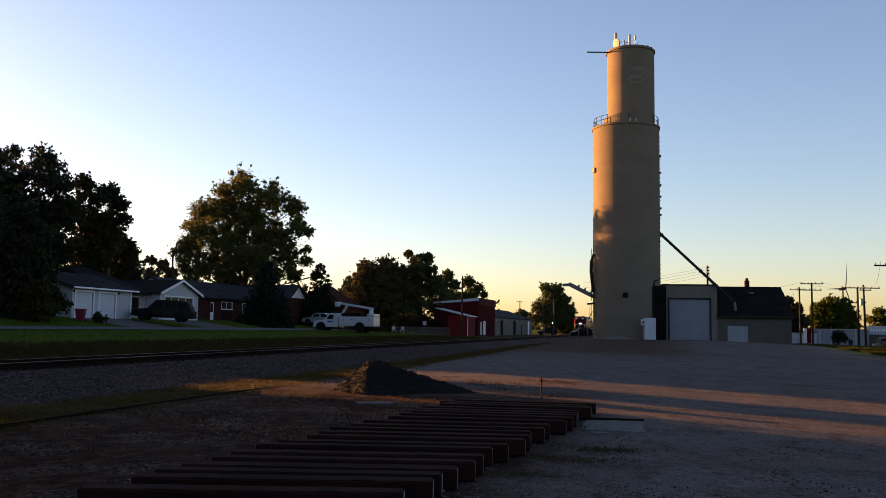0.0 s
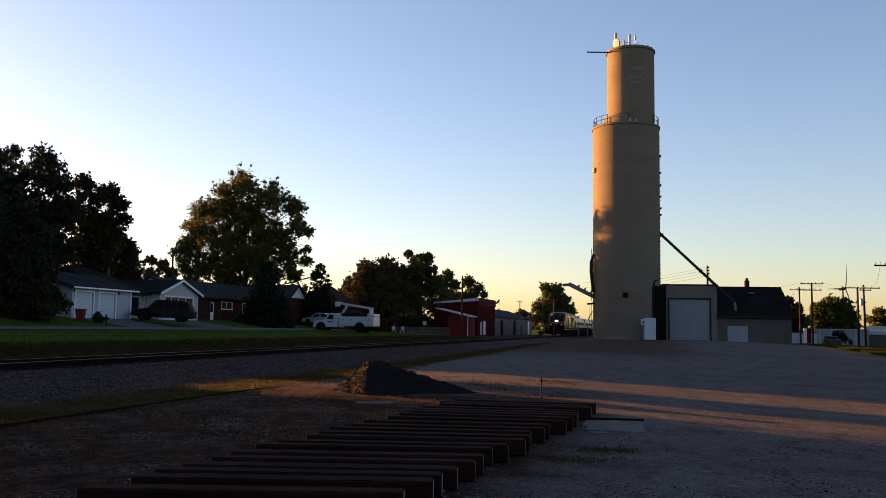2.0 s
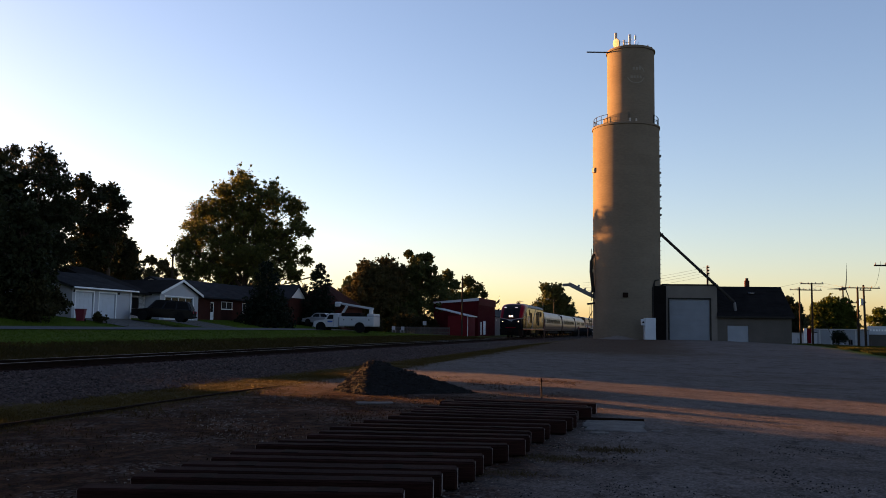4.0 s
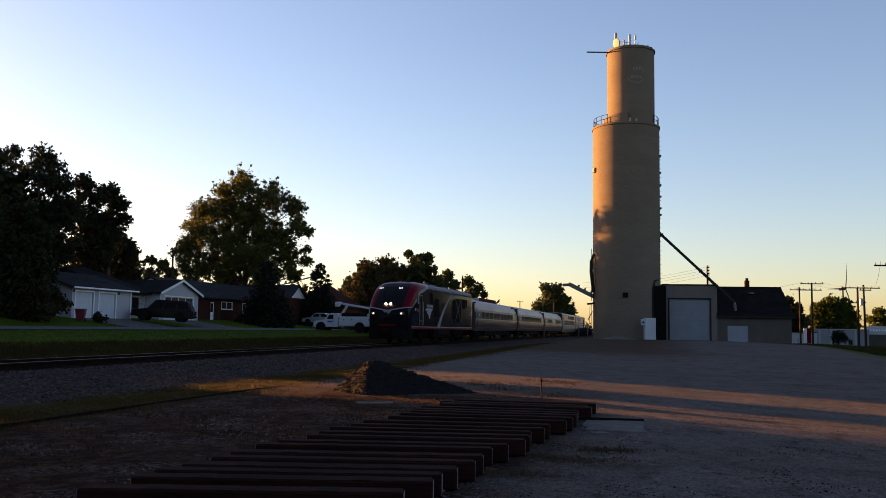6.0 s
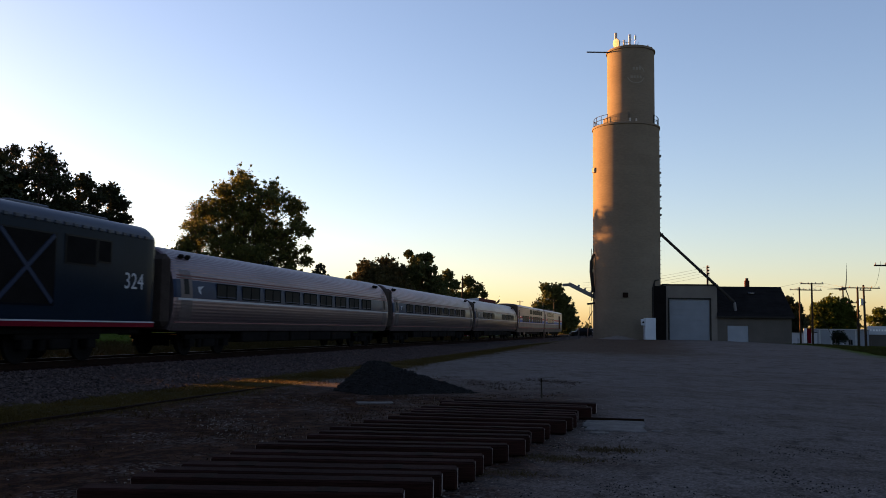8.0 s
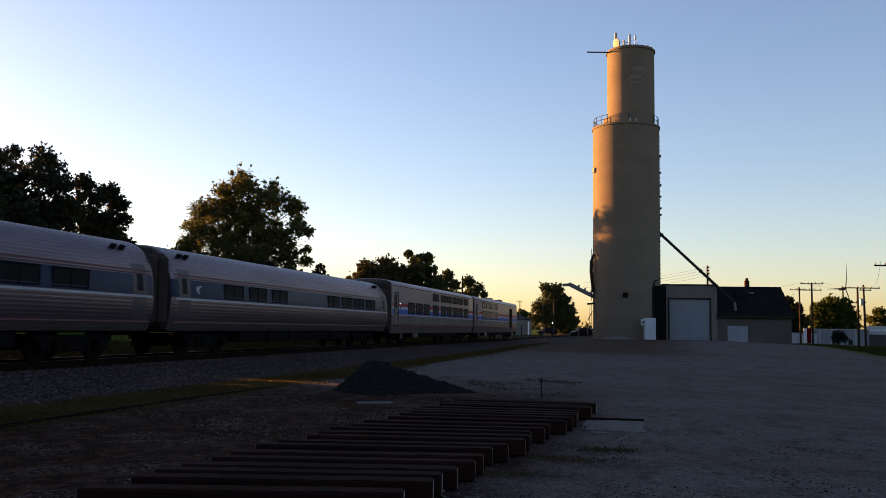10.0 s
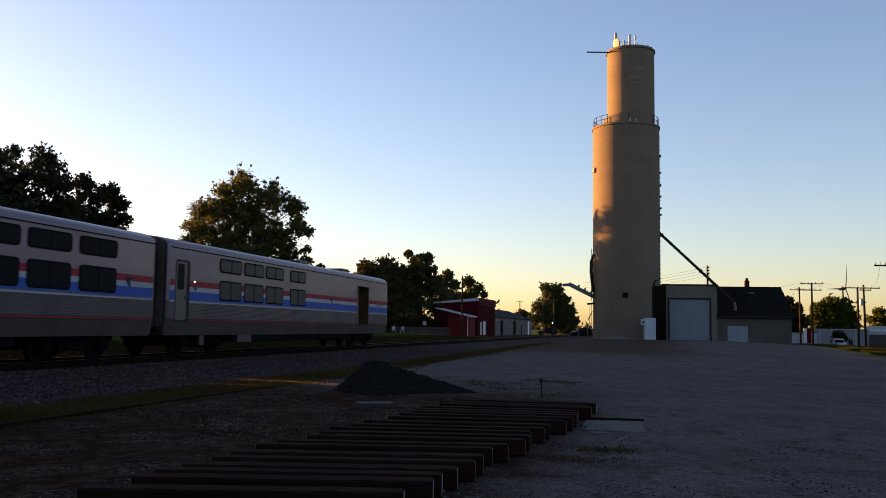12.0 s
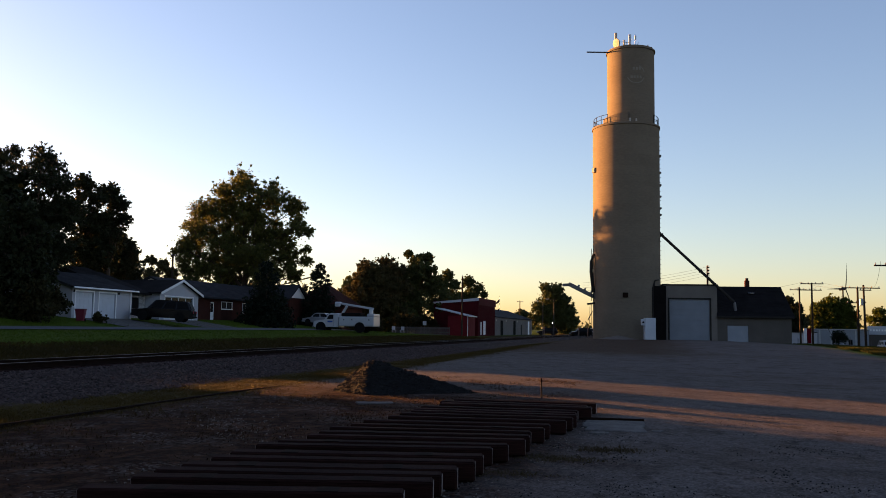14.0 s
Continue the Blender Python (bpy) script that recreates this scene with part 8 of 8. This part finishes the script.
def build_poles():
    utility_pole(49.6, 118, -0.85, 9.1, "weathered pole with two crossarms beside the road", ((0.15, 3.0, 0.0), (1.0, 3.2, -0.35)), -5)
    utility_pole(54.9, 135, -0.9, 9.4, "weathered pole with one crossarm", ((0.4, 2.6, -0.2),), 0, -0.5)
    utility_pole(49.6, 105, -0.85, 7.9, "dark pole of a paired frame", ((0.1, 4.6, 0.35), (0.35, 1.4, 0.9)), 0, transformer=True)
    utility_pole(51.9, 108, -0.9, 8.4, "leaning dark pole of a paired frame", ((2.2, 2.4, -1.0),), 0, -1.0)
    utility_pole(35.9, 70, -0.2, 7.6, "pole with a wide crossarm at the edge of the lot", ((0.45, 2.6, -0.2),), 0)
    utility_pole(3.05, 135, 0.8, 8.6, "bare weathered pole beside the red building", ((0.05, 0.3, 0.0),), 20)
    utility_pole(20.3, 230, 0.4, 8.5, "distant pole beyond the warehouse", ((0.3, 1.6, 0.0),), 10)
    utility_pole(33.8, 112, 0.3, 9.6, "dark pole behind the shed", ((0.2, 1.0, 0.0), (0.6, 1.0, 0.0), (1.0, 1.0, 0.0)), 60)
    utility_pole(-34.5, 112, 2.0, 8.4, "thin pole behind the houses", ((0.2, 0.8, 0.0),), 60)
    for dz in (0.0, 0.35, 0.7, 1.1):
        wire((33.8, 112, 9.75 - dz), (47.0, 150, 7.9 - dz), 0.9)
        wire((33.8, 112, 9.75 - dz), (20.0, 125, 8.2 - dz), 0.5)
    for x0, x1 in ((-1.3, -1.9), (1.3, 1.9)):
        wire((49.6 + x0, 118, 8.3), (49.6 + x1, 105, 7.1), 0.3)
        wire((49.6 + x0, 118, 8.3), (54.7 + x0 * 0.8, 135, 8.2), 0.4)
    wire((51.6, 105, 7.15), (35.0, 70, 7.3), 0.5)
    wire((48.3, 118, 8.3), (40.0, 128, 7.2), 0.4)
    fp = thing("flag_pole", pose(13.0, 200, 0.4), "thin flag pole with two dark limp flags", "flag pole")
    part("pole", Geo().tube((0, 0, -0.2), (0, 0, 8.5), 0.06, 0.04, 8), M["steel"], fp)
    part("flag", Geo().prism([(0, 7.1), (-1.5, 6.2), (-1.6, 6.5), (-0.6, 7.2), (0, 7.9)], 0.03), M["suv_dark"], fp, "dark limp flag")
    part("flag", Geo().prism([(0, 4.9), (-1.8, 3.7), (-1.9, 4.1), (-0.6, 5.2), (0, 5.8)], 0.03), M["suv_dark"], fp, "dark limp flag")
    # crossing posts and signs
    for x, y, h in ((13.9, 120, 1.75), (19.0, 115, 1.5), (18.0, 116, 1.6)):
        p = thing("marker_post", pose(x, y, land(x, y)), "short grey marker post beside the track", "post")
        part("post_shaft", Geo().box(-0.06, 0.06, -0.06, 0.06, -0.2, h, 0.02), M["slab"], p)
        part("reflector", Geo().box(-0.05, 0.05, -0.085, -0.07, h - 0.3, h - 0.15), M["stripe_red"], p)


def build_turbine():
    t = thing("wind_turbine", pose(752.0, 1650, -9.0), "distant white three-bladed wind turbine", "wind turbine")
    part("tower", Geo().tube((0, 0, 0), (0, 0, 92), 2.2, 1.3, 16), M["turbine"], t, "tall white tower", smooth=True)
    nac = pose(0, 0, 93.5, -6, 0, 39.8)
    part("nacelle", Geo().box(-1.9, 1.9, -3.5, 7.0, -1.9, 1.9, 0.6), M["turbine"], t, "white nacelle", m=nac)
    hub = Geo().lathe([(0.1, 2.2), (1.0, 1.9), (1.7, 1.0), (1.9, 0), (1.8, -1.0), (0.1, -1.0)], 16, pose(0, 0, 0, 90, 0, 0))
    rotor = part("rotor", hub, M["turbine"], t, "white hub that turns", smooth=True, m=nac @ Matrix.Translation((0, -5.0, 0)))
    bl = Geo()
    rings = []
    for f, c, th in ((0.0, 1.7, 1.7), (0.06, 1.9, 1.5), (0.16, 3.6, 0.9), (0.4, 2.6, 0.5), (0.7, 1.7, 0.3), (0.95, 0.9, 0.16), (1.0, 0.2, 0.08)):
        z = 1.0 + 59 * f
        bend = 5.2 * f * f
        rings.append([(math.cos(a) * c * 0.5, bend + math.sin(a) * th * 0.5, z) for a in (2 * math.pi * i / 10 for i in range(10))])
    bl.loft(rings)
    blade = bl.mesh("blade", M["turbine"], True)
    for k in range(3):
        part("blade", blade, None, rotor, "long white blade", m=pose(0, 0, 0, 0, 120 * k, 0))
    MOVERS["rotor"] = (rotor, nac @ Matrix.Translation((0, -5.0, 0)))


def build_right_side():
    gw = thing("storage_building", pose(72.9, 174, -1.05, 0, 0, -23), "long low grey building beyond the lot", "building")
    part("wall_shell", Geo().box(0, 10.2, 0, 7, -0.5, 3.25), M["grey_door"], gw, "blue-grey wall")
    part("roof", Geo().box(-0.15, 10.35, -0.15, 7.15, 3.253, 3.42, 0.03), M["steel"], gw, "flat grey roof edge")
    for x in (1.4, 3.4, 5.6, 7.8):
        part("pilaster", Geo().box(x, x + 0.2, -0.06, 0.0, -0.4, 3.2), M["steel"], gw)
    part("hatch", Geo().box(6.6, 7.3, -0.03, -0.005, 0.4, 1.4), M["under"], gw, "dark hatch")
    bb = thing("storage_building", pose(84.2, 175, -1.05, 0, 0, -26), "low building with a pale blue sign band", "building")
    part("wall_shell", Geo().box(0, 11, 0, 6, -0.5, 2.9), M["block"], bb)
    part("sign_band", Geo().box(0.2, 5.6, -0.1, -0.02, 2.4, 4.1, 0.03), M["pale_roof"], bb, "pale blue sign band")
    for i in range(9):
        part("sign_bar", Geo().box(0.7 + 0.5 * i, 0.7 + 0.5 * i + (0.32 if i % 3 else 0.22), -0.125, -0.1, 3.1, 3.45), M["trim"], bb)
    wb = thing("shed", pose(55.8, 142, -0.95, 0, 0, -22), "low pale shed beyond the elevator", "shed")
    part("wall_shell", Geo().box(0, 4.2, 0, 4, -0.4, 2.5), M["white_wall"], wb)
    part("roof", Geo().box(-0.1, 4.3, -0.1, 4.1, 2.503, 2.62), M["roof_grey"], wb)
    sg = thing("sign_board", pose(51.6, 124.5, land(51.6, 124.5)), "upright white and red sign board on posts", "sign")
    part("white_panel", Geo().box(-0.55, -0.1, -0.05, 0.05, 1.0, 3.05, 0.02), M["trim"], sg, "white panel")
    part("red_panel", Geo().box(-0.1, 0.5, -0.05, 0.05, 1.0, 3.05, 0.02), M["red_paint"], sg, "red panel")
    for x in (-0.5, 0.45):
        part("post", Geo().box(x - 0.04, x + 0.04, 0.05, 0.13, -0.3, 2.9), M["steel"], sg)
    shrub(69.0, 153.0, 3.3, 2.6, LEAF["needle"], 91, "dark bush beside the road", 3000, 0.13)
    for x, y, h in ((59.2, 128.0, 1.9), (46.8, 116, 1.5), (47.6, 115, 1.4), (53.5, 120, 1.6), (54.5, 112, 1.5), (51.2, 101, 1.3)):
        gp = thing("marker_post", pose(x, y, land(x, y)), "thin pale post at the edge of the lot", "post")
        part("post_shaft", Geo().tube((0, 0, -0.2), (0, 0, h), 0.045, n=6), M["slab"], gp)
    gy = thing("guy_stake", pose(0, 0, 0), "slanting steel guy wire beside a pole", "guy wire")
    part("wire_run", Geo().tube((49.7, 118, 5.5), (53.2, 117.5, land(53.2, 117.5) - 0.05), 0.03, n=6), M["dark_steel"], gy)
    rd = Geo()
    vs = []
    for i in range(14):
        y = 85 + 10 * i
        x = 50.1 + 0.2155 * (y - 85)
        for w in (-3.2, 3.2):
            vs.append((x + w, y, land(x, y) + 0.04))
    rd.add(vs, [(2 * i, 2 * i + 1, 2 * i + 3, 2 * i + 2) for i in range(13)])
    solid("road_beyond", rd, M["asphalt"], Matrix.Identity(4), "grey road running past the lot", "road", kind="structure")


# ================= foreground =================
def build_foreground():
    rnd = random.Random(8)
    # loose ties laid side by side
    ys = [6.6, 7.24, 7.81, 8.17, 8.52, 8.91, 9.28, 9.92, 10.19, 10.74, 11.11, 11.64, 12.1, 12.59, 13.18, 13.6, 14.16, 14.48, 15.0, 15.5, 16.0, 16.57]
    core = Geo().box(-1.3, 1.3, -0.115, 0.115, 0.0, 0.19, 0.018).mesh("tie_log", M["tie"])
    ends = Geo().box(-1.304, -1.299, -0.095, 0.095, 0.02, 0.172).box(1.299, 1.304, -0.095, 0.095, 0.02, 0.172).mesh("tie_ends", M["tie_end"])
    plate = Geo().box(-0.09, 0.09, -0.1, 0.1, 0.186, 0.192).mesh("tie_plate_mark", M["rust"])
    for y in ys:
        f = (y - 7.2) / 9.4
        left = -2.85 + 3.15 * f + rnd.uniform(-0.1, 0.1)
        turn = -1.0 - 12.0 * max(0.0, f) ** 1.5 + rnd.uniform(-0.7, 0.7)
        c = Vector((left + 1.3 * math.cos(radians(turn)), y + 1.3 * math.sin(radians(turn))))
        t = thing("timber_tie", pose(c.x, c.y, land(c.x, c.y) + rnd.uniform(0.0, 0.02), rnd.uniform(-2, 2), 0, turn), "dark creosoted timber railway tie lying on the lot", "railway tie", "loose ties laid in a row")
        part("log", core, None, t)
        part("end_grain", ends, None, t, "paler weathered end grain")
        if rnd.random() < 0.6:
            for x in (-0.69, 0.69):
                part("plate_mark", plate, None, t, "worn plate mark", m=pose(x, 0, 0))
    # heap of dark crushed stone
    hx, hy = -1.15, 20.7
    hp = thing("gravel_heap", pose(hx, hy, land(hx, hy) - 0.03), "heap of dark crushed stone beside the ties", "heap")
    hm = heap_shape()
    part("heap_core", hm, M["dark_stone"], hp)
    st = stones("crushed_stone", 6000, heap_place, 0.021, M["dark_stone"], "", 31, Matrix.Identity(4))
    st.parent = hp
    del st["category"]
    for x, y, w, d, ang in ((-1.3, 17.6, 0.75, 0.35, 12), (2.72, 14.0, 1.0, 1.6, -11), (2.3, 13.0, 0.3, 0.2, 30), (3.25, 13.35, 0.22, 0.16, 60)):
        k = 22
        rag = []
        for i in range(k):
            a = 2 * math.pi * (i + 0.5) / k
            q = min(0.5 * w / max(1e-6, abs(math.cos(a))), 0.5 * d / max(1e-6, abs(math.sin(a)))) * (1 - 0.22 * rnd.random() ** 2)
            rag.append((q * math.cos(a), q * math.sin(a)))
        slab = Geo().loft([[(px, py, -0.1) for px, py in rag], [(px, py, 0.018) for px, py in rag], [(px * 0.96, py * 0.96, 0.03) for px, py in rag]])
        solid("concrete_slab", slab, M["slab"], pose(x, y, land(x, y) - 0.01, 0, 0, ang), "broken pale concrete slab sunk in the lot", "concrete slab")
    for y, ln in ((14.83, 1.0),):
        solid("steel_strip", Geo().box(-ln / 2, ln / 2, -0.02, 0.02, -0.02, 0.045, 0.008), M["rust"], pose(2.72 + (y - 14.0) * 0.19, y, land(2.7, y), 0, 0, -11), "rusty steel strip along a concrete slab", "steel strip")
    sk = thing("survey_stake", pose(2.2, 19.4, land(2.2, 19.4), 2, -2, 10), "thin weathered stake in the ground", "stake")
    part("shaft", Geo().box(-0.014, 0.014, -0.014, 0.014, -0.2, 0.42), M["wood_pole"], sk)
    part("tip", Geo().box(-0.016, 0.016, -0.016, 0.016, 0.36, 0.44), M["rust"], sk, "dark stained tip")
    stones("ballast_stones", 24000, ballast_place, 0.042, M["ballast"], "grey angular ballast stones beside the track", 5)
    stones("lot_gravel", 17000, lot_place, 0.0115, M["pale_stone"], "scattered pale gravel on the lot", 6, Matrix.Identity(4))
    stones("dark_gravel", 12000, dark_place, 0.0085, M["dark_stone"], "scattered dark gravel on the lot", 9, Matrix.Identity(4))
    grass("dry_grass", 26000, dry_place, 0.034, leaf_material("dry_straw", (0.036, 0.023, 0.005), (0.072, 0.044, 0.010), 0.1), "dry yellow grass along the old spur", 13, TRACK)
    grass("weeds", 16000, weed_place, 0.028, leaf_material("brown_weeds", (0.02, 0.0105, 0.005), (0.055, 0.028, 0.013), 0.2), "low brown weeds over the dirt", 14, TRACK)
    grass("tall_weeds", 26000, verge_place, 0.15, leaf_material("green_brown_weeds", (0.018, 0.014, 0.004), (0.058, 0.038, 0.009), 0.25), "uncut weeds between the track and the lawn", 15, TRACK)
    grass("lawn_grass", 26000, lawn_place, 0.07, leaf_material("mown_grass", (0.027, 0.047, 0.004), (0.066, 0.105, 0.009), 0.3), "mown lawn grass beside the street", 16, TRACK)
    grass("edge_grass", 16000, edge_place, 0.16, leaf_material("rough_edge_grass", (0.016, 0.02, 0.004), (0.05, 0.05, 0.010), 0.3), "rough grass along the far edge of the lot", 18, TRACK)
    grass("grass_tufts", 900, tuft_place, 0.026, leaf_material("straw_tufts", (0.04, 0.027, 0.014), (0.095, 0.066, 0.032), 0.3), "small dry grass tufts on the lot", 17, Matrix.Identity(4))


def heap_height(x, y):
    """Height of the crushed-stone heap at x, y from its middle."""
    ridge = 0.74 - 0.30 * max(0.0, x + 0.35) - 0.85 * max(0.0, -0.55 - x)
    z = ridge - 0.62 * abs(y) ** 1.1
    return z + 0.05 * noise.noise((x * 2.5, y * 2.5, 1)) + 0.03 * noise.noise((x * 7, y * 7, 2))


def heap_shape():
    n, m = 48, 34
    vs = []
    for i in range(n + 1):
        for j in range(m + 1):
            x, y = -1.7 + 3.9 * i / n, -1.4 + 2.8 * j / m
            vs.append((x, y, max(-0.1, heap_height(x, y))))
    return Geo().add(vs, [(i * (m + 1) + j, (i + 1) * (m + 1) + j, (i + 1) * (m + 1) + j + 1, i * (m + 1) + j + 1) for i in range(n) for j in range(m)])


def heap_place(rnd):
    x, y = rnd.uniform(-1.8, 2.1), rnd.uniform(-1.4, 0.6)
    z = heap_height(x, y)
    if z < -0.06:
        return None
    return x, y, max(0.0, z) + 0.01


def grass(name, count, where, height, mat, label, seed, m):
    """Blades as thin bent slips, joined into one mesh."""
    rnd = random.Random(seed)
    vs, fs = [], []
    for _ in range(count):
        p = where(rnd)
        if p is None:
            continue
        for _ in range(3):
            a, h = rnd.uniform(0, 6.28), height * rnd.uniform(0.45, 1.3)
            w = 0.004 + 0.05 * height
            dx, dy = math.cos(a), math.sin(a)
            bx, by = rnd.uniform(-1.1, 1.1) * h, rnd.uniform(-1.1, 1.1) * h
            ox, oy = rnd.uniform(-0.05, 0.05), rnd.uniform(-0.05, 0.05)
            n = len(vs)
            vs += [(p[0] + ox - dx * w, p[1] + oy - dy * w, p[2] - 0.02), (p[0] + ox + dx * w, p[1] + oy + dy * w, p[2] - 0.02), (p[0] + ox + bx * 0.4 + dx * w * 0.6, p[1] + oy + by * 0.4 + dy * w * 0.6, p[2] + h * 0.6), (p[0] + ox + bx, p[1] + oy + by, p[2] + h)]
            fs += [(n, n + 1, n + 2), (n, n + 2, n + 3)]
    return solid(name, Geo().add(vs, fs), mat, m, label, "grass", kind="stuff")


def dry_place(rnd):
    s = 2 + 75 * rnd.random() ** 1.4
    r = rnd.gauss(-7.6, 0.7)
    return s, r, ground_height(s, r)


def weed_place(rnd):
    s = 3 + 24 * rnd.random() ** 1.2
    r = rnd.uniform(-15.5, -8.5)
    if noise.noise((s * 0.5, r * 0.5, 4)) < rnd.uniform(-0.3, 0.4):
        return None
    return s, r, ground_height(s, r)


def verge_place(rnd):
    s = 5 + 120 * rnd.random() ** 1.5
    r = rnd.uniform(3.2, 11.0)
    return s, r, ground_height(s, r)


def lawn_place(rnd):
    s = 20 + 95 * rnd.random() ** 1.3
    r = rnd.uniform(10.0, 18.8) if rnd.random() < 0.8 else rnd.uniform(25.2, 29.8)
    return s, r, ground_height(s, r)


def dark_place(rnd):
    y = 7 + 11 * rnd.random() ** 1.2
    x = y * rnd.uniform(-0.1, 0.56)
    if noise.noise((x * 0.9, y * 0.9, 17)) + 0.6 * noise.noise((x * 3.1, y * 3.1, 18)) < rnd.uniform(0.05, 0.75):
        return None
    return x, y, land(x, y) + 0.002


def edge_place(rnd):
    s = 56 + 75 * rnd.random() ** 1.3
    r = -31.4 - 12 * rnd.random() ** 1.3
    return s, r, ground_height(s, r)


def tuft_place(rnd):
    k = rnd.randrange(4)
    cx, cy = ((1.2, 10.5), (1.45, 10.3), (0.72, 9.25), (2.1, 11.2), (3.4, 15.6), (4.9, 12.0))[k]
    x, y = cx + rnd.gauss(0, 0.22), cy + rnd.gauss(0, 0.13)
    return x, y, land(x, y)


# ================= surroundings out of view =================
def build_surroundings():
    # tree row added beside and behind the camera, unseen, to shape the sun strips
    for k, (s, r, h, w) in enumerate(((48.9, 38.5, 20, 11.0), (39.15, 38, 20, 4.3), (30.4, 38.5, 20, 9.0), (23.0, 39, 19, 8.5), (14.0, 38, 19, 9), (4.0, 39, 18, 9.5), (58.5, 41, 15, 8.0), (-8, 39, 18, 11), (68.5, 42.5, 14.5, 8.0), (27.0, 42, 20, 7.5), (18.5, 43, 19, 7.5), (54.5, 43, 19, 6.5), (9, 43, 18, 8))):
        p = ORIGIN + ALONG * s + ACROSS * r
        tree(p.x, p.y, h, w, LEAF["dark"], 120 + k, "tall leafy tree added out of view to shade the lot", 0.42, 8000, bottom=0.03)
    # unseen board fence along the yard by the garage, added to trim low sunlight
    f = thing("unseen_shade_fence", TRACK, "long grey board fence added out of view to cut the low sun", "fence")
    for s0, s1, top in ((25.0, 36.6, 3.64), (36.6, 49.0, 3.85), (49.0, 58.0, 3.95)):
        n = int((s1 - s0) / 0.2)
        board = Geo().box(0.004, 0.196, 0, 0.03, 0, top - 1.7, 0.004).mesh("board", M["fence_wood"])
        for i in range(n):
            part("board", board, None, f, m=pose(s0 + 0.2 * i, 31.5, 1.7))
        part("rail", Geo().box(s0, s1, 31.535, 31.6, top - 0.4, top - 0.3).box(s0, s1, 31.535, 31.6, 2.3, 2.4), M["fence_wood"], f)
    rng = np.random.default_rng(5)
    # leafy belt added out of view to hold back low sky light and reflections
    cl = []
    for i in range(190):
        a = radians(rng.uniform(9, 205))
        d = rng.uniform(62, 92)
        # behind and to the right of the camera
        x, y = d * math.sin(a + radians(25)), d * math.cos(a + radians(25))
        h = rng.uniform(9, 15)
        if a < 1.35:
            x, y, h = x * 3.0, y * 3.0, h * 0.75
        for z in (0.2, 0.5, 0.8):
            cl.append((x + rng.uniform(-2, 2), y + rng.uniform(-2, 2), h * z, rng.uniform(2.5, 4.2)))
    solid("sky_block_woods", crown_mesh("sky_block_woods", cl, 1.0, 80, LEAF["shrub"], 77), None, Matrix.Identity(4), "unseen belt of leafy trees added to block sky light and reflections", "woods", kind="stuff")
    # unseen trees along the lot's far side, past the road, darkening the train's reflections
    cl = []
    for i in range(130):
        a = 29.5 + 62 * (i + rng.random()) / 130
        d = rng.uniform(105, 135)
        h = d * math.tan(radians(ramp(a, ((29, 1.2), (36, 3.4), (50, 5.6), (75, 6.6), (92, 7.0))))) + 1.2
        x, y = d * math.sin(radians(a)), d * math.cos(radians(a))
        for f in (0.2, 0.5, 0.8):
            cl.append((x + rng.uniform(-1, 1), y + rng.uniform(-1, 1), h * f, 0.22 * h + 0.8))
    solid("lot_side_woods", crown_mesh("lot_side_woods", cl, 0.7, 160, LEAF["needle"], 79), None, Matrix.Identity(4), "dark belt of unseen trees reflected in the train", "woods", kind="stuff")
    # unseen grove added behind the elevator to darken what the train mirrors
    cl = []
    for i in range(60):
        f = rng.random()
        x, y = 34 + 34 * f + rng.uniform(-3, 3), 146 + 46 * f + rng.uniform(-3, 3)
        h = rng.uniform(5.5, 7.0)
        for z in (0.2, 0.5, 0.8):
            cl.append((x, y, h * z, 0.2 * h + 0.6))
    solid("elevator_grove", crown_mesh("elevator_grove", cl, 0.5, 120, LEAF["needle"], 83), None, Matrix.Identity(4), "dark unseen grove added behind the grain elevator for train reflections", "woods", kind="stuff")
    cl = []
    for i in range(240):
        a = radians(rng.uniform(-45, 45))
        d = rng.uniform(520, 760)
        cl.append((d * math.sin(a), d * math.cos(a), rng.uniform(0, 3.0), rng.uniform(4, 8)))
    solid("distant_woods", crown_mesh("distant_woods", cl, 1.6, 50, LEAF["mid"], 78, 0.5), None, Matrix.Identity(4), "low line of distant woods on the horizon", "woods", kind="stuff")


# ================= build =================
build_track()
build_silo()
build_annex()
build_houses()
build_yard_things()
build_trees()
build_surroundings()
build_right_side()
build_poles()
build_turbine()
build_vehicles()
build_train()
build_foreground()


def motions():
    times = [0.0, 1.0, 2.0, 3.0, 4.0, 5.0, 6.0, 7.0, 8.0, 9.0, 10.0, 11.0, 12.0, 13.0, 14.0]
    for car_thing, offset in TRAIN:
        walk(car_thing, [(t, car_pose(t, offset)) for t in times])
    rotor, base = MOVERS["rotor"]
    walk(rotor, [(t, base @ pose(0, 0, 0, 0, 28.0 + 60.0 * t, 0)) for t in times])
    # the pickup drives away down the side road; the white car comes up it later
    for key, x0, y0, t0, vx, vy, turn in (("pickup", 57.1, 115.0, 0.0, 3.38, 15.6, -102.2), ("car", 68.0, 163.0, 10.3, -2.75, -13.5, 78.5)):
        walk(MOVERS[key], [(t, pose(x0 + vx * (t - t0), y0 + vy * (t - t0), -0.84, 0, 0, turn)) for t in times])


motions()
